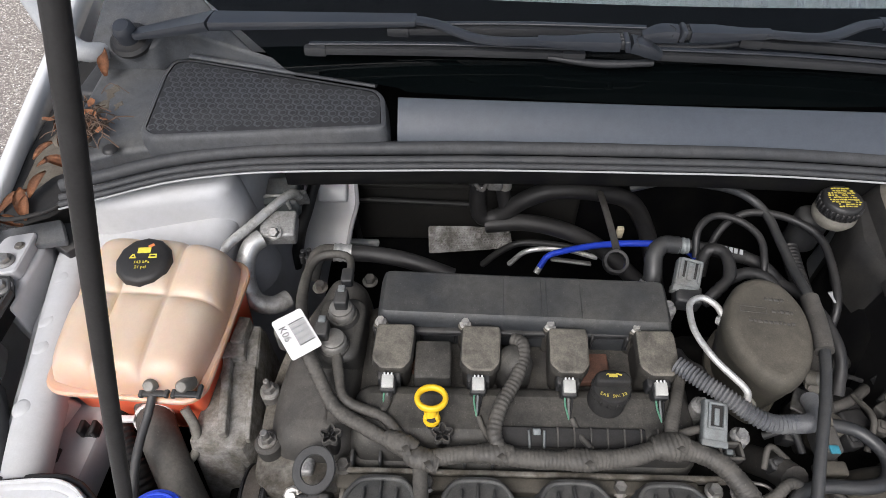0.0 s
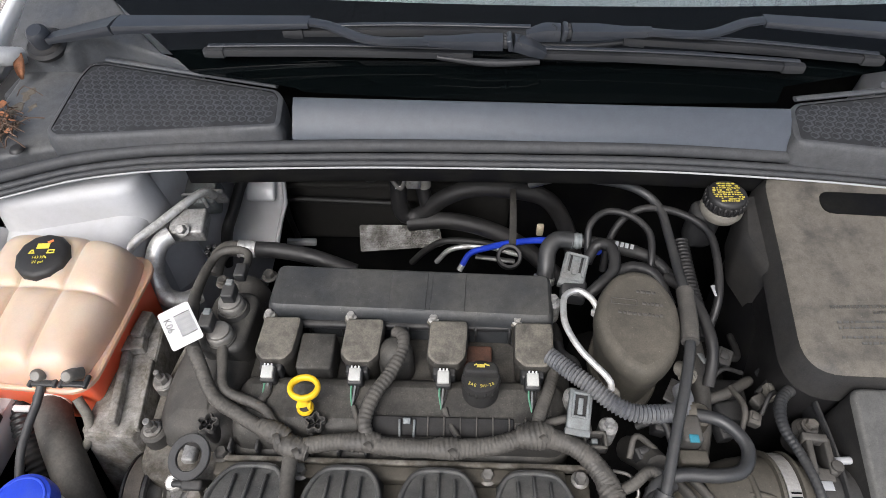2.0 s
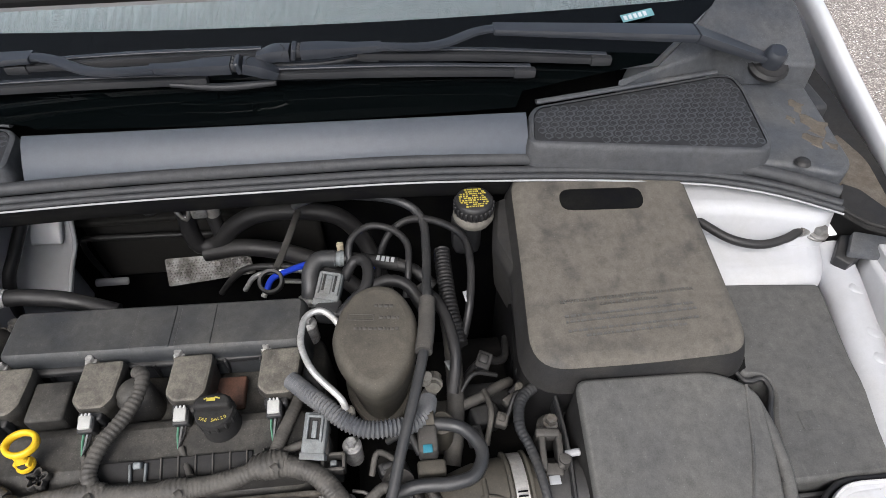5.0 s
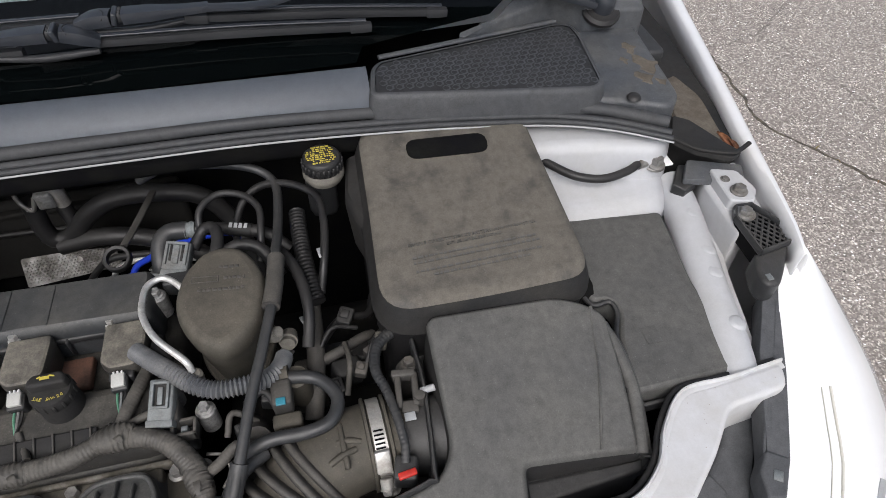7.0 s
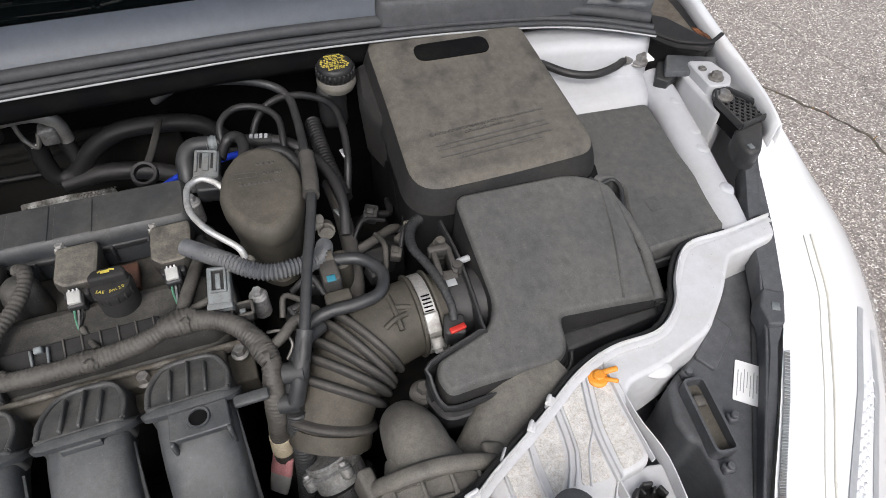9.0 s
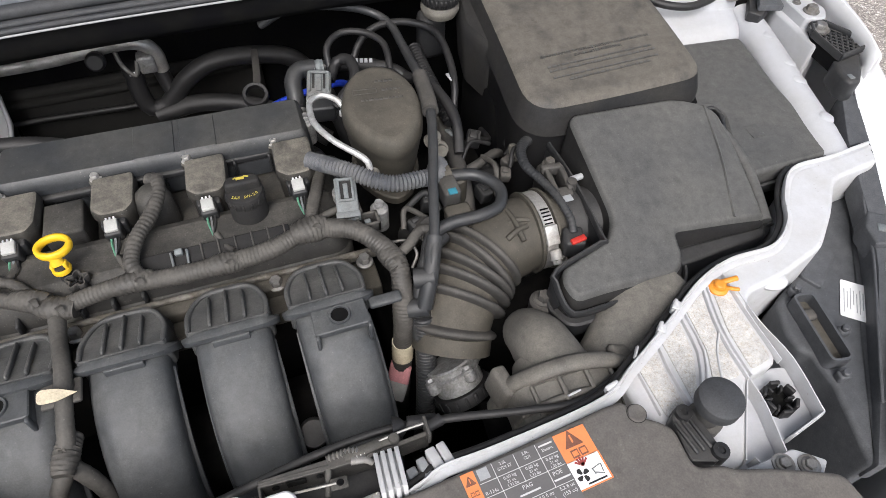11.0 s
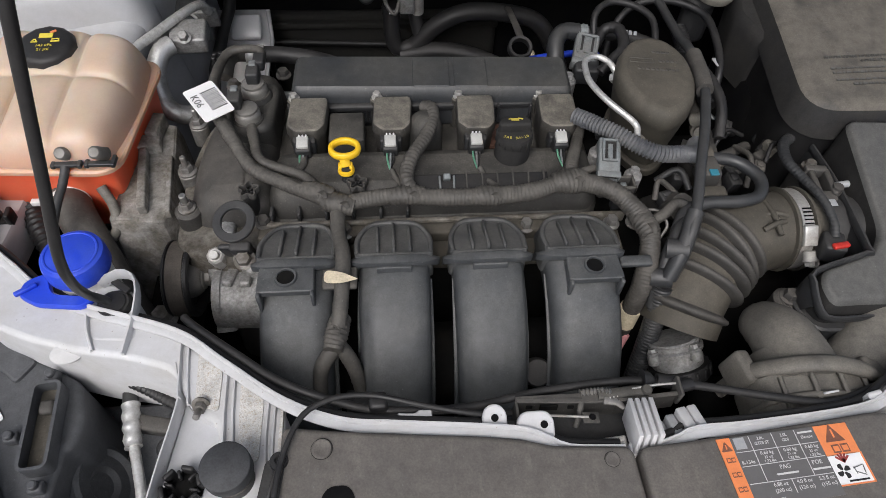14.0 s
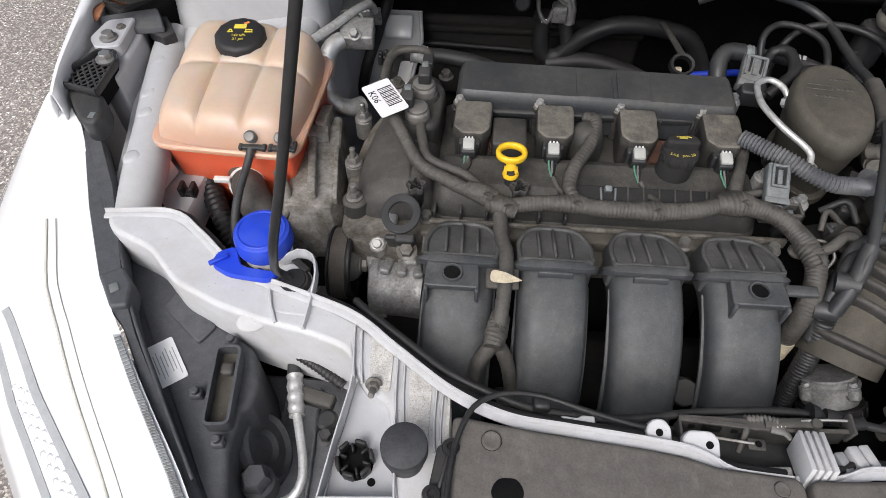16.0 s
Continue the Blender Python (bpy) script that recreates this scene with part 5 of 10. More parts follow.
for a, c in ((-0.022, 0.018), (0.022, 0.0585)):
    part("raised_patch", moved(shell(rounded([(a, -0.026), (c, -0.026), (c, 0.024), (a, 0.024)], 0.003), [(0.917, 0), (0.9186, 0.001)]), RB), M_LID, rear)
for k in range(9):
    part("skirt_fin", moved(box(-0.14 + 0.035 * k, -0.034, 0.890, 0.003, 0.006, 0.022, 0.001, 1), RB), M_BLACK, rear)

# ignition coils
coil = thing("ignition_coil", "black dusty ignition coil with a white plug connector", "ignition coil", (-0.057, 0.33, 0.886), "ignition coils")
CO = rounded([(-0.0775, 0.310), (-0.068, 0.300), (-0.046, 0.300), (-0.0385, 0.310), (-0.0365, 0.343), (-0.0375, 0.352), (-0.0755, 0.352)], 0.004)
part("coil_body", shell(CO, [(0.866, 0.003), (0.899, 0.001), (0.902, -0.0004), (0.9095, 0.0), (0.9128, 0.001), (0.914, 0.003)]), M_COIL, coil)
part("neck", box(-0.0595, 0.300, 0.897, 0.022, 0.014, 0.018, 0.002), M_BLACK, coil)
plug = part("plug", box(-0.060, 0.2895, 0.900, 0.0150, 0.0150, 0.016, 0.002, rot=(14, 0, 0)), M_BLACK, coil)
part("plug_insert", box(-0.060, 0.2895, 0.9075, 0.0115, 0.0125, 0.008, 0.001, rot=(14, 0, 0)), M_CONN, plug, "white connector insert")
for k in (-1, 0, 1):
    part("latch_bar", box(-0.060 + 0.0034 * k, 0.2945, 0.9112, 0.0016, 0.005, 0.003, 0.0004, 1, (14, 0, 0)), M_LABEL, plug)
part("bolt", bolt_bm(-0.0725, 0.3565, 0.9075, 0.0042, 0.007), M_ZINC, coil, "zinc coil bolt")
part("bolt_lug", merge(cyl(-0.0725, 0.3565, 0.868, 0.0072, 0.0395, 0.0015), box(-0.0705, 0.350, 0.898, 0.010, 0.010, 0.018, 0.002)), M_COIL, coil)
for k, c in enumerate(((0.06, 0.3, 0.06), (0.5, 0.5, 0.5), (0.03, 0.03, 0.03))):
    part("lead", sweep([(-0.0635 + 0.0034 * k, 0.283, 0.899), (-0.0635 + 0.003 * k, 0.275, 0.897), (-0.061, 0.262, 0.8955)], 0.0011, 0.004, 6), (M_WIREG, M_GCONN, M_RUBBER)[k], coil)
for k in (1, 2, 3):
    copy_thing(coil, pose(-0.057 + 0.0858 * k, 0.33 - 0.0005 * k, 0.886))

# dipstick and filler cap
dip = thing("oil_dipstick", "bright yellow oil dipstick ring handle", "dipstick", (-0.013, 0.262, 0.89))
ring = [(-0.0175 + 0.0130 * math.cos(a), 0.2660 + 0.0108 * math.sin(a), 0.9220) for a in [2 * math.pi * k / 20 for k in range(21)]]
part("ring", sweep(ring, 0.0026, 0.003, 12, flat=1.5, square=3), M_YELLOW, dip)
part("neck", sweep([(-0.0175, 0.2575, 0.9195), (-0.0174, 0.2555, 0.9165), (-0.0172, 0.2545, 0.9120)], 0.0056, 0.002, 12, flat=0.7, taper=(1.2, 0.85, 1.0), square=3), M_YELLOW, dip)
for dx in (-0.0052, 0.0052):
    part("prong", box(-0.0172 + dx, 0.2540, 0.9095, 0.0032, 0.0075, 0.008, 0.001), M_YELLOW, dip)
part("collar", lathe([(0, 0.0), (0.0078, 0.0), (0.0082, 0.002), (0.0076, 0.0042), (0, 0.0045)], 20, pose(-0.0170, 0.2540, 0.9035, -4)), M_YELLOW, dip)
part("tube", lathe([(0, 0), (0.0062, 0), (0.0062, 0.022), (0, 0.022)], 14, pose(-0.0168, 0.2540, 0.888, -2)), M_BLACK, dip)

ocap = thing("oil_filler_cap", "black oil filler cap lettered in yellow", "filler cap", (0.150, 0.278, 0.885))
OC = pose(0.1475, 0.2815, 0)
part("neck", lathe([(0.0180, 0.884), (0.0172, 0.914), (0.0165, 0.918), (0, 0.918)], 28, OC), M_FLAP, ocap)
part("cap_disc", lathe([(0, 0.9255), (0.0140, 0.9255), (0.0168, 0.9245), (0.0178, 0.922), (0.0178, 0.915), (0.0170, 0.912), (0, 0.912)], 36, OC), M_FLAP, ocap)
for k in range(14):
    part("grip_notch", moved(box(0.0178, 0, 0.9175, 0.0014, 0.0026, 0.0080, 0.0005, 1), OC @ Matrix.Rotation(2 * math.pi * k / 14, 4, "Z")), M_FLAP, ocap)
part("grip_bar", moved(shell(rounded([(-0.0155, -0.002), (0.0155, -0.002), (0.0165, 0.004), (0.0120, 0.0105), (-0.0120, 0.0105), (-0.0165, 0.004)], 0.003), dome(0.925, 0.9350, 0.003)), OC), M_FLAP, ocap)
for k, ch in enumerate("SAE 5W-20"):
    a_ = radians(-90 + 7.0 * (k - 4))
    text("letter", ch, 0.0044, OC @ pose(0.0235 * math.cos(a_), 0.0125 + 0.0235 * math.sin(a_), 0.9256, 0, 0, math.degrees(a_) + 90), M_DULLY, ocap, 0.0002)
part("oil_symbol", box(0.1470, 0.2863, 0.9352, 0.0075, 0.0032, 0.0005, 0), M_DULLY, ocap)
part("oil_symbol", box(0.1525, 0.2875, 0.9352, 0.005, 0.0012, 0.0005, 0, 1, (0, 0, -20)), M_DULLY, ocap)
part("oil_symbol", box(0.1420, 0.2874, 0.9352, 0.003, 0.0012, 0.0005, 0, 1, (0, 0, 25)), M_DULLY, ocap)

# cam phaser solenoids
for x, y, z in ((-0.112, 0.362, 0.908), (-0.116, 0.328, 0.904)):
    so = thing("cam_solenoid", "round black cam timing solenoid with metal rim", "solenoid", (x, y, z), "cam solenoids")
    part("can", lathe([(0.012, 0.006), (0.0150, 0.005), (0.0158, 0.002), (0.0172, 0.000), (0.0172, -0.006), (0, -0.006)], 24, pose(x, y, z)), M_COVER, so)
    part("rim", lathe([(0, 0.0185), (0.0090, 0.0185), (0.0112, 0.0172), (0.0112, 0.0145), (0.0126, 0.0132), (0.0132, 0.0110), (0.0132, 0.0040), (0.0110, 0.0040)], 28, pose(x, y, z)), M_SATIN, so, "bare metal cap")
    part("plug", box(x + 0.001 if y > 0.35 else x - 0.010, y + 0.004, z + 0.024, 0.013, 0.018, 0.014, 0.002), M_BLACK, so)
    part("latch", box(x + 0.001 if y > 0.35 else x - 0.010, y + 0.012, z + 0.030, 0.007, 0.007, 0.007, 0.001), M_GCONN, so)

# intake manifold
man = thing("intake_manifold", "slate grey plastic intake manifold with four curved runners", "intake manifold", (0.067, 0.12, 0.60))
for k, cx in enumerate((-0.060, 0.0255, 0.1105, 0.1955)):
    dx = -0.0015 + 0.0008 * k
    run = part("runner", sweep([(cx, 0.203, 0.845), (cx, 0.185, 0.861), (cx + dx * 0.3, 0.155, 0.866), (cx + dx, 0.118, 0.852), (cx + dx * 1.6, 0.085, 0.822), (cx + dx * 2, 0.062, 0.775), (cx + dx * 2, 0.060, 0.72), (cx + dx, 0.078, 0.66)],
                               0.0325, 0.008, 20, flat=0.74, taper=(1.0, 1.0, 0.985, 0.965, 0.955, 0.945, 0.93), square=3.6), M_SLATE, man)
    cp = [(cx - 0.0345, 0.156), (cx + 0.0345, 0.156), (cx + 0.0345, 0.186), (cx + 0.022, 0.212), (cx - 0.022, 0.212), (cx - 0.0345, 0.186)]
    cr = rounded(cp, [0.004, 0.004, 0.016, 0.018, 0.018, 0.016], 6)
    cap = part("port_cap", shell(cr, [(0.862, -0.001), (0.8930, 0.0), (0.8965, 0.0012), (0.8968, 0.0026), (0.8942, 0.0042)], slope=(0, -0.35), about=(cx, 0.165)), M_CAP, run)
    part("cap_lip", sweep([(cx - 0.0365, 0.170, 0.868), (cx - 0.0362, 0.159, 0.8855), (cx - 0.030, 0.1535, 0.8935), (cx - 0.016, 0.1520, 0.8955), (cx + 0.016, 0.1520, 0.8955), (cx + 0.030, 0.1535, 0.8935), (cx + 0.0362, 0.159, 0.8855), (cx + 0.0365, 0.170, 0.868)], 0.0044, 0.004, 12, flat=0.85, square=6), M_SLATE, run)
    part("lip_step", box(cx, 0.1470, 0.8900, 0.031, 0.004, 0.008, 0.001, 2, (-10, 0, 0)), M_SLATE, run)
    # black bar put in as the shadow under the lip step
    part("step_shadow_gap", box(cx, 0.1445, 0.8850, 0.026, 0.003, 0.003, 0.0005, 1), M_BLACK, run)
    for q, y0, y1 in ((-0.0145, 0.160, 0.198), (0.0, 0.160, 0.204), (0.0145, 0.160, 0.198)):
        part("rib", box(cx + q, (y0 + y1) / 2, 0.8952 - 0.35 * ((y0 + y1) / 2 - 0.165), 0.0026, y1 - y0, 0.0074, 0.0008, 1, (-19, 0, 0)), M_CAP, run)
    part("cap_rim", sweep([(cx - 0.0325, 0.160, 0.8965), (cx - 0.0325, 0.182, 0.8890), (cx - 0.0215, 0.2035, 0.8815), (cx, 0.2075, 0.880), (cx + 0.0215, 0.2035, 0.8815), (cx + 0.0325, 0.182, 0.8890), (cx + 0.0325, 0.160, 0.8965)], 0.0022, 0.004, 8, square=4), M_CAP, run)
    part("edge_bead", sweep([(cx - 0.031, 0.150, 0.868), (cx + dx - 0.0318, 0.118, 0.850), (cx + dx * 1.6 - 0.0320, 0.085, 0.820), (cx + dx * 2 - 0.0318, 0.060, 0.772), (cx + dx * 2 - 0.0312, 0.058, 0.72)], 0.0026, 0.008, 6), M_SLATE, run)
    part("edge_bead", sweep([(cx + 0.031, 0.150, 0.868), (cx + dx + 0.0318, 0.118, 0.850), (cx + dx * 1.6 + 0.0320, 0.085, 0.820), (cx + dx * 2 + 0.0318, 0.060, 0.772), (cx + dx * 2 + 0.0312, 0.058, 0.72)], 0.0030, 0.008, 6), M_SLATE, run)
for x in (-0.067, 0.2015):
    tab = part("mount_tab", shell(rounded([(x - 0.0245, 0.124), (x + 0.0245, 0.124), (x + 0.0235, 0.150), (x - 0.0235, 0.150)], 0.003), [(0.890, 0), (0.8955, 0), (0.8965, 0.001)]), M_SLATE, man)
    for dx in (-0.0225, 0.0225):
        part("tab_leg", box(x + dx, 0.1225, 0.881, 0.0035, 0.006, 0.030, 0.001, 1), M_SLATE, tab)
        part("tab_web", box(x + dx, 0.137, 0.881, 0.003, 0.026, 0.020, 0.001, 1), M_SLATE, tab)
    part("grommet_hole", lathe([(0, 0.8967), (0.0074, 0.8967), (0.0074, 0.8964), (0, 0.8964)], 24, pose(x, 0.138, 0)), M_BAY, tab)
    part("grommet_rim", lathe([(0.0074, 0.8964), (0.0076, 0.8985), (0.0092, 0.8987), (0.0098, 0.8970), (0.0098, 0.8960)], 28, pose(x, 0.138, 0)), M_SLATE, tab)
part("side_tab", box(0.244, 0.148, 0.886, 0.030, 0.011, 0.006, 0.002), M_SLATE, man)
part("side_tab", box(-0.022, 0.140, 0.889, 0.030, 0.022, 0.005, 0.002), M_DUSTY, man)
for x in (0.155, 0.012):
    part("solenoid_plug", lathe([(0, 0.010), (0.012, 0.010), (0.014, 0.006), (0.014, 0), (0, 0)], 20, pose(x, 0.085, 0.80, 30)), M_BLACK, man)
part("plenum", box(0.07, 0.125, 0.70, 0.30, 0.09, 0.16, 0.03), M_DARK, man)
for x in (0.155, -0.02, 0.24):
    part("flange_bolt", bolt_bm(x, 0.208, 0.866, 0.006, 0.010), M_STEEL, man)
single("paper_tag", moved(shell(rounded([(-0.012, -0.0062), (0.002, -0.0052), (0.0165, 0.0), (0.002, 0.0048), (-0.012, 0.0058)], [0.005, 0.003, 0.001, 0.003, 0.005], 4), [(-0.0008, 0), (0, 0)]), pose(-0.0215, 0.1310, 0.9045, 12, 6, -4)), M_BEIGE, "small pale cream paper tag on the manifold", "tag")

# wiring loom
loom = thing("wiring_loom", "thick tape-wrapped wiring loom across the engine", "wiring loom", (0.05, 0.22, 0.88))
part("trunk", sweep([(-0.028, 0.219, 0.895), (0.010, 0.224, 0.898), (0.036, 0.225, 0.899), (0.072, 0.221, 0.899), (0.118, 0.221, 0.899), (0.160, 0.225, 0.899), (0.196, 0.2345, 0.901), (0.234, 0.225, 0.899), (0.256, 0.203, 0.893), (0.266, 0.180, 0.885), (0.263, 0.158, 0.872), (0.2590, 0.144, 0.848), (0.2558, 0.138, 0.815), (0.2535, 0.136, 0.78), (0.252, 0.138, 0.72), (0.252, 0.146, 0.66)],
                     0.0084, 0.0035, 14, wrap=0.0036, amp=0.085, taper=(0.85, 0.95, 1, 1, 1.05, 1.15, 1.2, 1.15, 1.1, 1, 1)), M_TAPE, loom)
part("branch_left", sweep([(-0.142, 0.318, 0.922), (-0.128, 0.295, 0.912), (-0.108, 0.265, 0.902), (-0.080, 0.248, 0.899), (-0.052, 0.233, 0.897), (-0.026, 0.219, 0.895)], 0.0068, 0.003, 14, wrap=0.0036, amp=0.085), M_TAPE, loom)
part("branch_left", sweep([(-0.113, 0.322, 0.908), (-0.108, 0.298, 0.904), (-0.098, 0.272, 0.902), (-0.062, 0.258, 0.897), (-0.045, 0.240, 0.896)], 0.0052, 0.003, 10, wrap=0.0036, amp=0.085), M_TAPE, loom)
part("branch_left", sweep([(-0.066, 0.262, 0.896), (-0.060, 0.275, 0.895), (-0.062, 0.285, 0.895)], 0.004, 0.003, 10, wrap=0.0036, amp=0.085), M_TAPE, loom)
part("branch_down", sweep([(-0.026, 0.220, 0.893), (-0.024, 0.188, 0.892), (-0.019, 0.158, 0.896), (-0.021, 0.118, 0.886), (-0.026, 0.090, 0.868), (-0.040, 0.074, 0.848), (-0.044, 0.058, 0.81)], 0.0068, 0.003, 14, wrap=0.0095, amp=0.06), M_TAPE, loom)
part("branch_down", sweep([(-0.026, 0.090, 0.868), (-0.014, 0.080, 0.846), (-0.006, 0.066, 0.81)], 0.0066, 0.003, 14, wrap=0.0095, amp=0.06), M_TAPE, loom)
part("branch_up", sweep([(0.200, 0.246, 0.900), (0.205, 0.262, 0.900), (0.214, 0.286, 0.900), (0.222, 0.310, 0.898), (0.226, 0.335, 0.892)], 0.0060, 0.003, 14, wrap=0.0036, amp=0.085), M_TAPE, loom)
part("branch_right", sweep([(0.266, 0.190, 0.886), (0.282, 0.196, 0.893), (0.296, 0.206, 0.897), (0.31, 0.205, 0.892)], 0.005, 0.003, 10, wrap=0.0036, amp=0.085), M_TAPE, loom)
part("branch_right", sweep([(0.205, 0.247, 0.898), (0.224, 0.252, 0.900), (0.240, 0.256, 0.897)], 0.0038, 0.003, 10, wrap=0.0036, amp=0.085), M_TAPE, loom)
for x in (0.028, 0.115, 0.202):
    part("coil_lead", sweep([(x - 0.002 + 0.0, 0.262, 0.8955), (x + 0.004, 0.248, 0.893), (x + 0.012, 0.232, 0.899)], 0.003, 0.003, 8, jitter=0.06), M_TAPE, loom)
for (x, y, z), (dx, dy), r in (((0.040, 0.2250, 0.899), (1, 0), 0.0098), ((-0.024, 0.2195, 0.896), (0.9, -0.25), 0.0100), ((0.116, 0.2210, 0.899), (1, 0), 0.0097), ((0.197, 0.2345, 0.901), (1, 0.05), 0.0118), ((-0.025, 0.096, 0.872), (0.2, 1), 0.0098), ((-0.044, 0.2330, 0.898), (0.9, -0.35), 0.0092), ((0.262, 0.190, 0.889), (0.3, -0.9), 0.0104)):
    jt = part("tape_joint", sweep([(x - 0.016 * dx, y - 0.016 * dy, z - 0.001), (x - 0.005 * dx, y - 0.005 * dy, z + 0.0006), (x + 0.006 * dx, y + 0.006 * dy, z + 0.0003), (x + 0.016 * dx, y + 0.016 * dy, z - 0.001)], r, 0.003, 16, wrap=0.0040, amp=0.12, taper=(0.84, 1.0, 1.0, 0.84), seed=int(1000 * x) + 100), M_TAPE, loom)
    part("tape_end", sweep([(x + 0.004 * dx, y + 0.004 * dy - 0.004, z + r - 0.0015), (x + 0.007 * dx - 0.001 * dy, y + 0.007 * dy - 0.008, z + r + 0.0012), (x + 0.010 * dx, y + 0.010 * dy - 0.011, z + r - 0.001)], 0.0034, 0.003, 6, flat=0.16, taper=(1, 0.9, 0.5)), M_TAPE, jt)
part("end_plug", box(-0.006, 0.062, 0.80, 0.032, 0.018, 0.03, 0.003), M_RUBBER, loom)
part("flag_tape", sweep([(0.2562, 0.1390, 0.8200), (0.2545, 0.1366, 0.7960)], 0.0108, 0.004, 18), M_BEIGE, loom, "off-white printed loom flag")
part("flag_tape", sweep([(0.2520, 0.1330, 0.7860), (0.2485, 0.1290, 0.7760), (0.2455, 0.1250, 0.7680)], 0.0112, 0.003, 12, flat=0.25, square=4), M_PINK, loom, "red printed loom flag")
part("flag_tape", sweep([(0.2455, 0.1250, 0.7680), (0.2420, 0.1205, 0.7590), (0.2385, 0.1160, 0.7500)], 0.0110, 0.003, 12, flat=0.25, taper=(1.0, 0.95, 0.85), square=4), M_CONN, loom, "white printed loom flag")

pcv = thing("breather_hose", "ribbed black breather hose curving over the valve cover", "hose", (0.05, 0.28, 0.89))
part("hose", sweep([(0.046, 0.226, 0.900), (0.040, 0.242, 0.905), (0.046, 0.266, 0.908), (0.060, 0.292, 0.908), (0.069, 0.315, 0.910), (0.069, 0.332, 0.912), (0.061, 0.339, 0.908)], 0.0068, 0.004, 12, ribs=0.0045, amp=0.05), M_TAPE, pcv)

tagk = thing("hanging_tag", "white plastic tag printed with a code and barcode", "tag", (-0.140, 0.325, 0.928))
TP = pose(-0.1480, 0.3230, 0.9345, 0, 6, -68) @ pose(0, 0, 0, 0, 0, 13)
part("card", moved(shell(rounded([(-0.0235, -0.0155), (0.0235, -0.0155), (0.0235, 0.0155), (-0.0235, 0.0155)], 0.003), [(0, 0), (0.0008, 0)]), TP), M_LABEL, tagk)
for k in range(13):
    part("code_bar", moved(box(-0.0125 + 0.0021 * k, 0.0055, 0.0010, 0.0007 + 0.0007 * ((k * 7) % 3 == 0), 0.016, 0.0002, 0), TP), M_INK, tagk)
text("lettering", "K06", 0.0105, TP @ pose(-0.005, -0.0095, 0.001), M_INK, tagk, 0.0001)

# ---- pump cover and pipes behind the engine ----
pump = thing("pump_cover", "round dust-caked brown-grey plastic pump cover", "pump cover", (0.303, 0.352, 0.87))
PUMP = [(0.2585, 0.312), (0.2550, 0.335), (0.2640, 0.364), (0.280, 0.383), (0.298, 0.389), (0.316, 0.385), (0.328, 0.371), (0.336, 0.352), (0.3365, 0.325), (0.328, 0.298), (0.312, 0.280), (0.294, 0.273), (0.275, 0.285)]
PO = rounded(PUMP, 0.02, 4)
cup = part("cup", shell(PO, [(0.860, 0.012), (0.890, 0.007), (0.915, 0.0026), (0.9290, 0.0012), (0.9310, -0.0004), (0.9405, -0.0006), (0.9465, 0.0012), (0.9495, 0.0034), (0.9510, 0.0062), (0.9516, 0.0095)], slope=(-0.02, 0.10), about=(0.296, 0.325)), M_BROWN, pump)
part("flange", shell(PO, [(0.862, 0.004), (0.8700, 0.004), (0.8715, 0.0055)], slope=(-0.02, 0.10), about=(0.296, 0.325)), M_BROWN, pump)
PT = pose(0.299, 0.338, 0.9530, 5.7, 1.2, -5)
rnd = random.Random(9)
for y, x0, w in ((0.023, -0.004, 0.017), (0.010, 0.001, 0.020), (-0.002, -0.022, 0.042)):
    x = x0
    while x < x0 + w:
        s_ = rnd.uniform(0.0018, 0.0046)
        part("moulded_letter", moved(box(x + s_ / 2, y + rnd.uniform(-0.0003, 0.0003), -0.0002, s_, rnd.uniform(0.0026, 0.0036), 0.0009, 0.0002, 1), PT), M_DUSTY, cup)
        x += s_ + 0.0010
for a_, c_, sx, sy in ((-0.016, 0.013, 0.024, 0.0009), (-0.016, 0.007, 0.024, 0.0009), (-0.028, 0.010, 0.0009, 0.0069), (-0.004, 0.010, 0.0009, 0.0069)):
    part("moulded_frame", moved(box(a_, c_, -0.0002, sx, sy, 0.0010, 0.0002, 1), PT), M_DUSTY, cup)
part("foot", merge(cyl(0.334, 0.300, 0.916, 0.0072, 0.014, 0.002, 16, (30, 40, 0)), cyl(0.340, 0.297, 0.924, 0.0052, 0.006, 0.001, 12, (30, 40, 0))), M_RESIN, pump, "pale plastic bush")
ap = thing("fuel_pipe", "bent bright metal fuel pipe beside the pump cover", "pipe", (0.24, 0.32, 0.90))
part("pipe", sweep([(0.262, 0.352, 0.937), (0.255, 0.360, 0.944), (0.243, 0.3675, 0.946), (0.230, 0.361, 0.946), (0.2265, 0.344, 0.946), (0.228, 0.324, 0.946), (0.240, 0.299, 0.944), (0.2625, 0.276, 0.936), (0.2665, 0.270, 0.926)], 0.0032, 0.003, 12), M_BRIGHT, ap)
part("end_nut", lathe([(0, 0), (0.0055, 0), (0.0055, 0.010), (0, 0.010)], 6, pose(0.260, 0.353, 0.930, 60, 0, 40)), M_BRIGHT, ap)
part("banjo", cyl(0.267, 0.268, 0.914, 0.0078, 0.011, 0.002), M_RESIN, ap)
corr = thing("convoluted_hose", "grey convoluted hose curving round the pump cover", "hose", (0.27, 0.26, 0.90))
part("hose", sweep([(0.214, 0.309, 0.918), (0.232, 0.290, 0.922), (0.250, 0.273, 0.924), (0.268, 0.258, 0.922), (0.286, 0.251, 0.919), (0.308, 0.2525, 0.916), (0.326, 0.257, 0.911), (0.338, 0.270, 0.904), (0.342, 0.288, 0.894)], 0.0077, 0.004, 16, ribs=0.0036, amp=0.14), M_CONDUIT, corr)
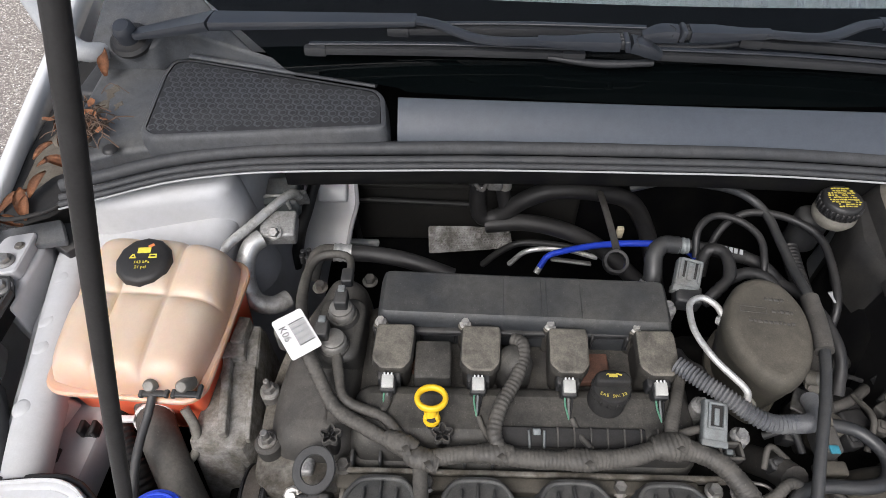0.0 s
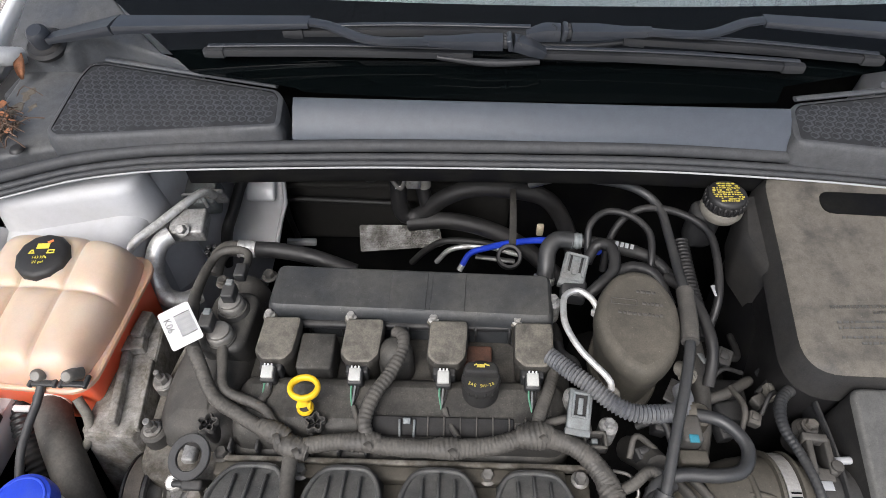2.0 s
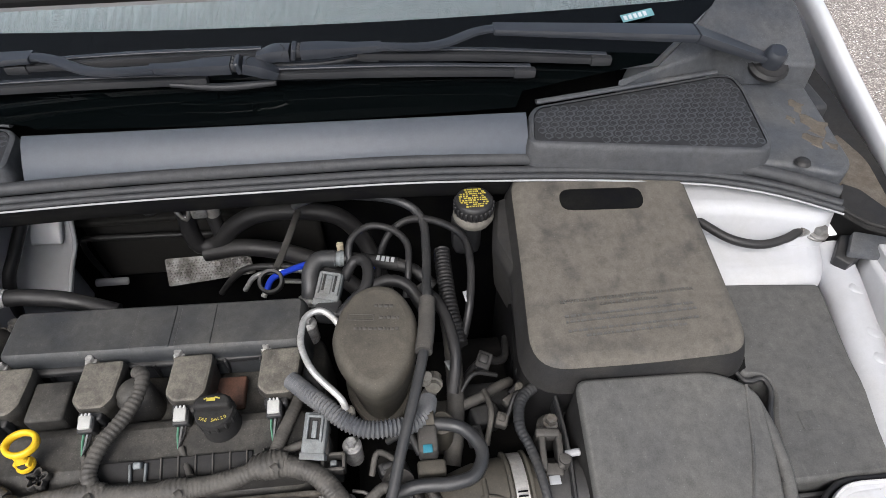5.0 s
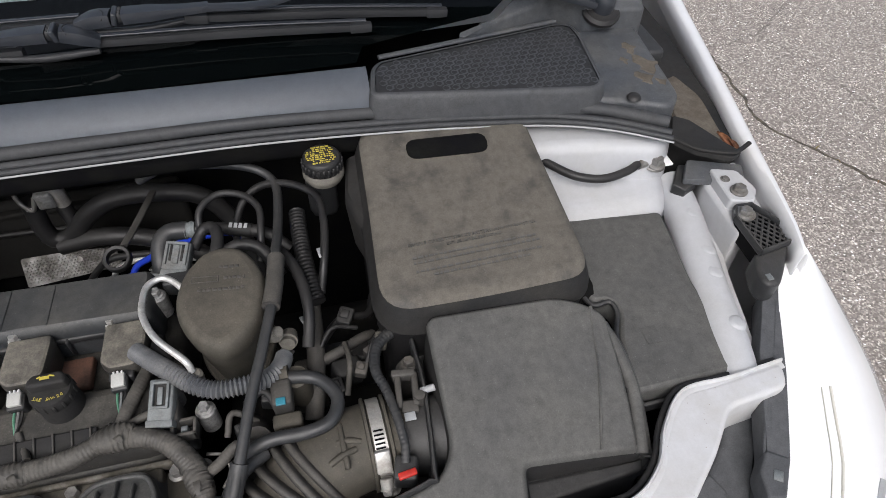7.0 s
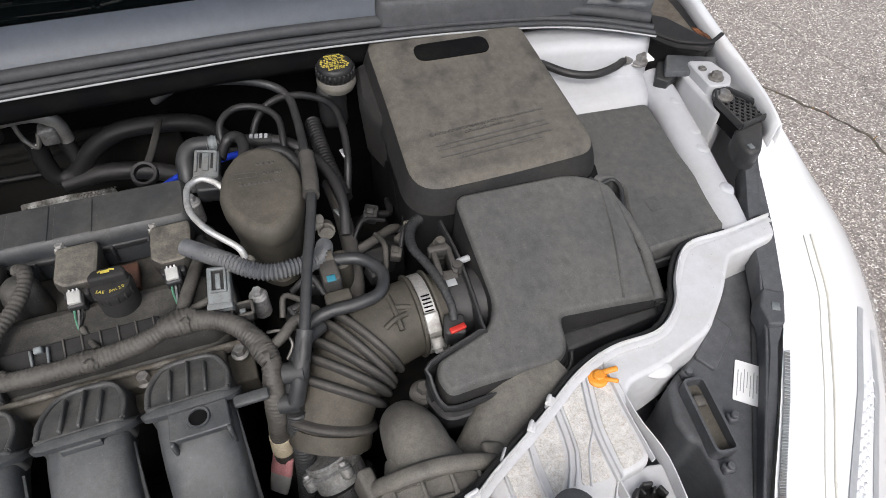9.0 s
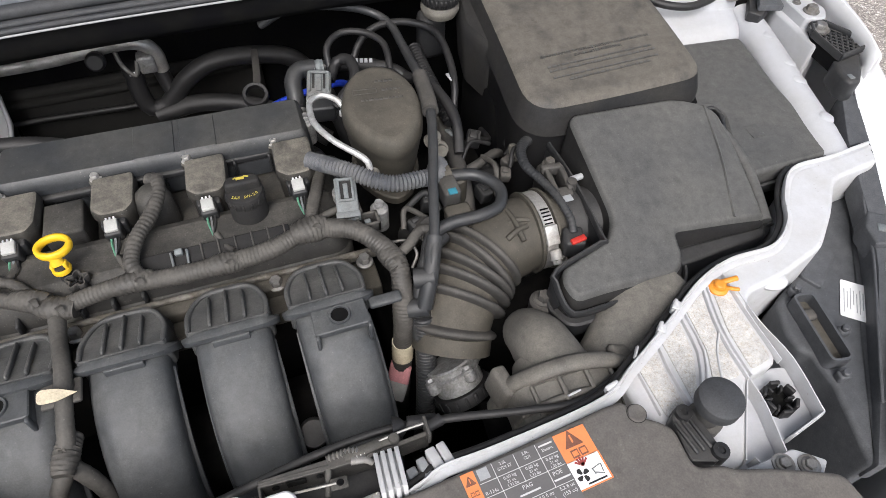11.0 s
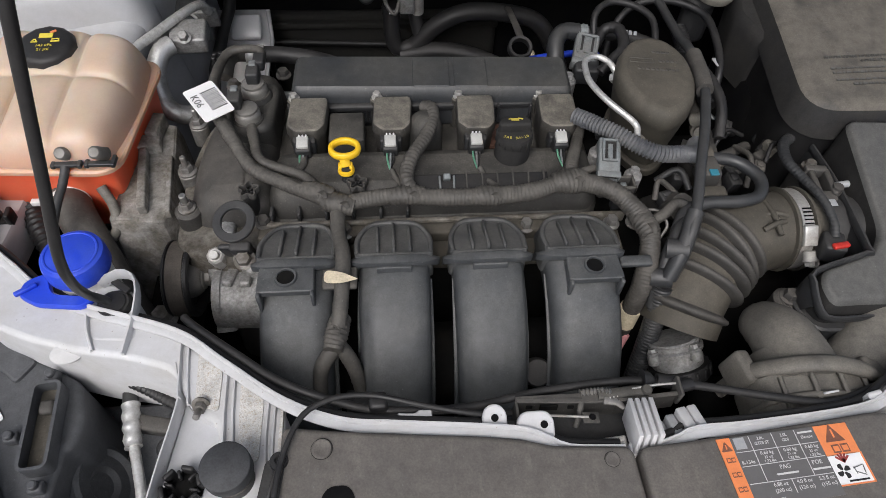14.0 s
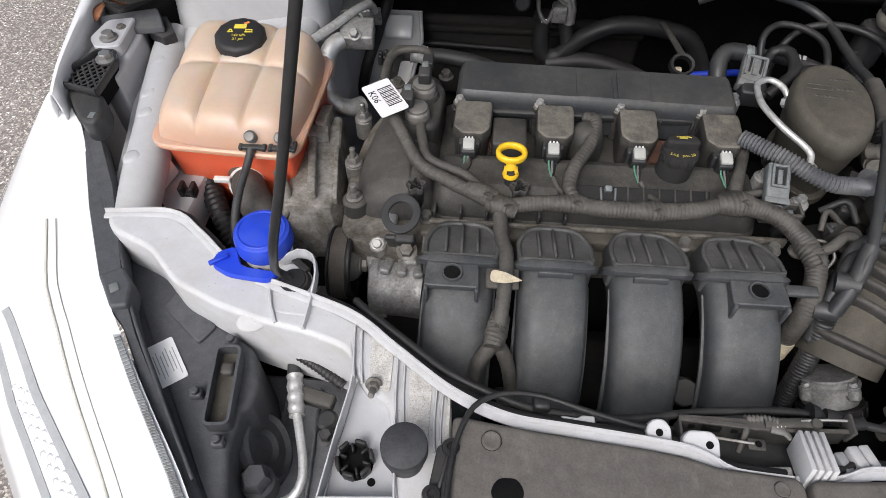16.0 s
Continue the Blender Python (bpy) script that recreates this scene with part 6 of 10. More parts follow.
part("end_fitting", merge(sweep([(0.3475, 0.296, 0.902), (0.3500, 0.312, 0.897)], 0.0072, 0.004, 14), sweep([(0.3480, 0.300, 0.9015), (0.3485, 0.304, 0.900)], 0.0092, 0.002, 14)), M_RESIN, corr)

hl = thing("long_vapour_hose", "long grey rubber hose crossing the bay to the front", "hose", (0.31, 0.3, 0.9))
part("hose", sweep([(0.205, 0.535, 0.930), (0.238, 0.526, 0.950), (0.273, 0.525, 0.949), (0.316, 0.528, 0.937), (0.342, 0.520, 0.928), (0.3535, 0.498, 0.925), (0.3540, 0.460, 0.927), (0.3510, 0.408, 0.935), (0.3492, 0.387, 0.941), (0.3480, 0.355, 0.944), (0.3410, 0.312, 0.946), (0.3290, 0.268, 0.940), (0.3155, 0.227, 0.930), (0.2970, 0.168, 0.908), (0.2800, 0.142, 0.872)], 0.0050, 0.006, 12), M_HOSE, hl)
part("sleeve", sweep([(0.3488, 0.372, 0.9432), (0.3450, 0.336, 0.9452), (0.3405, 0.310, 0.946)], 0.0084, 0.006, 14), M_DUSTY, hl)
part("sleeve", sweep([(0.3020, 0.182, 0.914), (0.2890, 0.155, 0.892), (0.2785, 0.140, 0.868)], 0.0076, 0.006, 14), M_HOSE, hl)
part("twin_hose", sweep([(0.318, 0.200, 0.885), (0.300, 0.186, 0.890), (0.284, 0.165, 0.882), (0.276, 0.148, 0.862), (0.270, 0.130, 0.835)], 0.0066, 0.006, 12), M_HOSE, hl)
for q_ in ((0.2860, 0.156, 0.884), (0.2755, 0.143, 0.858)):
    part("hose_clip", sweep([(q_[0] - 0.010, q_[1] + 0.004, q_[2] + 0.004), (q_[0] + 0.008, q_[1] - 0.002, q_[2] + 0.008)], 0.0095, 0.004, 14), M_HOSE, hl, "black double hose clip")
part("lower_hose", sweep([(0.2775, 0.140, 0.855), (0.2750, 0.126, 0.828), (0.2700, 0.108, 0.785), (0.2620, 0.088, 0.735), (0.254, 0.075, 0.68)], 0.0098, 0.004, 14, ribs=0.0036, amp=0.05), M_HOSE, hl)
hj = thing("vapour_loop_hose", "looped black rubber hose on the intake duct", "hose", (0.35, 0.22, 0.89))
part("hose", sweep([(0.335, 0.258, 0.902), (0.352, 0.258, 0.903), (0.372, 0.251, 0.903), (0.386, 0.230, 0.902), (0.378, 0.209, 0.901), (0.356, 0.203, 0.900), (0.325, 0.204, 0.898), (0.304, 0.198, 0.892), (0.292, 0.178, 0.88)], 0.0062, 0.004, 12), M_HOSE, hj)
part("clip_body", box(0.338, 0.243, 0.899, 0.018, 0.026, 0.022, 0.003), M_DUSTY, hj)
part("clip_ring", sweep([(0.335, 0.262, 0.902), (0.346, 0.262, 0.903)], 0.0092, 0.003, 16), M_BROWN, hj)
part("clip_skirt", box(0.340, 0.222, 0.888, 0.026, 0.014, 0.016, 0.003), M_BROWN, hj)
part("clip_window", box(0.3375, 0.232, 0.9105, 0.0085, 0.0075, 0.002, 0.0005), M_CYAN, hj, "teal release clip")
part("stub", cyl(0.352, 0.262, 0.86, 0.012, 0.04, 0.002), M_BROWN, hj)

# ---- air intake ----
duct = thing("intake_duct", "black corrugated rubber intake duct with a steel clamp", "intake duct", (0.36, 0.17, 0.80))
part("plain_end", sweep([(0.442, 0.196, 0.862), (0.415, 0.198, 0.861), (0.385, 0.195, 0.859), (0.355, 0.186, 0.855)], 0.0385, 0.008, 28, taper=(0.92, 1.0, 1.02, 1.0)), M_BROWN, duct)
BELLOWS = [(0.357, 0.187, 0.855), (0.338, 0.175, 0.849), (0.320, 0.156, 0.840), (0.307, 0.137, 0.829), (0.302, 0.128, 0.821)]
part("bellows", sweep(BELLOWS, 0.0385, 0.004, 32, taper=(1.0, 1.0, 0.99, 0.97, 0.94)), M_BROWN, duct)
line_ = spline(BELLOWS, 0.002)
for f_, R_ in ((0.00, 0.0440), (0.15, 0.0465), (0.30, 0.0475), (0.45, 0.0475), (0.60, 0.0465), (0.92, 0.0425)):
    k = int(f_ * (len(line_) - 1))
    d_ = (line_[min(k + 1, len(line_) - 1)] - line_[max(0, k - 1)]).normalized()
    part("bellows_rib", lathe([(0.036, -0.0052), (R_ - 0.0030, -0.0036), (R_, -0.0024), (R_ + 0.0010, -0.0008), (R_ + 0.0010, 0.0008), (R_, 0.0024), (R_ - 0.0030, 0.0036), (0.036, 0.0052)], 40, Matrix.Translation(line_[k]) @ d_.to_track_quat("Z", "Y").to_matrix().to_4x4()), M_DUSTY, duct)
part("end_cuff", sweep([(0.304, 0.130, 0.824), (0.2985, 0.119, 0.8135)], 0.0385, 0.004, 28), M_BROWN, duct)
cl = part("hose_clamp", lathe([(0.0395, -0.0058), (0.0408, -0.0058), (0.0408, 0.0058), (0.0395, 0.0058)], 44, pose(0.416, 0.198, 0.861, 0, 90, 2)), M_ZINC, duct, "bright steel hose clamp")
part("worm_housing", box(0.416, 0.1660, 0.8905, 0.0135, 0.020, 0.006, 0.0015, rot=(44, 0, 0)), M_ZINC, cl)
for k in range(7):
    a = radians(48 + 5 * k)
    part("clamp_slot", box(0.416, 0.198 - 0.0432 * math.cos(a), 0.861 + 0.0432 * math.sin(a), 0.0085, 0.0012, 0.0010, 0, 1, (math.degrees(a) - 90, 0, 0)), M_BAY, cl)
part("clamp_screw", merge(cyl(0.416, 0.1560, 0.8800, 0.0058, 0.010, 0.001, 16, (125, 0, 0)), bolt_bm(0.416, 0.1490, 0.8745, 0.0048, 0.006, (125, 0, 0))), M_ZINC, cl)
for dx in (-0.0092, 0.0092):
    part("cuff_bead", lathe([(0.0385, -0.0022), (0.0425, -0.0014), (0.0428, 0.0), (0.0425, 0.0014), (0.0385, 0.0022)], 40, pose(0.416 + dx, 0.198, 0.861, 0, 90, 2)), M_BROWN, duct)
for x0, y0, x1, y1 in ((0.372, 0.172, 0.395, 0.180), (0.378, 0.190, 0.400, 0.186), (0.386, 0.165, 0.384, 0.205)):
    part("moulded_rib", sweep([(x0, y0, 0.894), ((x0 + x1) / 2, (y0 + y1) / 2, 0.8985), (x1, y1, 0.896)], 0.0028, 0.004, 8), M_BROWN, duct)
maf = thing("air_flow_meter", "black air flow meter housing with a red locked plug", "air flow meter", (0.455, 0.20, 0.82))
part("housing", sweep([(0.495, 0.19, 0.862), (0.462, 0.194, 0.862), (0.436, 0.196, 0.862)], 0.0362, 0.006, 28, taper=(1.05, 1, 0.96)), M_BLACK, maf)
part("sensor", box(0.4335, 0.155, 0.886, 0.020, 0.022, 0.022, 0.003, rot=(0, 0, -15)), M_BLACK, maf)
part("plug_lock", box(0.4335, 0.1475, 0.8985, 0.016, 0.006, 0.004, 0.0012, rot=(0, 0, 8)), M_RED, maf, "red plug lock")
part("sensor_boss", merge(box(0.4405, 0.223, 0.893, 0.006, 0.034, 0.022, 0.002, rot=(0, 0, -6)), box(0.4560, 0.223, 0.893, 0.006, 0.034, 0.022, 0.002, rot=(0, 0, -6)), box(0.448, 0.240, 0.899, 0.022, 0.008, 0.012, 0.002, rot=(0, 0, -6)), box(0.448, 0.207, 0.895, 0.016, 0.012, 0.012, 0.002, rot=(0, 0, -6))), M_DUSTY, maf)
part("vent_stub", cyl(0.460, 0.2200, 0.899, 0.0034, 0.014, 0.0008, 12, (0, 80, 0)), M_GUIDE, maf, "pale vent stub")
part("sensor_tag", box(0.446, 0.197, 0.9005, 0.010, 0.008, 0.001, 0.0003), M_GUIDE, maf)
part("valve", lathe([(0, 0.012), (0.005, 0.011), (0.006, 0.004), (0.006, 0), (0, 0)], 14, pose(0.458, 0.213, 0.895)), M_DUSTY, maf)
part("screw", bolt_bm(0.420, 0.150, 0.870, 0.0055, 0.008), M_STEEL, maf)
part("lead", sweep([(0.470, 0.296, 0.890), (0.448, 0.292, 0.896), (0.430, 0.276, 0.900), (0.424, 0.250, 0.902), (0.430, 0.226, 0.903), (0.434, 0.198, 0.906), (0.436, 0.172, 0.902), (0.434, 0.158, 0.896)], 0.0050, 0.003, 10, ribs=0.004, amp=0.05, taper=(1.25, 1.2, 1.1, 0.95, 0.85, 0.8, 0.8)), M_HOSE, maf)

filt = thing("air_filter_box", "charcoal plastic air filter box with a flat lid", "air filter box", (0.53, 0.19, 0.70))


def wedge(bm, low=0.872, high=0.886):
    """Tilts the top of the lid up to the rear while its foot stays level."""
    for v in bm.verts:
        k = min(1.0, max(0.0, (v.co.z - low) / (high - low)))
        v.co.z += k * (0.28 * (v.co.y - 0.13) - 0.10 * (v.co.x - 0.53))
    return bm


LID = [(0.476, 0.274), (0.607, 0.278), (0.634, 0.269), (0.654, 0.254), (0.650, 0.19), (0.640, 0.128), (0.597, 0.131), (0.533, 0.134), (0.528, 0.104), (0.512, 0.092), (0.448, 0.093), (0.404, 0.090), (0.399, 0.108), (0.404, 0.121), (0.460, 0.139), (0.474, 0.160)]
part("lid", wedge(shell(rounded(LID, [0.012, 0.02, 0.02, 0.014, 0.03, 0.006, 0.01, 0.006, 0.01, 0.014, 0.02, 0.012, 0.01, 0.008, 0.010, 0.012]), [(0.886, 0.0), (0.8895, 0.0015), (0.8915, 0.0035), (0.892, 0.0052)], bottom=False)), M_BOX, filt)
# same plastic as the lid, with the flank's shade put into a near-black
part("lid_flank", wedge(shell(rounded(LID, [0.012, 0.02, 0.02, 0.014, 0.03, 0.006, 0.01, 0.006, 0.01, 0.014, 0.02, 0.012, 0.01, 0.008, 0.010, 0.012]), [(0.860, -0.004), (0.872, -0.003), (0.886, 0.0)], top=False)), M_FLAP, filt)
RIM = [(0.466, 0.284), (0.634, 0.288), (0.668, 0.262), (0.668, 0.19), (0.652, 0.118), (0.540, 0.112), (0.524, 0.086), (0.500, 0.078), (0.398, 0.080), (0.388, 0.108), (0.394, 0.126), (0.452, 0.142)]
part("rim", shell(rounded(RIM, 0.012), [(0.846, 0), (0.862, 0), (0.864, 0.002)]), M_BLACK, filt)
part("lower_box", shell(rounded(RIM, 0.012), [(0.66, 0.03), (0.846, 0.006)]), M_BLACK, filt)
part("side_bulge", sweep([(0.654, 0.262, 0.890), (0.662, 0.235, 0.888), (0.663, 0.19, 0.880), (0.650, 0.125, 0.866)], 0.0045, 0.008, 10), M_BOX, filt)
part("side_bulge", sweep([(0.650, 0.250, 0.900), (0.656, 0.215, 0.893), (0.656, 0.18, 0.884), (0.643, 0.127, 0.872)], 0.007, 0.008, 10), M_BOX, filt)
part("step_block", shell(rounded([(0.530, 0.108), (0.640, 0.116), (0.646, 0.127), (0.530, 0.130)], 0.004), dome(0.82, 0.866, 0.004)), M_BLACK, filt)
part("lid_crease", sweep([(0.640, 0.262, 0.9180), (0.626, 0.20, 0.9020), (0.604, 0.134, 0.8858)], 0.0016, 0.01, 6), M_BOX, filt)
part("inlet_frame", sweep([(0.464, 0.278, 0.895), (0.464, 0.22, 0.897), (0.455, 0.142, 0.900), (0.450, 0.136, 0.900), (0.398, 0.121, 0.898), (0.3935, 0.112, 0.894), (0.396, 0.090, 0.882), (0.408, 0.084, 0.876), (0.45, 0.086, 0.872), (0.508, 0.084, 0.868), (0.526, 0.092, 0.868), (0.533, 0.104, 0.868)], 0.0026, 0.006, 8, flat=1.8), M_BLACK, filt)
part("inlet_wall", sweep([(0.465, 0.280, 0.878), (0.458, 0.15, 0.880), (0.450, 0.138, 0.880), (0.398, 0.122, 0.878), (0.395, 0.10, 0.870)], 0.003, 0.006, 6, flat=4.5), M_BLACK, filt)
for x, y, z in ((0.390, 0.118, 0.856), (0.457, 0.258, 0.876)):
    part("clip_foot", merge(cyl(x, y, z - 0.03, 0.013, 0.034, 0.003), bolt_bm(x, y, z + 0.003, 0.0065, 0.010)), M_DUSTY, filt)
part("clip_bolt", bolt_bm(0.457, 0.258, 0.886, 0.0058, 0.008), M_STEEL, filt)

scoop = thing("intake_snorkel", "dusty black intake snorkel with a domed end", "intake snorkel", (0.40, 0.06, 0.76))
part("neck", sweep([(0.508, 0.098, 0.858), (0.482, 0.088, 0.860), (0.456, 0.072, 0.856), (0.430, 0.052, 0.848), (0.405, 0.030, 0.835)], 0.030, 0.006, 20, flat=0.68, taper=(1.2, 1.15, 1.0, 0.95, 1.0), square=3), M_SNORK, scoop)
part("dome_end", sweep([(0.364, 0.108, 0.822), (0.364, 0.101, 0.842), (0.366, 0.084, 0.856), (0.369, 0.058, 0.862), (0.371, 0.030, 0.862)], 0.0285, 0.004, 26, flat=1.0, taper=(0.35, 0.78, 0.97, 1.0, 1.06)), M_SNORK, scoop)
part("collar", sweep([(0.312, 0.046, 0.825), (0.320, 0.044, 0.862), (0.342, 0.038, 0.886), (0.372, 0.035, 0.893), (0.402, 0.032, 0.886), (0.424, 0.030, 0.870), (0.438, 0.032, 0.842)], 0.0075, 0.006, 10, flat=0.7), M_SNORK, scoop)
part("lower_duct", sweep([(0.368, 0.036, 0.848), (0.368, 0.015, 0.846), (0.366, -0.010, 0.838)], 0.050, 0.006, 24, flat=0.75, square=3), M_SNORK, scoop)
part("shoulder", sweep([(0.368, 0.066, 0.852), (0.368, 0.050, 0.850), (0.368, 0.034, 0.848)], 0.040, 0.004, 26, flat=0.92, taper=(0.78, 0.92, 1.16), square=2.4), M_SNORK, scoop)
part("hinge_lug", box(0.318, 0.048, 0.856, 0.014, 0.030, 0.030, 0.004, 2, (0, 12, 8)), M_SNORK, scoop)
part("hinge_lug", box(0.430, 0.040, 0.866, 0.030, 0.016, 0.008, 0.003, 2, (0, 25, -8)), M_SNORK, scoop)
part("duct_band", sweep([(0.318, 0.014, 0.852), (0.330, 0.013, 0.878), (0.368, 0.012, 0.886), (0.408, 0.011, 0.876), (0.420, 0.011, 0.85)], 0.003, 0.006, 8), M_SNORK, scoop)
for x in (0.335, 0.358, 0.382, 0.405):
    part("duct_rib", sweep([(x, 0.030, 0.889 - 6 * (x - 0.37) ** 2), (x, 0.010, 0.887 - 6 * (x - 0.37) ** 2), (x, -0.006, 0.882 - 6 * (x - 0.37) ** 2)], 0.0022, 0.006, 6), M_SNORK, scoop)
tb = thing("throttle_body", "bare cast aluminium throttle body with a black clamp ring", "throttle body", (0.295, 0.09, 0.74))
TAX = pose(0.2960, 0.104, 0.800) @ Matrix.Rotation(radians(-44), 4, "X") @ Matrix.Rotation(radians(-14), 4, "Y") @ Matrix.Scale(0.86, 4)
part("casting", lathe([(0, -0.020), (0.0285, -0.020), (0.0290, -0.012), (0.0272, -0.006), (0.0275, 0.006), (0.0290, 0.010), (0.0270, 0.012), (0, 0.012)], 32, TAX), M_ALU, tb)
part("casting_rim", lathe([(0.026, -0.004), (0.0310, -0.003), (0.0315, 0.001), (0.028, 0.003)], 36, TAX), M_ALU, tb)
for a_ in (20, 110, 200, 290):
    part("casting_lug", moved(merge(cyl(0, 0, -0.010, 0.0070, 0.014, 0.002, 14), bolt_bm(0, 0, 0.004, 0.0045, 0.006)), TAX @ pose(0.0315 * math.cos(radians(a_)), 0.0315 * math.sin(radians(a_)), 0)), M_ALU, tb)
part("ring", lathe([(0.024, -0.036), (0.0335, -0.036), (0.0345, -0.033), (0.0345, -0.024), (0.0330, -0.021), (0.024, -0.021)], 40, TAX), M_RUBBER, tb)
for k in range(18):
    part("ring_rib", moved(box(0.0348, 0, -0.0285, 0.002, 0.004, 0.012, 0.0006, 1), TAX @ Matrix.Rotation(2 * math.pi * k / 18, 4, "Z")), M_RUBBER, tb)
part("motor", sweep([(0.335, 0.080, 0.770), (0.338, 0.045, 0.745)], 0.022, 0.006, 18), M_DARK, tb)

# ---- battery side ----
bat = thing("battery_cover", "dusty dark plastic battery cover with moulded warning text", "battery cover", (0.56, 0.39, 0.75))
BC = [(0.440, 0.284), (0.54, 0.282), (0.645, 0.285), (0.645, 0.34), (0.642, 0.46), (0.641, 0.515), (0.454, 0.515), (0.448, 0.40)]
BR = [0.034, 0.05, 0.034, 0.04, 0.03, 0.03, 0.03, 0.03]
BSLOPE = dict(slope=(0, 0.15), about=(0.5, 0.33))
part("cover", shell(rounded(BC, BR, 7), [(0.9475, -0.0014), (0.9500, 0.0008), (0.9518, 0.0045), (0.9530, 0.011)], bottom=False, **BSLOPE), M_BATT, bat, "dusty lid with moulded warning text")
# less dusty sides; their shade is also put into near-black flank, skirt and ear
part("cover_flank", shell(rounded(BC, BR, 7), [(0.918, -0.010), (0.926, -0.009), (0.944, -0.003), (0.9475, -0.0014)], top=False, **BSLOPE), M_FLAP, bat, "clean flank with shade put into its dark colour")
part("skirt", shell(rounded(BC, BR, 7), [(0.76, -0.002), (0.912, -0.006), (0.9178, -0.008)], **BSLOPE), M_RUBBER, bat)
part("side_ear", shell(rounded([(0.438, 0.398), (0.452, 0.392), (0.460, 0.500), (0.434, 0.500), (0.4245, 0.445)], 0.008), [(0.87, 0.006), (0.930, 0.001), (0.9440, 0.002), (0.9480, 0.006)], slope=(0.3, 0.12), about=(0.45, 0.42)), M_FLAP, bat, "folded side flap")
part("grip_slot", moved(shell(rounded([(-0.045, -0.014), (0.045, -0.014), (0.045, 0.014), (-0.045, 0.014)], 0.013), [(0, 0), (0.0015, 0.0)]), pose(0.545, 0.466, 0.9728, 8.5, 0, -3)), M_BAY, bat)
BT = pose(0.5435, 0.330, 0.9535, 8.5, 0, 2)
text("lettering", "REMOVE COVER TO SERVICE BATTERY. ALWAYS REINSTALL", 0.0050, BT @ pose(0, 0.0185, 0), M_BOX, bat, 0.0005)
text("lettering", "COVER AFTER SERVICING.", 0.0050, BT @ pose(0, 0.0125, 0), M_BOX, bat, 0.0005)
rnd = random.Random(5)
for y, a in ((0.003, -0.066), (-0.003, -0.066), (-0.0125, -0.066), (-0.0185, -0.050)):
    x = a
    while x < -a * 0.95:
        w = rnd.uniform(0.0018, 0.0052)
        part("moulded_bar", moved(box(x + w / 2, y, 0.0002, w, rnd.uniform(0.0018, 0.0026), 0.0007, 0), BT), M_BOX, bat)
        x += w + rnd.uniform(0.0008, 0.0022)
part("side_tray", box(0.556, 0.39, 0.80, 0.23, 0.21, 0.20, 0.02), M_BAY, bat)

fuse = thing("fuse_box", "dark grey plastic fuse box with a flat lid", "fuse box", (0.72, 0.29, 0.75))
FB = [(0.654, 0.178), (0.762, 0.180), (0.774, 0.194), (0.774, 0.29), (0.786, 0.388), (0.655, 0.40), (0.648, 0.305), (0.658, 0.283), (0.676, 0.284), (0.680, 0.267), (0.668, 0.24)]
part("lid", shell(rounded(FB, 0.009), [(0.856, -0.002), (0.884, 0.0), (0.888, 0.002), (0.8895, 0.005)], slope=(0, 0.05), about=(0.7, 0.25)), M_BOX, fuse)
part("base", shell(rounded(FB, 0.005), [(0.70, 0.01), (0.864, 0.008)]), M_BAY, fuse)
part("latch_edge", sweep([(0.646, 0.305, 0.892), (0.656, 0.280, 0.891), (0.674, 0.281, 0.891), (0.677, 0.266, 0.890), (0.665, 0.24, 0.889), (0.651, 0.180, 0.886)], 0.0028, 0.005, 8), M_BLACK, fuse)
part("rib_plate", box(0.712, 0.172, 0.866, 0.104, 0.004, 0.014, 0.001), M_BLACK, fuse)
part("moulded_mark", box(0.700, 0.235, 0.8888, 0.016, 0.020, 0.0008, 0.0002), M_BOX, fuse)

brake = thing("brake_fluid_reservoir", "brake fluid reservoir with a black cap printed yellow", "reservoir", (0.42, 0.47, 0.90))
# grey-white tank set dark, its shade put into resin and body colour
part("tank", lathe([(0, 0.940), (0.024, 0.940), (0.0285, 0.947), (0.0285, 0.951), (0.026, 0.955), (0, 0.955)], 28, pose(0.409, 0.4805, 0.002) @ Matrix.Diagonal((0.80, 0.80, 1, 1))), M_RESIN, brake)
part("tank_body", box(0.404, 0.498, 0.905, 0.034, 0.03, 0.06, 0.010), M_BLACK, brake)
cap = part("cap", lathe([(0, 0.972), (0.0225, 0.972), (0.0252, 0.970), (0.0262, 0.967), (0.0268, 0.957), (0.025, 0.955), (0, 0.955)], 36, pose(0.409, 0.4805, 0.002) @ Matrix.Diagonal((0.80, 0.80, 1, 1))), M_RUBBER, brake)
for k in range(24):
    a = 2 * math.pi * k / 24
    part("grip", box(0.409 + 0.0212 * math.cos(a), 0.4805 + 0.0212 * math.sin(a), 0.9635, 0.003, 0.0035, 0.010, 0.0008, 1, (0, 0, math.degrees(a))), M_RUBBER, cap)
for row in range(9):
    y = 0.0133 - 0.0033 * row
    half = math.sqrt(max(0, 0.0165 ** 2 - y * y))
    x = -half
    while x < half - 0.002:
        w = min(rnd.uniform(0.0012, 0.0042), half - x)
        if rnd.random() < 0.82:
            part("print_bar", box(0.409 + x + w / 2, 0.4805 + y + rnd.uniform(-0.0003, 0.0003), 0.9744, w, rnd.uniform(0.0011, 0.0018), 0.0006, 0, 1, (0, 0, rnd.uniform(-7, 7))), M_DULLY, cap)
        x += w + rnd.uniform(0.0006, 0.0016)

# ---- coolant side ----
tank = thing("coolant_tank", "amber-stained translucent coolant tank with red coolant", "coolant tank", (-0.312, 0.35, 0.79))
SEAM = [(-0.391, 0.279), (-0.238, 0.270), (-0.226, 0.435), (-0.386, 0.450)]
b = bmesh.new()
N = 90


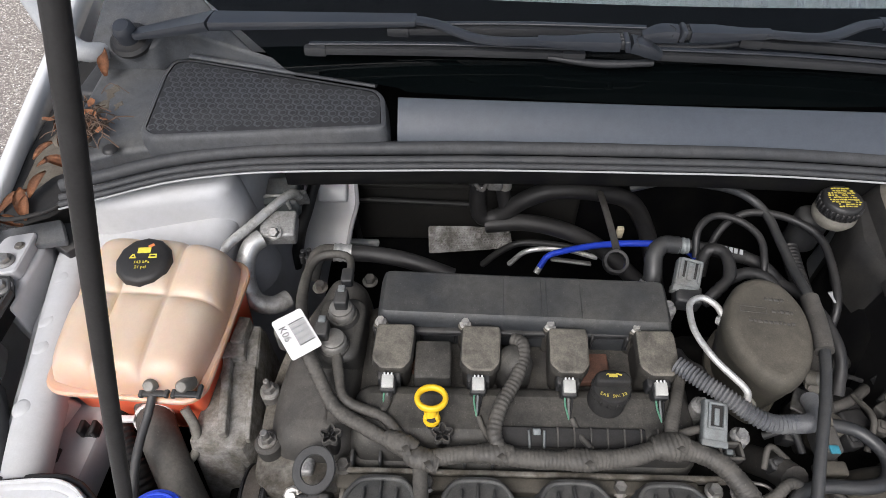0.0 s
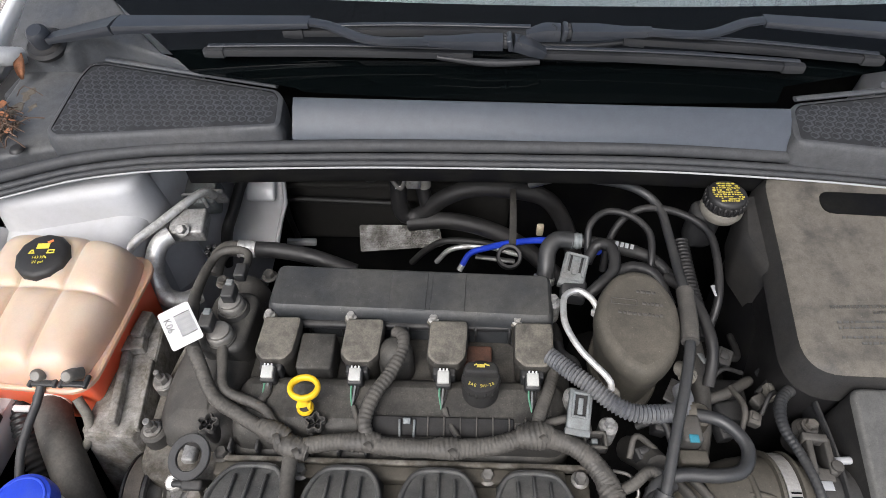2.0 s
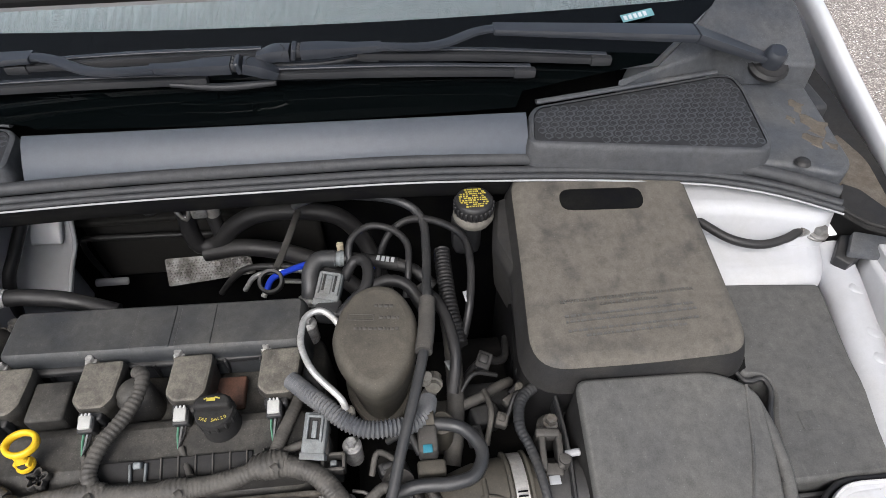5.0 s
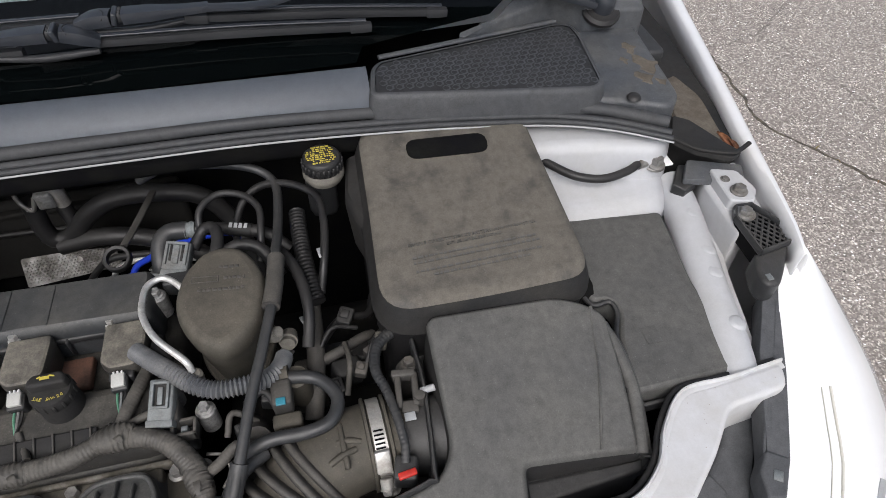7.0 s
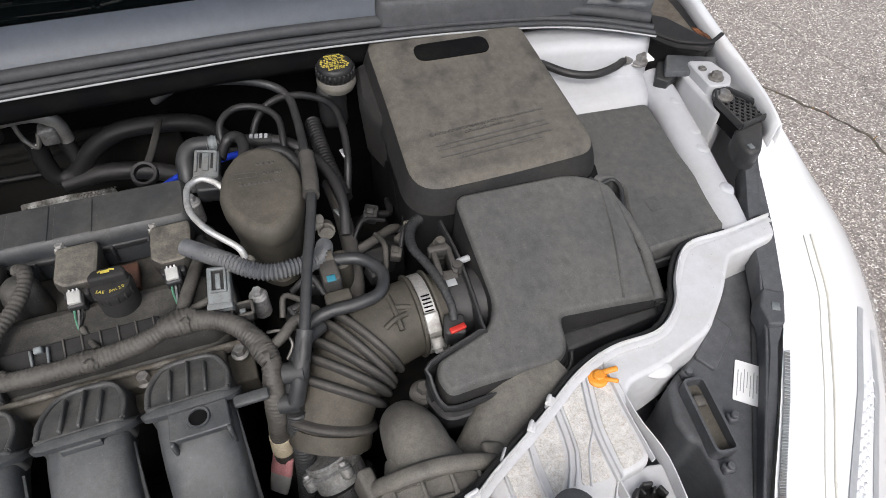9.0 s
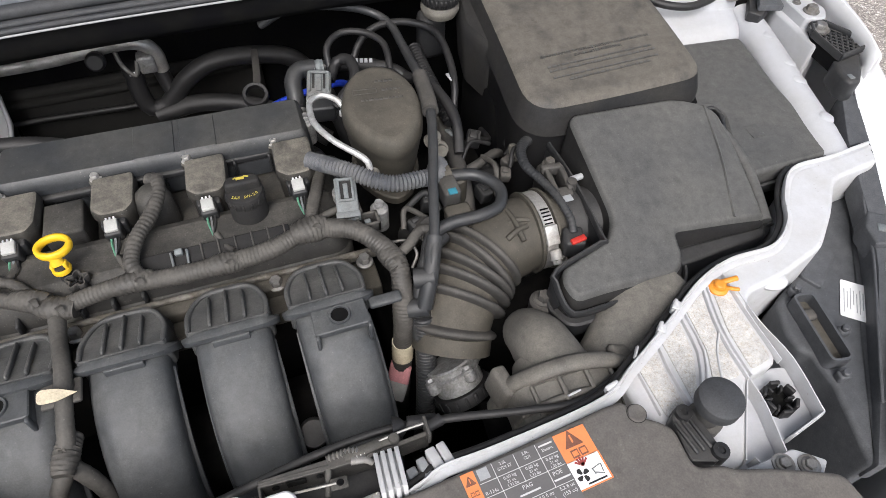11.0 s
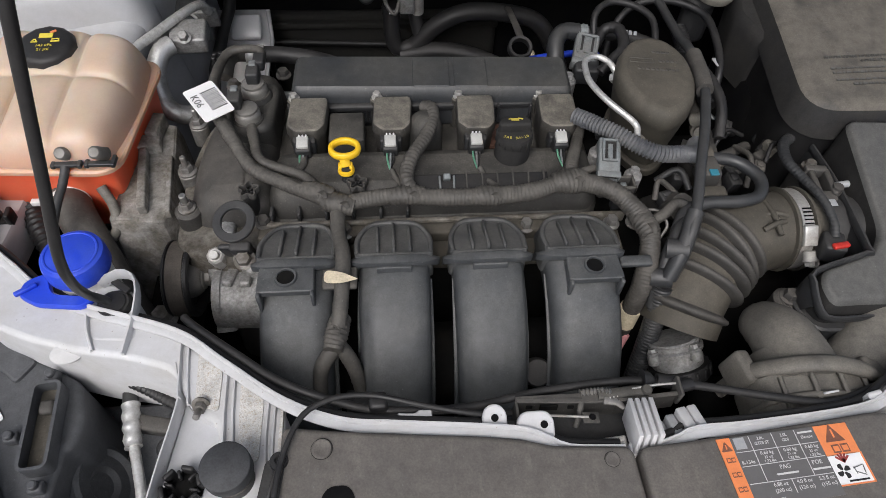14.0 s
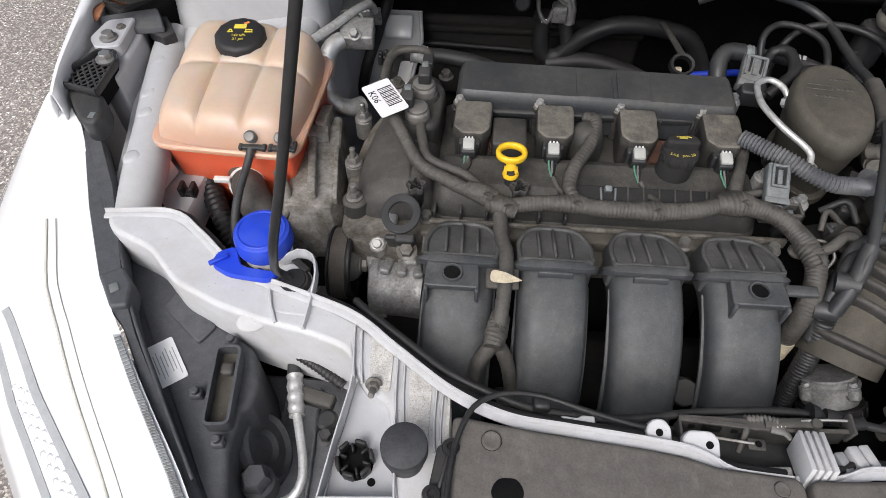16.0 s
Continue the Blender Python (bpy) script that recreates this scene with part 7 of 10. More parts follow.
def tank_point(u, v):
    """The moulded top: six flat cells with soft edges parted by grooves, falling steeply to the seam."""
    a, c, d, e = (Vector(p) for p in SEAM)
    su, sv = 2 * u - 1, 2 * v - 1
    k = (1 - 0.10 * su * su * sv * sv)
    uu, vv = (su * k + 1) / 2, (sv * k + 1) / 2
    p = a.lerp(c, uu).lerp(e.lerp(d, uu), vv)
    edge = (1 - abs(su) ** 8) ** 0.5 * (1 - abs(sv) ** 10) ** 0.5
    cut = 0.52 + 0.03 * math.sin(2.2 * u)
    lo, hi = (0.0, 0.345) if u < 0.345 else ((0.345, 0.66) if u < 0.66 else (0.66, 1.0))
    cu = 2 * (u - lo) / (hi - lo) - 1
    cv = 2 * v / cut - 1 if v < cut else 2 * (v - cut) / (1 - cut) - 1
    cell = (max(0.0, 1 - abs(cu) ** 3.2) * max(0.0, 1 - abs(cv) ** 4.5)) ** 0.5
    z = 0.897 + edge * (0.023 + 0.018 * v + 0.0092 * cell + 0.003 * math.cos(1.4 * su))
    return p.x, p.y, z


grid = [[b.verts.new(tank_point(i / N, j / N)) for i in range(N + 1)] for j in range(N + 1)]
for r0, r1 in zip(grid, grid[1:]):
    for i in range(N):
        b.faces.new((r0[i], r0[i + 1], r1[i + 1], r1[i]))
part("upper_shell", smooth(b, 80), M_TANK, tank, "cream plastic upper half stained amber")
part("seam_flange", shell(rounded(SEAM, 0.022, 6), [(0.891, -0.002), (0.8925, -0.004), (0.8965, -0.004), (0.898, -0.002)]), M_TANK, tank)
part("lower_shell", shell(rounded(SEAM, 0.020, 6), [(0.79, 0.022), (0.80, 0.014), (0.86, 0.009), (0.890, 0.006)]), M_COOLANT, tank, "red coolant showing through the lower half")
part("side_bracket", box(-0.398, 0.276, 0.862, 0.030, 0.030, 0.040, 0.003, rot=(15, 10, -25)), M_CLEARISH, tank, "milky bracket")
CAPM = pose(-0.315, 0.398, 0.951, 5, 0, 4)
ct = part("cap", moved(lathe([(0, 0.0), (0.0225, 0.0), (0.026, -0.0012), (0.028, -0.004), (0.0288, -0.016), (0.030, -0.020), (0.030, -0.024), (0, -0.024)], 12, pose(0, 0, 0)), CAPM), M_RUBBER, tank, "black twelve-sided pressure cap")
part("cap_collar", lathe([(0.022, 0.930), (0.0305, 0.930), (0.0315, 0.924), (0.022, 0.918)], 28, pose(-0.315, 0.398, 0)), M_BROWN, tank)
part("print_bar", moved(box(0.000, 0.0100, 0.0004, 0.013, 0.0065, 0.0006, 0), CAPM), M_YPRINT, ct)
part("print_bar", moved(box(0.006, 0.0155, 0.0005, 0.006, 0.003, 0.0006, 0, 1, (0, 0, 30)), CAPM), M_ORANGE, ct)
part("print_bar", moved(merge(box(-0.010, 0.0012, 0.0004, 0.0062, 0.0012, 0.0006, 0), box(-0.0115, 0.0032, 0.0004, 0.0012, 0.005, 0.0006, 0, 1, (0, 0, -28)), box(-0.0085, 0.0032, 0.0004, 0.0012, 0.005, 0.0006, 0, 1, (0, 0, 28))), CAPM), M_YPRINT, ct)
part("print_bar", moved(merge(box(0.010, 0.0010, 0.0004, 0.0085, 0.0014, 0.0006, 0), box(0.010, 0.0045, 0.0004, 0.0060, 0.0010, 0.0006, 0), box(0.0068, 0.003, 0.0004, 0.0010, 0.004, 0.0006, 0), box(0.0132, 0.003, 0.0004, 0.0010, 0.004, 0.0006, 0)), CAPM), M_YPRINT, ct)
text("lettering", "143 kPa", 0.0050, CAPM @ pose(0, -0.0045, 0.0005), M_YPRINT, ct, 0.0001)
text("lettering", "21 psi", 0.0050, CAPM @ pose(0, -0.0105, 0.0005), M_YPRINT, ct, 0.0001)
for x, y in ((-0.2795, 0.282), (-0.2490, 0.282)):
    pt = part("hose_port", lathe([(0, 0.013), (0.0045, 0.013), (0.0062, 0.011), (0.0064, 0.0), (0.008, -0.006), (0, -0.006)], 18, pose(x, y - 0.001, 0.910, 42)), M_SATIN, tank, "pale spring clip")
    part("port_clip", merge(box(x, y - 0.009, 0.904, 0.026, 0.006, 0.004, 0.001), box(x - 0.012, y - 0.006, 0.904, 0.004, 0.014, 0.005, 0.001), box(x + 0.012, y - 0.006, 0.904, 0.004, 0.014, 0.005, 0.001)), M_HOSE, pt)
dr = thing("overflow_hose", "thin black overflow hose running down from the coolant tank", "hose", (-0.285, 0.22, 0.82))
part("hose", sweep([(-0.281, 0.272, 0.903), (-0.284, 0.258, 0.893), (-0.287, 0.235, 0.885), (-0.288, 0.21, 0.874), (-0.287, 0.185, 0.85), (-0.28, 0.17, 0.81)], 0.0042, 0.006, 10), M_HOSE, dr)
lh = thing("coolant_hose", "thick dusty black coolant hose below the tank", "hose", (-0.27, 0.22, 0.76))
part("hose", sweep([(-0.306, 0.290, 0.845), (-0.292, 0.262, 0.846), (-0.270, 0.228, 0.836), (-0.245, 0.190, 0.81), (-0.225, 0.16, 0.77), (-0.21, 0.14, 0.71)], 0.0185, 0.006, 20), M_TAPE, lh)
part("clip", merge(cyl(-0.300, 0.276, 0.846, 0.0195, 0.006, 0.001, 20, (60, 0, 20)), box(-0.322, 0.268, 0.858, 0.018, 0.006, 0.006, 0.001)), M_CLEARISH, lh)
lh2 = thing("convoluted_hose", "black convoluted drain hose below the coolant tank", "hose", (-0.33, 0.25, 0.76))
part("hose", sweep([(-0.362, 0.312, 0.83), (-0.350, 0.288, 0.826), (-0.332, 0.255, 0.818), (-0.312, 0.225, 0.80), (-0.30, 0.20, 0.77)], 0.0115, 0.006, 14, ribs=0.006, amp=0.1), M_RUBBER, lh2)
lh3 = thing("metal_coolant_pipe", "bent grey pipe below the coolant tank", "pipe", (-0.25, 0.26, 0.78))
part("pipe", sweep([(-0.262, 0.275, 0.87), (-0.252, 0.262, 0.855), (-0.250, 0.245, 0.84), (-0.262, 0.236, 0.825), (-0.262, 0.22, 0.80)], 0.005, 0.005, 10), M_RESIN, lh3)
for x, y, z in ((-0.392, 0.236, 0.83), (-0.362, 0.262, 0.84), (-0.438, 0.425, 0.875)):
    wc = thing("wire_clip", "black plastic wire clip on the inner wing", "clip", (x, y, z), "wire clips")
    part("jaw", box(x - 0.006, y, z + 0.006, 0.005, 0.014, 0.014, 0.0015), M_RUBBER, wc)
    part("jaw", box(x + 0.006, y, z + 0.006, 0.005, 0.014, 0.014, 0.0015), M_RUBBER, wc)
    part("foot", box(x, y, z, 0.018, 0.012, 0.006, 0.0015), M_RUBBER, wc)
wl1 = thing("apron_wire", "black sleeved wire clipped along the inner wing", "wire", (-0.43, 0.42, 0.86))
part("wire", sweep([(-0.405, 0.52, 0.90), (-0.428, 0.475, 0.893), (-0.440, 0.44, 0.886), (-0.436, 0.415, 0.876), (-0.422, 0.385, 0.865), (-0.415, 0.35, 0.84)], 0.0048, 0.005, 10, ribs=0.004, amp=0.05), M_RUBBER, wl1)

mount = thing("engine_mount", "grey corroded cast engine mount bracket", "engine mount", (-0.228, 0.315, 0.70))
MT = [(-0.255, 0.250), (-0.203, 0.244), (-0.197, 0.262), (-0.204, 0.310), (-0.214, 0.384), (-0.246, 0.386), (-0.249, 0.335)]
part("casting", smooth(shell(rounded(MT, 0.002, 2), [(0.70, -0.008), (0.835, -0.004), (0.8495, -0.001), (0.8515, 0.001)]), 30), M_CAST, mount)
part("front_web", box(-0.230, 0.243, 0.79, 0.046, 0.022, 0.12, 0.003, rot=(-12, 0, 2)), M_CAST, mount)
part("rib", box(-0.2305, 0.300, 0.856, 0.0085, 0.094, 0.014, 0.0015, 2, (0, 0, 10)), M_CAST, mount)
part("rib", box(-0.2345, 0.347, 0.857, 0.027, 0.019, 0.014, 0.0015, 2, (0, 0, 10)), M_CAST, mount)
part("rib", box(-0.2290, 0.369, 0.860, 0.013, 0.032, 0.018, 0.0015, 2, (0, 0, -6)), M_CAST, mount)
part("edge_rib", box(-0.2030, 0.290, 0.853, 0.005, 0.080, 0.010, 0.0012, 2, (0, 0, 8)), M_CAST, mount)
part("nut", bolt_bm(-0.205, 0.168, 0.79, 0.010, 0.014), M_CAST, mount)
part("foot", box(-0.205, 0.19, 0.76, 0.05, 0.10, 0.04, 0.008), M_DARK, mount)

washer = thing("washer_filler", "white washer fluid neck with a bright blue cap", "filler cap", (-0.238, 0.152, 0.83))
part("neck", lathe([(0, 0.80), (0.020, 0.80), (0.021, 0.86), (0.0225, 0.898), (0.022, 0.902), (0, 0.902)], 26, pose(-0.238, 0.155, 0)), M_CLEARISH, washer)
cp = part("cap", lathe([(0, 0.921), (0.021, 0.921), (0.0245, 0.919), (0.0258, 0.914), (0.0258, 0.903), (0.024, 0.899), (0, 0.899)], 36, pose(-0.238, 0.155, 0)), M_BLUE, washer, "bright blue snap cap")
part("rim", lathe([(0.0195, 0.921), (0.0200, 0.9216), (0.0212, 0.9216), (0.0220, 0.9208)], 36, pose(-0.238, 0.155, 0)), M_BLUE, cp)
part("tab", shell(rounded([(-0.254, 0.129), (-0.264, 0.151), (-0.280, 0.143), (-0.282, 0.129), (-0.264, 0.119), (-0.227, 0.115), (-0.218, 0.125)], 0.006), [(0.895, 0), (0.899, 0), (0.9005, 0.001)]), M_BLUE, cp)
part("hinge_rib", box(-0.275, 0.133, 0.902, 0.018, 0.004, 0.004, 0.001, rot=(0, 0, 35)), M_BLUE, cp)
part("strap", box(-0.208, 0.142, 0.893, 0.03, 0.006, 0.004, 0.001, rot=(0, 0, -38)), M_RUBBER, washer)

# ---- belt end ----
alt = thing("belt_tensioner", "bare aluminium tensioner body with a ribbed belt pulley", "tensioner", (-0.14, 0.19, 0.72))
part("housing", sweep([(-0.150, 0.190, 0.79), (-0.125, 0.190, 0.79), (-0.098, 0.188, 0.79)], 0.032, 0.006, 24, jitter=0.01), M_ALU, alt)
part("housing_cap", lathe([(0, 0.004), (0.0250, 0.004), (0.0310, 0.002), (0.0325, -0.002), (0.0325, -0.006)], 36, pose(-0.152, 0.190, 0.792, 0, -90, 0)), M_ALU, alt)
for k in range(3):
    part("cast_ridge", box(-0.136 + 0.015 * k, 0.196 - 0.002 * k, 0.8225 + 0.001 * k, 0.010, 0.030, 0.007, 0.002, 2, (-14, 4, 12 * (k - 1))), M_ALU, alt)
part("arm", sweep([(-0.156, 0.226, 0.828), (-0.152, 0.206, 0.818), (-0.148, 0.184, 0.800), (-0.146, 0.160, 0.775)], 0.0085, 0.005, 12, flat=0.6, square=4, taper=(1.3, 1, 0.9, 1.2)), M_ALU, alt, "cast aluminium bracket arm")
part("lug", box(-0.112, 0.205, 0.825, 0.016, 0.030, 0.022, 0.004), M_ALU, alt)
part("lug", box(-0.135, 0.228, 0.845, 0.014, 0.020, 0.03, 0.003), M_ALU, alt)
PM = pose(-0.198, 0.2045, 0.807, 0, 90, 0)
pu = part("pulley", lathe([(0, 0), (0.0380, 0), (0.0392, 0.0010), (0.0392, 0.0028), (0.0375, 0.0034), (0.0375, 0.0205), (0.0392, 0.0212), (0.0392, 0.0240), (0.0375, 0.0255), (0.0345, 0.0255), (0.0330, 0.0160), (0, 0.0160)], 44, PM), M_RUBBER, alt)
part("belt", lathe([(0.0374, 0.0040), (0.0386, 0.0042), (0.0386, 0.0196), (0.0374, 0.0198)], 44, PM), M_BELT, pu, "worn brown belt")
part("hub", lathe([(0, 0.0300), (0.0120, 0.0300), (0.0150, 0.0285), (0.0185, 0.0240), (0.0205, 0.0160), (0, 0.0160)], 28, PM), M_SATIN, pu)
part("bolt", moved(bolt_bm(0, 0, 0.0300, 0.0085, 0.008), PM), M_SATIN, pu)
ringb = thing("lifting_eye", "black steel lifting eye beside the timing cover", "lifting eye", (-0.113, 0.208, 0.84))
eye_m = pose(-0.1215, 0.2115, 0.886, 14, 0, -4) @ Matrix.Diagonal((1.0, 1.10, 1, 1))
part("ring", lathe([(0.0118, -0.0018), (0.0118, 0.0012), (0.0124, 0.0018), (0.0186, 0.0018), (0.0194, 0.001), (0.0194, -0.0018), (0.0118, -0.0018)], 36, eye_m), M_HOSE, ringb)
part("leg", box(-0.116, 0.193, 0.866, 0.020, 0.010, 0.026, 0.003, 2, (20, 0, 0)), M_BLACK, ringb)
part("shank", box(-0.121, 0.196, 0.862, 0.030, 0.006, 0.034, 0.003, 2, (24, 0, 0)), M_BLACK, ringb)
part("bolt", bolt_bm(-0.114, 0.186, 0.860, 0.0075, 0.010, (25, 0, 0)), M_STEEL, ringb)
single("stud_spacer", merge(cyl(-0.146, 0.210, 0.826, 0.0088, 0.026, 0.002, 8, (22, 0, 0)), cyl(-0.146, 0.200, 0.848, 0.0045, 0.007, 0.0005, 12, (22, 0, 0))), M_ZINC, "bright hexagonal metal stud spacer", "spacer")
for y in (0.300, 0.372):
    single("stud_bolt", merge(bolt_bm(-0.184, y, 0.862, 0.007, 0.010), cyl(-0.184, y, 0.870, 0.003, 0.014), cyl(-0.184, y, 0.835, 0.010, 0.028, 0.002)), M_STEEL, "zinc stud bolt beside the timing cover", "bolt", "stud bolts")

# ---- lines on the passenger side of the bulkhead ----
ac = thing("air_con_joint", "aluminium air conditioning joint block with bent pipe", "pipe joint", (-0.21, 0.49, 0.82))
part("block", box(-0.209, 0.503, 0.884, 0.042, 0.036, 0.022, 0.003, rot=(10, 0, 4)), M_ALU, ac)
part("pipe", sweep([(-0.226, 0.484, 0.886), (-0.236, 0.474, 0.884), (-0.242, 0.456, 0.872), (-0.241, 0.440, 0.852), (-0.232, 0.430, 0.834), (-0.214, 0.432, 0.824), (-0.20, 0.445, 0.82)], 0.0112, 0.005, 16), M_BRIGHT, ac)
part("nut", bolt_bm(-0.209, 0.486, 0.894, 0.006, 0.010, (35, 0, 0)), M_ALU, ac)
part("feed_pipe", sweep([(-0.268, 0.448, 0.890), (-0.258, 0.464, 0.897), (-0.238, 0.490, 0.900), (-0.214, 0.524, 0.902), (-0.200, 0.548, 0.897), (-0.196, 0.56, 0.88)], 0.0055, 0.005, 12), M_BRIGHT, ac)
acv = thing("expansion_valve", "grey valve block with wire clip on the bulkhead", "valve", (-0.235, 0.585, 0.82))
part("body", box(-0.228, 0.590, 0.848, 0.044, 0.040, 0.040, 0.004, rot=(20, 0, 5)), M_GCONN, acv)
part("plate", box(-0.205, 0.575, 0.862, 0.030, 0.008, 0.030, 0.002, rot=(20, 0, 5)), M_ALU, acv)
part("wire_clip", sweep([(-0.246, 0.572, 0.866), (-0.236, 0.566, 0.874), (-0.218, 0.566, 0.872), (-0.212, 0.562, 0.855)], 0.0022, 0.004, 8), M_BRIGHT, acv)
part("wire", sweep([(-0.256, 0.60, 0.87), (-0.256, 0.575, 0.868), (-0.250, 0.56, 0.856), (-0.258, 0.545, 0.845)], 0.0028, 0.004, 8), M_RUBBER, acv)
blk = thing("bulkhead_bracket", "pale painted sheet metal bracket on the bulkhead", "bracket", (-0.2, 0.69, 0.6))
sheet = bmesh.new()
quad = [sheet.verts.new(p) for p in ((-0.222, 0.690, 0.800), (-0.146, 0.690, 0.800), (-0.142, 0.658, 0.767), (-0.150, 0.635, 0.7435), (-0.159, 0.600, 0.707), (-0.238, 0.600, 0.707))]
sheet.faces.new(quad)
bmesh.ops.solidify(sheet, geom=sheet.faces[:], thickness=0.006)
bmesh.ops.recalc_face_normals(sheet, faces=sheet.faces)
part("web", sheet, M_WHITE, blk)
part("flange_bead", sweep([(-0.149, 0.686, 0.800), (-0.145, 0.656, 0.770), (-0.153, 0.633, 0.7465), (-0.162, 0.598, 0.710)], 0.0032, 0.01, 8), M_PRIMER, blk)
bh = thing("bulkhead_drain_hose", "soft black hose hanging beside the painted bulkhead sheet", "hose", (-0.25, 0.665, 0.62))
part("hose", sweep([(-0.192, 0.672, 0.845), (-0.197, 0.665, 0.820), (-0.205, 0.650, 0.804), (-0.212, 0.625, 0.786), (-0.222, 0.600, 0.762), (-0.236, 0.590, 0.700)], 0.0085, 0.008, 12), M_RUBBER, bh)
part("tongue", box(-0.181, 0.667, 0.786, 0.044, 0.036, 0.010, 0.004, 3, (44, 0, 0)), M_WHITE, blk, "folded pale tongue")
part("flap", box(-0.150, 0.690, 0.640, 0.05, 0.010, 0.012, 0.003, 2, (0, 12, 10)), M_PRIMER, blk)
sil = thing("bulkhead_insulation", "dark moulded insulation panel on the bulkhead", "insulation panel", (0.0, 0.71, 0.63))
part("panel", box(0.02, 0.716, 0.705, 0.36, 0.018, 0.15, 0.008), M_INSUL, sil)
part("ledge", box(0.02, 0.704, 0.765, 0.36, 0.016, 0.010, 0.003), M_INSUL, sil)
part("brake_line", sweep([(-0.158, 0.70, 0.64), (-0.160, 0.692, 0.70), (-0.157, 0.690, 0.735), (-0.140, 0.689, 0.744), (-0.05, 0.688, 0.742), (0.04, 0.688, 0.738)], 0.0045, 0.006, 10), M_RUBBER, sil)
hs = thing("heat_shield", "dimpled bare aluminium heat shield strip", "heat shield", (0.025, 0.66, 0.65))
HP = pose(0.028, 0.66, 0.690, 52, 0, 3)
part("sheet", moved(shell(rounded([(-0.068, -0.022), (0.066, -0.016), (0.060, 0.014), (0.0, 0.020), (-0.068, 0.022)], 0.004), [(0, 0), (0.0015, 0)]), HP), M_FOIL, hs)
dots = bmesh.new()
for i in range(26):
    for j in range(8):
        d = lathe([(0.0019, 0), (0.0012, 0.0011), (0, 0.0014)], 6, HP @ pose(-0.064 + 0.0049 * i + (j % 2) * 0.0024, -0.0155 + 0.0043 * j, 0.0015))
        dots = merge(dots, d)
tagged(part("dimpled_surface", dots, M_FOIL, hs), kind="stuff")
part("rivet", moved(cyl(0.01, 0.006, 0.0015, 0.0045, 0.002, 0.0005), HP), M_STEEL, hs)
hh = thing("heater_hose", "thick black heater hose arching along the bulkhead", "hose", (0.16, 0.62, 0.68))
part("hose", sweep([(0.034, 0.640, 0.835), (0.033, 0.632, 0.80), (0.040, 0.628, 0.776), (0.062, 0.628, 0.776), (0.098, 0.628, 0.812), (0.140, 0.628, 0.832), (0.199, 0.628, 0.829), (0.243, 0.626, 0.815), (0.272, 0.618, 0.775), (0.290, 0.59, 0.73), (0.30, 0.57, 0.69)], 0.0125, 0.008, 14), M_RUBBER, hh)
part("lower_hose", sweep([(0.046, 0.622, 0.766), (0.103, 0.618, 0.776), (0.160, 0.612, 0.766), (0.212, 0.60, 0.744), (0.27, 0.57, 0.705)], 0.0125, 0.008, 14), M_RUBBER, hh)
part("strap", sweep([(0.1925, 0.604, 0.853), (0.1905, 0.56, 0.868), (0.187, 0.50, 0.888), (0.184, 0.465, 0.900)], 0.0042, 0.01, 8, flat=0.5, square=5), M_DUSTY, hh, "upright black strap")
part("strap_ring", moved(lathe([(0.0105, -0.004), (0.0105, 0.004), (0.0135, 0.0045), (0.0145, 0.003), (0.0145, -0.003), (0.0135, -0.0045), (0.0105, -0.004)], 32), pose(0.180, 0.447, 0.9005, 25, 0, 0)), M_RUBBER, hh)
part("quick_clip", cyl(0.034, 0.640, 0.826, 0.0145, 0.012, 0.002, 18), M_RUBBER, hh)
part("clip_print", box(0.034, 0.626, 0.834, 0.008, 0.001, 0.005, 0), M_LABEL, hh)
part("second_stub", sweep([(0.064, 0.648, 0.845), (0.068, 0.64, 0.815), (0.074, 0.63, 0.79)], 0.010, 0.006, 12), M_RUBBER, hh)
tm = thing("bulkhead_pipe", "dull aluminium pipe along the bulkhead", "pipe", (-0.05, 0.64, 0.82))
part("pipe", sweep([(-0.22, 0.645, 0.862), (-0.154, 0.642, 0.863), (-0.057, 0.64, 0.865), (0.02, 0.64, 0.872), (0.052, 0.64, 0.869), (0.068, 0.64, 0.853), (0.070, 0.64, 0.825)], 0.0095, 0.006, 16), M_ZINC, tm)
part("bung", cyl(0.0, 0.628, 0.862, 0.012, 0.016, 0.003, 18, (70, 0, 0)), M_RUBBER, tm)
part("hook", sweep([(0.022, 0.636, 0.868), (0.026, 0.63, 0.845), (0.038, 0.625, 0.832), (0.045, 0.63, 0.85)], 0.003, 0.004, 8), M_STEEL, tm)
part("fitting", box(0.055, 0.636, 0.842, 0.022, 0.02, 0.026, 0.004), M_ALU, tm)
fl = thing("refrigerant_line", "thin black and silver lines behind the engine", "pipe", (0.13, 0.60, 0.68))
part("line", sweep([(0.045, 0.62, 0.675), (0.068, 0.62, 0.705), (0.098, 0.618, 0.730), (0.145, 0.615, 0.733), (0.20, 0.61, 0.726)], 0.005, 0.006, 10), M_RUBBER, fl)
part("line", sweep([(0.085, 0.61, 0.69), (0.11, 0.61, 0.722), (0.16, 0.61, 0.728), (0.212, 0.60, 0.722)], 0.004, 0.006, 10), M_BRIGHT, fl)
part("bracket", box(0.175, 0.60, 0.712, 0.06, 0.004, 0.012, 0.001, 1, (60, 0, -8)), M_ALU, fl)
part("beige_clip", box(0.238, 0.612, 0.766, 0.010, 0.008, 0.020, 0.002), M_BEIGE, fl, "beige plastic clip")
bl = thing("blue_vacuum_tube", "thin bright blue vacuum tube behind the engine", "tube", (0.17, 0.48, 0.85))
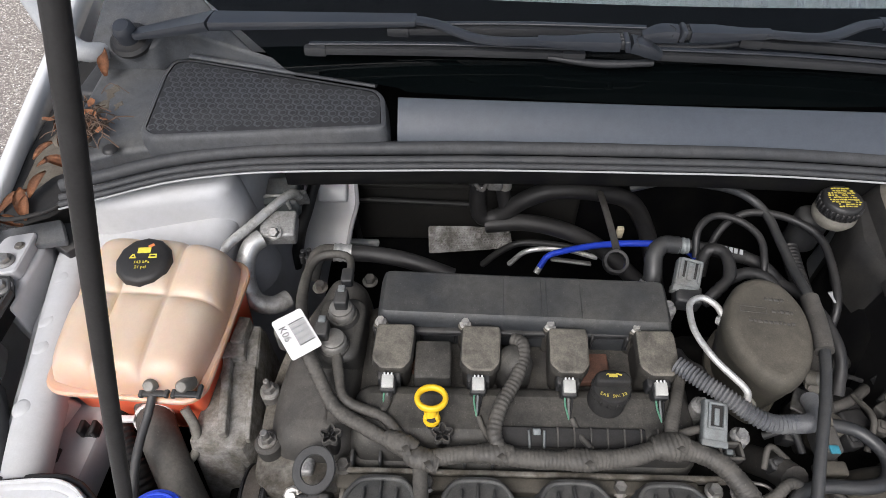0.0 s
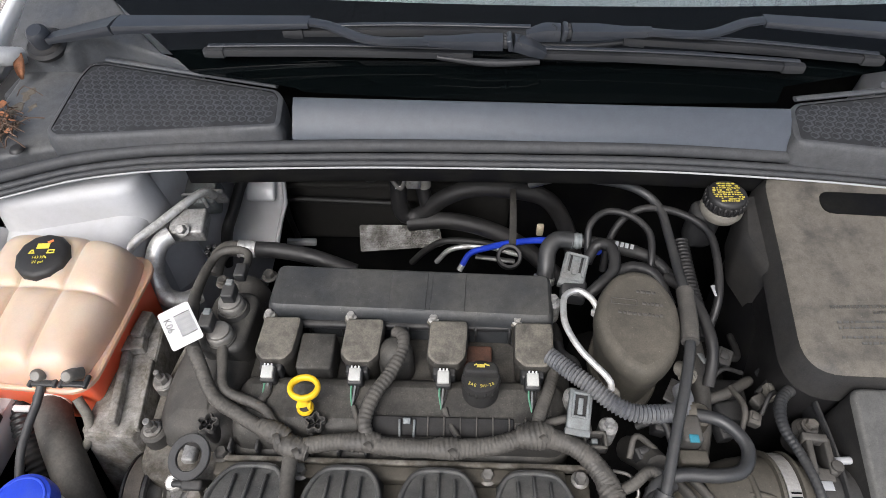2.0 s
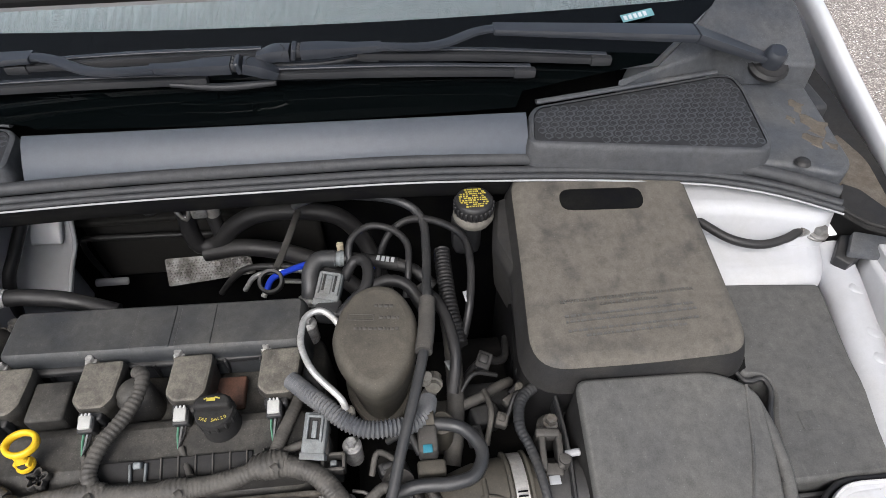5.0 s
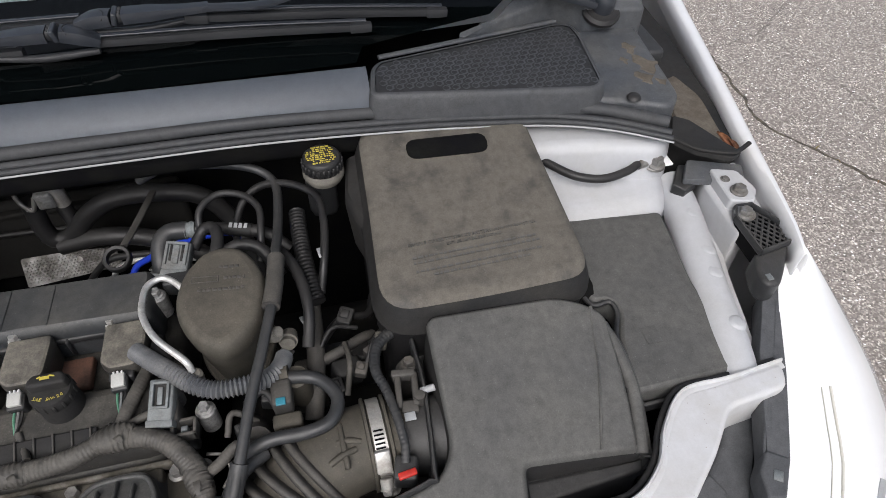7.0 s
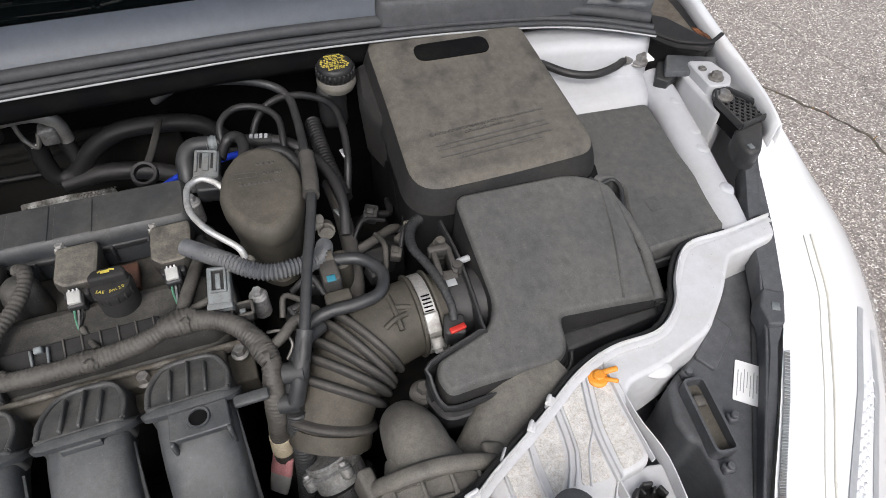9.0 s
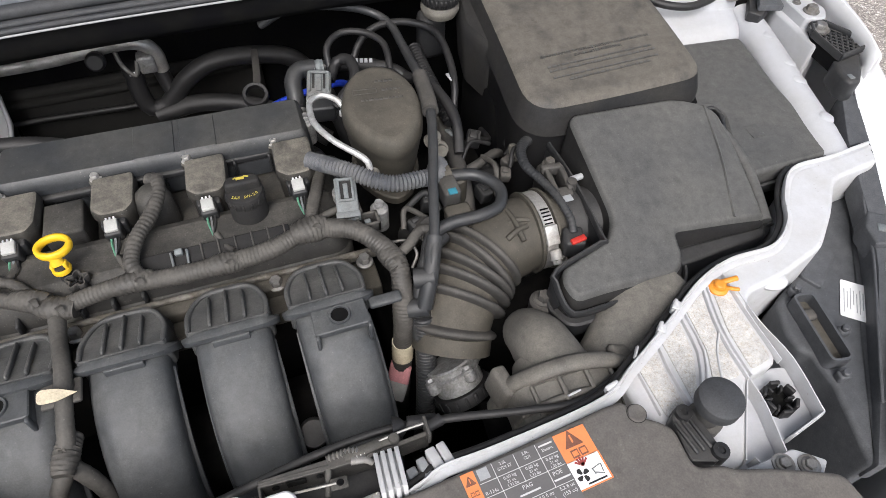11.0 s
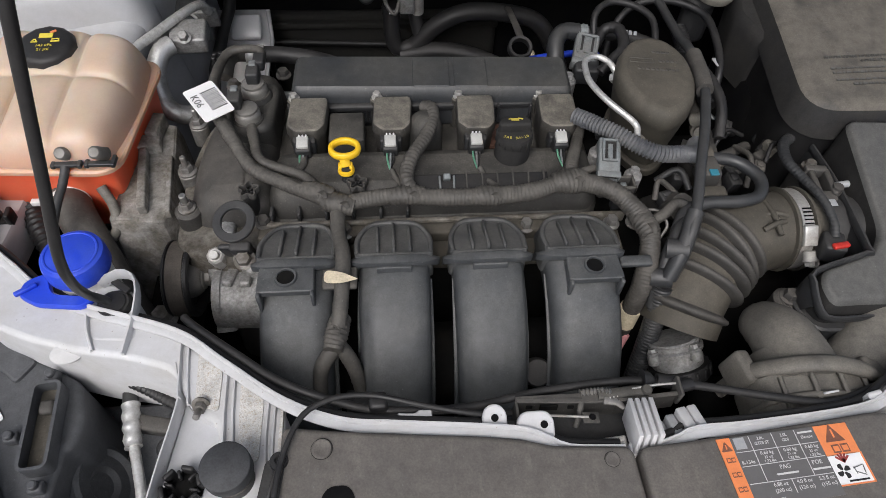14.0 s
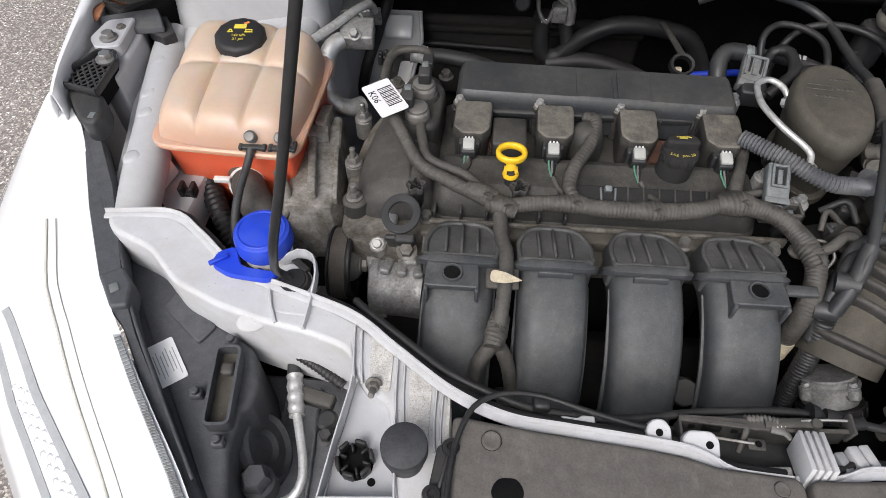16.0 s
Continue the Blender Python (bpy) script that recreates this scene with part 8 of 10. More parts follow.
part("tube", sweep([(0.126, 0.580, 0.722), (0.137, 0.588, 0.738), (0.160, 0.586, 0.753), (0.190, 0.575, 0.777), (0.225, 0.561, 0.800), (0.266, 0.545, 0.819), (0.287, 0.525, 0.836), (0.295, 0.50, 0.85)], 0.0046, 0.004, 10), M_BLUEHOSE, bl)
part("tip", sweep([(0.121, 0.574, 0.715), (0.127, 0.581, 0.723)], 0.0045, 0.004, 10), M_BRIGHT, bl)
lc = thing("fuel_feed_hose", "black hose with a bright crimped ferrule", "hose", (-0.12, 0.46, 0.86))
part("hose", sweep([(-0.120, 0.466, 0.884), (-0.09, 0.466, 0.882), (-0.05, 0.462, 0.876), (0.0, 0.452, 0.862)], 0.0095, 0.006, 14), M_RUBBER, lc)
part("ferrule", sweep([(-0.138, 0.465, 0.886), (-0.118, 0.466, 0.884)], 0.0105, 0.004, 16, ribs=0.007, amp=0.06), M_BRIGHT, lc)
part("elbow", sweep([(-0.136, 0.465, 0.886), (-0.150, 0.462, 0.888), (-0.157, 0.450, 0.888), (-0.160, 0.43, 0.88)], 0.0095, 0.004, 14), M_TAPE, lc)
part("loom", sweep([(-0.142, 0.330, 0.918), (-0.152, 0.36, 0.916), (-0.158, 0.39, 0.908), (-0.158, 0.425, 0.902), (-0.150, 0.442, 0.904), (-0.132, 0.446, 0.906), (-0.116, 0.440, 0.908), (-0.110, 0.420, 0.914), (-0.111, 0.395, 0.922)], 0.0052, 0.004, 12, jitter=0.06, taper=(1.2, 1.2, 1.1, 1, 0.9, 0.8, 0.8)), M_TAPE, lc)
part("plug", box(-0.1105, 0.402, 0.921, 0.012, 0.018, 0.012, 0.002), M_BLACK, lc)
part("star_clip", merge(*[cyl(-0.170 + 0.006 * math.cos(k * 1.2566), 0.463 + 0.006 * math.sin(k * 1.2566), 0.872, 0.003, 0.014, 0.0006, 10) for k in range(5)]), M_RUBBER, lc)

# ---- cluster behind the pump cover ----
el = thing("coolant_elbow", "brown-grey elbow hose with bright clamp", "hose", (0.225, 0.45, 0.86))
part("elbow", sweep([(0.218, 0.425, 0.868), (0.222, 0.438, 0.888), (0.224, 0.456, 0.902), (0.234, 0.467, 0.908), (0.252, 0.468, 0.907)], 0.0100, 0.004, 14), M_HOSE, el)
part("clamp", sweep([(0.219, 0.428, 0.878), (0.2205, 0.433, 0.884)], 0.0122, 0.004, 18), M_BRIGHT, el)
# hose taken blacker to hold the bonnet's shade in its colour
part("hose", sweep([(0.248, 0.468, 0.907), (0.27, 0.466, 0.907), (0.308, 0.459, 0.905), (0.338, 0.447, 0.902), (0.36, 0.43, 0.89)], 0.0072, 0.005, 12), M_RUBBER, el)
part("joint", sweep([(0.245, 0.468, 0.907), (0.262, 0.467, 0.907)], 0.0092, 0.003, 14, ribs=0.006, amp=0.07), M_GCONN, el)
part("sleeve_print", sweep([(0.297, 0.461, 0.906), (0.322, 0.454, 0.905)], 0.0077, 0.004, 12), M_INK, el)
for q in (0.300, 0.3055, 0.3105, 0.316):
    part("print_patch", box(q, 0.4565 + (0.308 - q) * 0.28, 0.9132, 0.0036, 0.0060, 0.0006, 0, 1, (15, 0, -14)), M_GUIDE, el)
gc = thing("sensor_connector", "light grey latched sensor connector on a black housing", "connector", (0.246, 0.41, 0.90))
GU = pose(0.248, 0.418, 0.918, 24, 4, -14)
body = part("latch_body", moved(box(0, 0, 0, 0.026, 0.030, 0.015, 0.0018), GU), M_GCONN, gc)
for dx in (-0.0058, 0.0058):
    part("latch_slot", moved(box(dx, 0.003, 0.0074, 0.0026, 0.018, 0.0010, 0.0003, 1), GU), M_FLAP, body)
part("latch_rail", moved(merge(box(-0.0100, 0.002, 0.0085, 0.0030, 0.024, 0.0034, 0.0008), box(0.0100, 0.002, 0.0085, 0.0030, 0.024, 0.0034, 0.0008), box(0, 0.0130, 0.0085, 0.0200, 0.0030, 0.0034, 0.0008)), GU), M_GCONN, body)
part("latch_tongue", moved(box(0, 0.001, 0.0082, 0.0060, 0.020, 0.0026, 0.0008), GU), M_GCONN, body)
part("skirt", moved(box(0, -0.0180, -0.002, 0.0275, 0.008, 0.0170, 0.0015), GU), M_GCONN, body)
part("housing", box(0.246, 0.396, 0.905, 0.027, 0.020, 0.022, 0.003, rot=(8, 0, -8)), M_BLACK, gc)
gc2 = thing("sensor_connector", "light grey latched connector clipped to the cover edge", "connector", (0.239, 0.252, 0.88))
GM = pose(0.238, 0.256, 0.911, 22, 0, -9)
body = part("latch_body", moved(box(0, 0, 0, 0.021, 0.036, 0.013, 0.0016), GM), M_GCONN, gc2)
part("latch_frame", moved(merge(box(-0.0065, 0.004, 0.0080, 0.0024, 0.022, 0.0036, 0.0006), box(0.0065, 0.004, 0.0080, 0.0024, 0.022, 0.0036, 0.0006), box(0, 0.0145, 0.0080, 0.0150, 0.0024, 0.0036, 0.0006), box(0, -0.0065, 0.0080, 0.0150, 0.0024, 0.0036, 0.0006)), GM), M_GCONN, body)
part("latch_tongue", moved(box(0, 0.003, 0.0075, 0.0046, 0.015, 0.0024, 0.0006), GM), M_GCONN, body)
part("latch_window", moved(box(0, 0.004, 0.0066, 0.0115, 0.019, 0.0006, 0), GM), M_FLAP, body)
part("socket", moved(merge(box(0, -0.0200, -0.0050, 0.0225, 0.006, 0.0022, 0.0006), box(0, -0.0200, 0.0055, 0.0225, 0.006, 0.0022, 0.0006), box(-0.0102, -0.0200, 0, 0.0022, 0.006, 0.012, 0.0006), box(0.0102, -0.0200, 0, 0.0022, 0.006, 0.012, 0.0006)), GM), M_GCONN, body)
part("socket_core", moved(box(0, -0.0188, 0, 0.0190, 0.003, 0.0095, 0), GM), M_FLAP, body)
part("stand", box(0.240, 0.250, 0.888, 0.018, 0.024, 0.036, 0.003), M_DUSTY, gc2)
for x, y, z in ((0.2365, 0.279, 0.902), (0.268, 0.252, 0.896), (0.224, 0.384, 0.910)):
    single("pump_bolt", merge(bolt_bm(x, y, z - 0.006, 0.0052, 0.008), cyl(x, y, z - 0.036, 0.009, 0.031, 0.002)), M_ALU, "zinc flanged bolt beside the pump", "bolt", "pump bolts")
sq = thing("open_socket", "small black square socket beside the loom", "connector", (0.252, 0.234, 0.87))
part("shell", merge(box(0.252, 0.241, 0.893, 0.022, 0.003, 0.012, 0.0008), box(0.252, 0.227, 0.893, 0.022, 0.003, 0.012, 0.0008), box(0.2425, 0.234, 0.893, 0.003, 0.017, 0.012, 0.0008), box(0.2615, 0.234, 0.893, 0.003, 0.017, 0.012, 0.0008)), M_DUSTY, sq)
part("core", box(0.252, 0.234, 0.890, 0.006, 0.005, 0.012, 0.001), M_GCONN, sq)
part("stem", box(0.252, 0.234, 0.874, 0.012, 0.010, 0.028, 0.002), M_BLACK, sq)
lp = thing("looped_lines", "black looped rubber lines behind the pump cover", "hose", (0.34, 0.44, 0.88))
# most lines use the blackest rubber, which also stands for shade under the bonnet
part("line", sweep([(0.268, 0.452, 0.905), (0.270, 0.475, 0.925), (0.290, 0.492, 0.93), (0.316, 0.486, 0.93), (0.333, 0.464, 0.928), (0.333, 0.436, 0.92), (0.328, 0.41, 0.90)], 0.0040, 0.004, 10), M_RUBBER, lp)
part("line", sweep([(0.296, 0.470, 0.850), (0.300, 0.488, 0.880), (0.314, 0.503, 0.905), (0.338, 0.508, 0.920), (0.37, 0.492, 0.93), (0.396, 0.466, 0.93), (0.400, 0.43, 0.925), (0.394, 0.385, 0.915), (0.385, 0.36, 0.89)], 0.0044, 0.004, 10), M_RUBBER, lp)
part("line", sweep([(0.372, 0.465, 0.91), (0.372, 0.43, 0.905), (0.374, 0.39, 0.90), (0.380, 0.35, 0.89)], 0.0090, 0.004, 12, ribs=0.0045, amp=0.06), M_RUBBER, lp)
part("line", sweep([(0.345, 0.41, 0.915), (0.358, 0.385, 0.925), (0.368, 0.355, 0.925), (0.372, 0.32, 0.918), (0.366, 0.29, 0.90)], 0.0058, 0.004, 10, jitter=0.05), M_RUBBER, lp)
part("flag", box(0.3925, 0.392, 0.918, 0.008, 0.014, 0.0015, 0.0004, 1, (0, 0, 8)), M_GUIDE, lp, "pale printed line flag")
part("flag", box(0.3655, 0.318, 0.905, 0.006, 0.012, 0.002, 0.0005, 1, (0, 20, 20)), M_GCONN, lp)
part("loom", sweep([(0.262, 0.43, 0.915), (0.275, 0.446, 0.925), (0.288, 0.438, 0.93), (0.288, 0.412, 0.926), (0.272, 0.395, 0.92), (0.258, 0.385, 0.912)], 0.0062, 0.003, 10, jitter=0.08), M_RUBBER, lp)
part("loom", sweep([(0.288, 0.412, 0.918), (0.31, 0.418, 0.922), (0.332, 0.41, 0.918), (0.348, 0.385, 0.90)], 0.0066, 0.003, 10, jitter=0.06), M_RUBBER, lp)
part("wire", sweep([(0.226, 0.335, 0.895), (0.228, 0.318, 0.905), (0.238, 0.305, 0.91), (0.240, 0.29, 0.905)], 0.0058, 0.003, 10, jitter=0.05), M_RUBBER, lp)
part("wire", sweep([(0.372, 0.40, 0.87), (0.373, 0.36, 0.872), (0.371, 0.31, 0.870), (0.366, 0.268, 0.862), (0.36, 0.24, 0.85)], 0.0092, 0.005, 12), M_DUSTY, lp)

gb = thing("gearbox", "grimy gearbox top in shade-dark colour, with brackets and small connectors", "gearbox", (0.40, 0.33, 0.55))
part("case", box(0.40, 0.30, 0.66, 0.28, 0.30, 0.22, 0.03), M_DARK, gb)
part("selector_bracket", box(0.405, 0.325, 0.80, 0.06, 0.03, 0.06, 0.006), M_BLACK, gb)
part("selector_arm", sweep([(0.37, 0.292, 0.865), (0.395, 0.300, 0.868), (0.418, 0.315, 0.862), (0.43, 0.325, 0.85)], 0.0055, 0.005, 10), M_DUSTY, gb)
part("sensor", box(0.398, 0.285, 0.85, 0.03, 0.022, 0.026, 0.004, rot=(0, 10, 15)), M_BLACK, gb)
part("small_plug", box(0.425, 0.292, 0.868, 0.014, 0.012, 0.012, 0.002, rot=(0, 0, 30)), M_DUSTY, gb)
part("lead", sweep([(0.425, 0.30, 0.87), (0.44, 0.315, 0.87), (0.45, 0.34, 0.85)], 0.003, 0.004, 8), M_RUBBER, gb)
part("lead", sweep([(0.37, 0.31, 0.86), (0.40, 0.345, 0.86), (0.43, 0.36, 0.84), (0.44, 0.40, 0.82)], 0.0045, 0.004, 8), M_RUBBER, gb)
part("bracket", box(0.36, 0.285, 0.84, 0.03, 0.05, 0.03, 0.006), M_DUSTY, gb)
part("lower_bracket", box(0.42, 0.225, 0.80, 0.04, 0.05, 0.06, 0.006), M_BLACK, gb)
part("clamp_screw", bolt_bm(0.345, 0.275, 0.880, 0.006, 0.009), M_STEEL, gb)
for x, y, z, sx, sy, sz, rz, m_ in ((0.385, 0.262, 0.862, 0.014, 0.018, 0.016, 12, M_BLACK), (0.412, 0.270, 0.874, 0.012, 0.014, 0.012, -20, M_DUSTY), (0.436, 0.300, 0.872, 0.010, 0.016, 0.016, 5, M_RESIN), (0.300, 0.232, 0.874, 0.018, 0.012, 0.014, 20, M_BLACK), (0.322, 0.262, 0.868, 0.014, 0.014, 0.02, -10, M_BLACK), (0.446, 0.330, 0.862, 0.014, 0.012, 0.02, 15, M_BLACK), (0.405, 0.345, 0.862, 0.016, 0.020, 0.012, -25, M_BLACK)):
    part("gearbox_plug", merge(box(x, y, z, sx, sy, sz, 0.002, 2, (6, 8, rz)), box(x, y, z + sz / 2, 0.6 * sx, 0.5 * sy, 0.004, 0.001, 1, (6, 8, rz))), m_, gb)
for k, (p_, q_, r_) in enumerate((((0.372, 0.300, 0.87), (0.390, 0.318, 0.884), (0.415, 0.322, 0.872)), ((0.395, 0.250, 0.866), (0.402, 0.275, 0.884), (0.400, 0.305, 0.872)), ((0.330, 0.245, 0.872), (0.320, 0.262, 0.884), (0.300, 0.262, 0.868)), ((0.418, 0.272, 0.880), (0.430, 0.290, 0.890), (0.452, 0.292, 0.874)), ((0.285, 0.225, 0.880), (0.292, 0.242, 0.890), (0.312, 0.236, 0.876)))):
    part("gearbox_lead", sweep([p_, q_, r_], 0.0024 + 0.0006 * (k % 3), 0.004, 8), (M_RUBBER, M_TAPE, M_HOSE)[k % 3], gb)
part("bracket_plate", box(0.338, 0.292, 0.884, 0.030, 0.014, 0.003, 0.001, 2, (0, 10, 60)), M_STEEL, gb)
part("hose_end", sweep([(0.31, 0.215, 0.88), (0.305, 0.235, 0.86), (0.30, 0.255, 0.83)], 0.014, 0.005, 14), M_DUSTY, gb)
part("case_bolt", bolt_bm(0.262, 0.205, 0.87, 0.0065, 0.01), M_STEEL, gb)
part("wire_hook", sweep([(0.268, 0.212, 0.882), (0.282, 0.206, 0.886), (0.288, 0.192, 0.882), (0.28, 0.182, 0.874)], 0.0016, 0.003, 8), M_STEEL, gb)

# ---- battery side wiring and wing fittings ----
gcab = thing("ground_cable", "black ground cable bolted to the strut tower", "cable", (0.73, 0.42, 0.91))
part("cable", sweep([(0.650, 0.478, 0.935), (0.668, 0.452, 0.934), (0.690, 0.430, 0.932), (0.720, 0.421, 0.930), (0.752, 0.427, 0.930), (0.772, 0.437, 0.930)], 0.0050, 0.005, 12), M_RUBBER, gcab)
part("ferrule", sweep([(0.770, 0.436, 0.930), (0.785, 0.440, 0.928)], 0.0068, 0.004, 12), M_STEEL, gcab)
part("eyelet", merge(cyl(0.793, 0.437, 0.922, 0.013, 0.004, 0.001), bolt_bm(0.793, 0.433, 0.926, 0.0075, 0.012)), M_STEEL, gcab)
part("earth_strap", box(0.806, 0.442, 0.926, 0.016, 0.024, 0.003, 0.001), M_LABEL, gcab)
for flip in (False, True):
    SIDE[0] = flip
    br = thing("wing_bracket", "white bolted wing mounting plate", "bracket", (0.86, 0.38, 0.93), "wing brackets")
    part("plate", shell(rounded([(0.846, 0.356), (0.872, 0.350), (0.886, 0.368), (0.880, 0.402), (0.850, 0.412)], 0.006), [(0.90, 0), (0.9275, 0), (0.929, 0.0015)]), M_PRIMER, br)
    part("bolt", bolt_bm(0.8625, 0.368, 0.929, 0.0072, 0.008), M_STEEL, br)
    part("bolt", bolt_bm(0.858, 0.390, 0.929, 0.004, 0.003), M_STEEL, br)
    hb = thing("lamp_bracket", "black honeycomb plastic lamp bracket with a bolt", "bracket", (0.86, 0.31, 0.915), "lamp brackets")
    frame_pts = [(0.841, 0.334), (0.850, 0.350), (0.868, 0.349), (0.889, 0.306), (0.880, 0.290), (0.840, 0.283), (0.841, 0.334)]
    for (xa, ya), (xb, yb) in zip(frame_pts, frame_pts[1:]):
        part("rim_bar", sweep([(xa, ya, 0.923), (xb, yb, 0.923)], 0.0022, 0.03, 8, flat=2.2, square=5), M_BLACK, hb)
    part("bed", shell(rounded(frame_pts[:-1], 0.004), [(0.900, 0), (0.9175, 0)]), M_BAY, hb)
    for sgn in (1, -1):
        for k in range(-5, 6):
            # parallel diagonals clipped to the frame
            run = [(0.862 + 0.0078 * k + 0.0016 * q, 0.315 + sgn * 0.0022 * q) for q in range(-24, 25)]
            run = [q for q in run if within(q[0], q[1], frame_pts[:-1])]
            if len(run) > 4:
                (xa, ya), (xb, yb) = run[0], run[-1]
                part("lattice_bar", sweep([(xa, ya, 0.9215), (xb, yb, 0.9215)], 0.0013, 0.02, 6), M_BLACK, hb)
    part("washer_bolt", merge(bolt_bm(0.853, 0.337, 0.925, 0.0072, 0.008), lathe([(0, 0), (0.0115, 0), (0.0115, 0.002), (0, 0.002)], 20, pose(0.853, 0.337, 0.9245))), M_STEEL, hb)
    part("arm", shell(rounded([(0.893, 0.304), (0.868, 0.304), (0.836, 0.287), (0.825, 0.258), (0.828, 0.246), (0.842, 0.245), (0.858, 0.262), (0.874, 0.282)], 0.008), dome(0.89, 0.917, 0.005)), M_BLACK, hb)
    part("arm_slot", box(0.835, 0.2555, 0.9172, 0.006, 0.008, 0.0012, 0.0003), M_GCONN, hb)
SIDE[0] = False

# ---- headlamps ----


def headlamp(flip):
    SIDE[0] = flip
    hl_ = thing("headlamp", "large headlamp with clear lens and black rear housing", "headlamp", (0.76, 0.06, 0.7), "headlamps")
    hp = [(0.790, 0.180), (0.815, 0.180), (0.77, 0.100), (0.70, 0.010), (0.65, -0.055), (0.62, -0.11), (0.59, -0.11), (0.612, -0.037), (0.612, -0.006), (0.606, 0.0), (0.604, 0.020), (0.618, 0.054), (0.640, 0.066), (0.672, 0.080), (0.704, 0.104), (0.737, 0.132), (0.762, 0.165)]
    part("housing", shell(rounded(hp, 0.006), dome(0.66, 0.840, 0.006)), M_LAMPBLACK, hl_, "matte black rear housing")
    inner = [(0.900, 0.298, 0.908), (0.860, 0.262, 0.893), (0.808, 0.163, 0.877), (0.766, 0.088, 0.869), (0.690, -0.005, 0.863), (0.634, -0.069, 0.858), (0.598, -0.115, 0.854)]
    outer = [(0.912, 0.285, 0.900), (0.934, 0.235, 0.862), (0.940, 0.155, 0.828), (0.918, 0.065, 0.797), (0.868, -0.020, 0.776), (0.815, -0.085, 0.765), (0.768, -0.14, 0.76)]
    lens = bmesh.new()
    cols_ = []
    for u in [k / 10 for k in range(11)]:
        line = []
        for n_, (a, c) in enumerate(zip(inner, outer)):
            q = Vector(a).lerp(Vector(c), u)
            q.z += 0.026 * math.sin(math.pi * min(1, u * 0.9 + 0.05)) * min(1.0, 0.15 + 0.4 * n_)
            line.append(tuple(q))
        cols_.append([lens.verts.new(q) for q in spline(line, 0.02)])
    base = [(c[0] + 0.012 + 0.03 * (k == 6), c[1] - 0.012 - 0.06 * (k == 6), c[2] - 0.14) for k, c in enumerate(outer)]
    cols_.append([lens.verts.new(q) for q in spline(base, 0.02)])
    n = min(len(c) for c in cols_)
    for a, c in zip(cols_, cols_[1:]):
        for i in range(n - 1):
            j0, j1 = int(i * (len(a) - 1) / (n - 1)), int((i + 1) * (len(a) - 1) / (n - 1))
            k0, k1 = int(i * (len(c) - 1) / (n - 1)), int((i + 1) * (len(c) - 1) / (n - 1))
            lens.faces.new((a[j0], a[j1], c[k1], c[k0]))
    bmesh.ops.recalc_face_normals(lens, faces=lens.faces)
    le = part("lens", smooth(lens, 60), M_LENS, hl_, "clear lens with the sky's white put into its colour")
    def lens_at(u, n_, up=0.0004):
        """A place on the lens: u across it, n_ along it."""
        k = min(5, int(n_))
        q = Vector(inner[k]).lerp(Vector(inner[k + 1]), n_ - k).lerp(Vector(outer[k]).lerp(Vector(outer[k + 1]), n_ - k), u)
        q.z += 0.026 * math.sin(math.pi * min(1, u * 0.9 + 0.05)) * min(1.0, 0.15 + 0.4 * n_) + up
        return q

    def band(u0, u1, v0, v1, n0, n1, up):
        """A thin strip on the lens between two lines that may spread."""
        s = bmesh.new()
        rows_ = []
        for k in range(25):
            f_ = k / 24
            ua, ub = u0 + (v0 - u0) * f_ ** 0.7, u1 + (v1 - u1) * f_ ** 0.7
            rows_.append([s.verts.new(lens_at(ua + (ub - ua) * j / 3, n0 + (n1 - n0) * f_, up)) for j in range(4)])
        for r0, r1 in zip(rows_, rows_[1:]):
            for j in range(3):
                s.faces.new((r0[j], r0[j + 1], r1[j + 1], r1[j]))
        bmesh.ops.recalc_face_normals(s, faces=s.faces)
        bmesh.ops.solidify(s, geom=s.faces[:], thickness=0.0008)
        return smooth(s, 50)
    # moulded steps, grey bands and prisms of the reflector under the clear lens
    for u0, u1, r_ in ((0.335, 0.385, 0.0010), (0.345, 0.392, 0.0006), (0.265, 0.315, 0.0006)):
        part("lens_seam", sweep([lens_at(u0 + (u1 - u0) * k / 9, 2.2 + 3.7 * k / 9) for k in range(10)], r_, 0.02, 6), M_LENSLINE, le, "grey line in the lens")
    part("reflector_band", band(0.66, 0.73, 0.43, 0.485, 3.1, 6.0, 0.0014), M_GUIDE, le, "grey band in the reflector")
    part("reflector_band", band(0.80, 0.87, 0.68, 0.74, 3.3, 6.0, 0.0012), M_GUIDE, le, "grey band in the reflector")
    for k in range(3):
        for q in range(10):
            n_ = 3.85 + 0.16 * q + 0.05 * k
            a = lens_at(0.725 - 0.085 * (n_ - 3.9) - 0.036 * k, n_, 0.0)
            part("reflector_prism", moved(lathe([(0.0050, 0), (0, 0.0022)], 4), pose(a.x, a.y, a.z, 0, 20, 12)), M_PRISM, le)
    # trim between lens and housing: wide at the top, a step by the side lug, then a ridged strip
    tr = [(0.864, 0.270), (0.812, 0.165), (0.770, 0.090), (0.748, 0.061), (0.730, 0.046), (0.692, -0.005), (0.636, -0.069), (0.600, -0.115), (0.590, -0.112), (0.627, -0.069), (0.680, -0.002), (0.717, 0.044), (0.730, 0.064), (0.752, 0.102), (0.781, 0.160), (0.798, 0.194), (0.838, 0.257)]
    part("trim_strip", shell(rounded(tr, 0.003, 2), [(0.84, 0), (0.865, 0.0), (0.8675, 0.0015)], slope=(0.10, 0.06), about=(0.72, 0.06)), M_LAMPBLACK, hl_)
    part("trim_ridge", sweep([(0.839, 0.236, 0.886), (0.794, 0.165, 0.880), (0.756, 0.110, 0.872), (0.728, 0.062, 0.866), (0.680, -0.002, 0.860), (0.626, -0.070, 0.856)], 0.0016, 0.012, 8), M_LAMPBLACK, hl_)
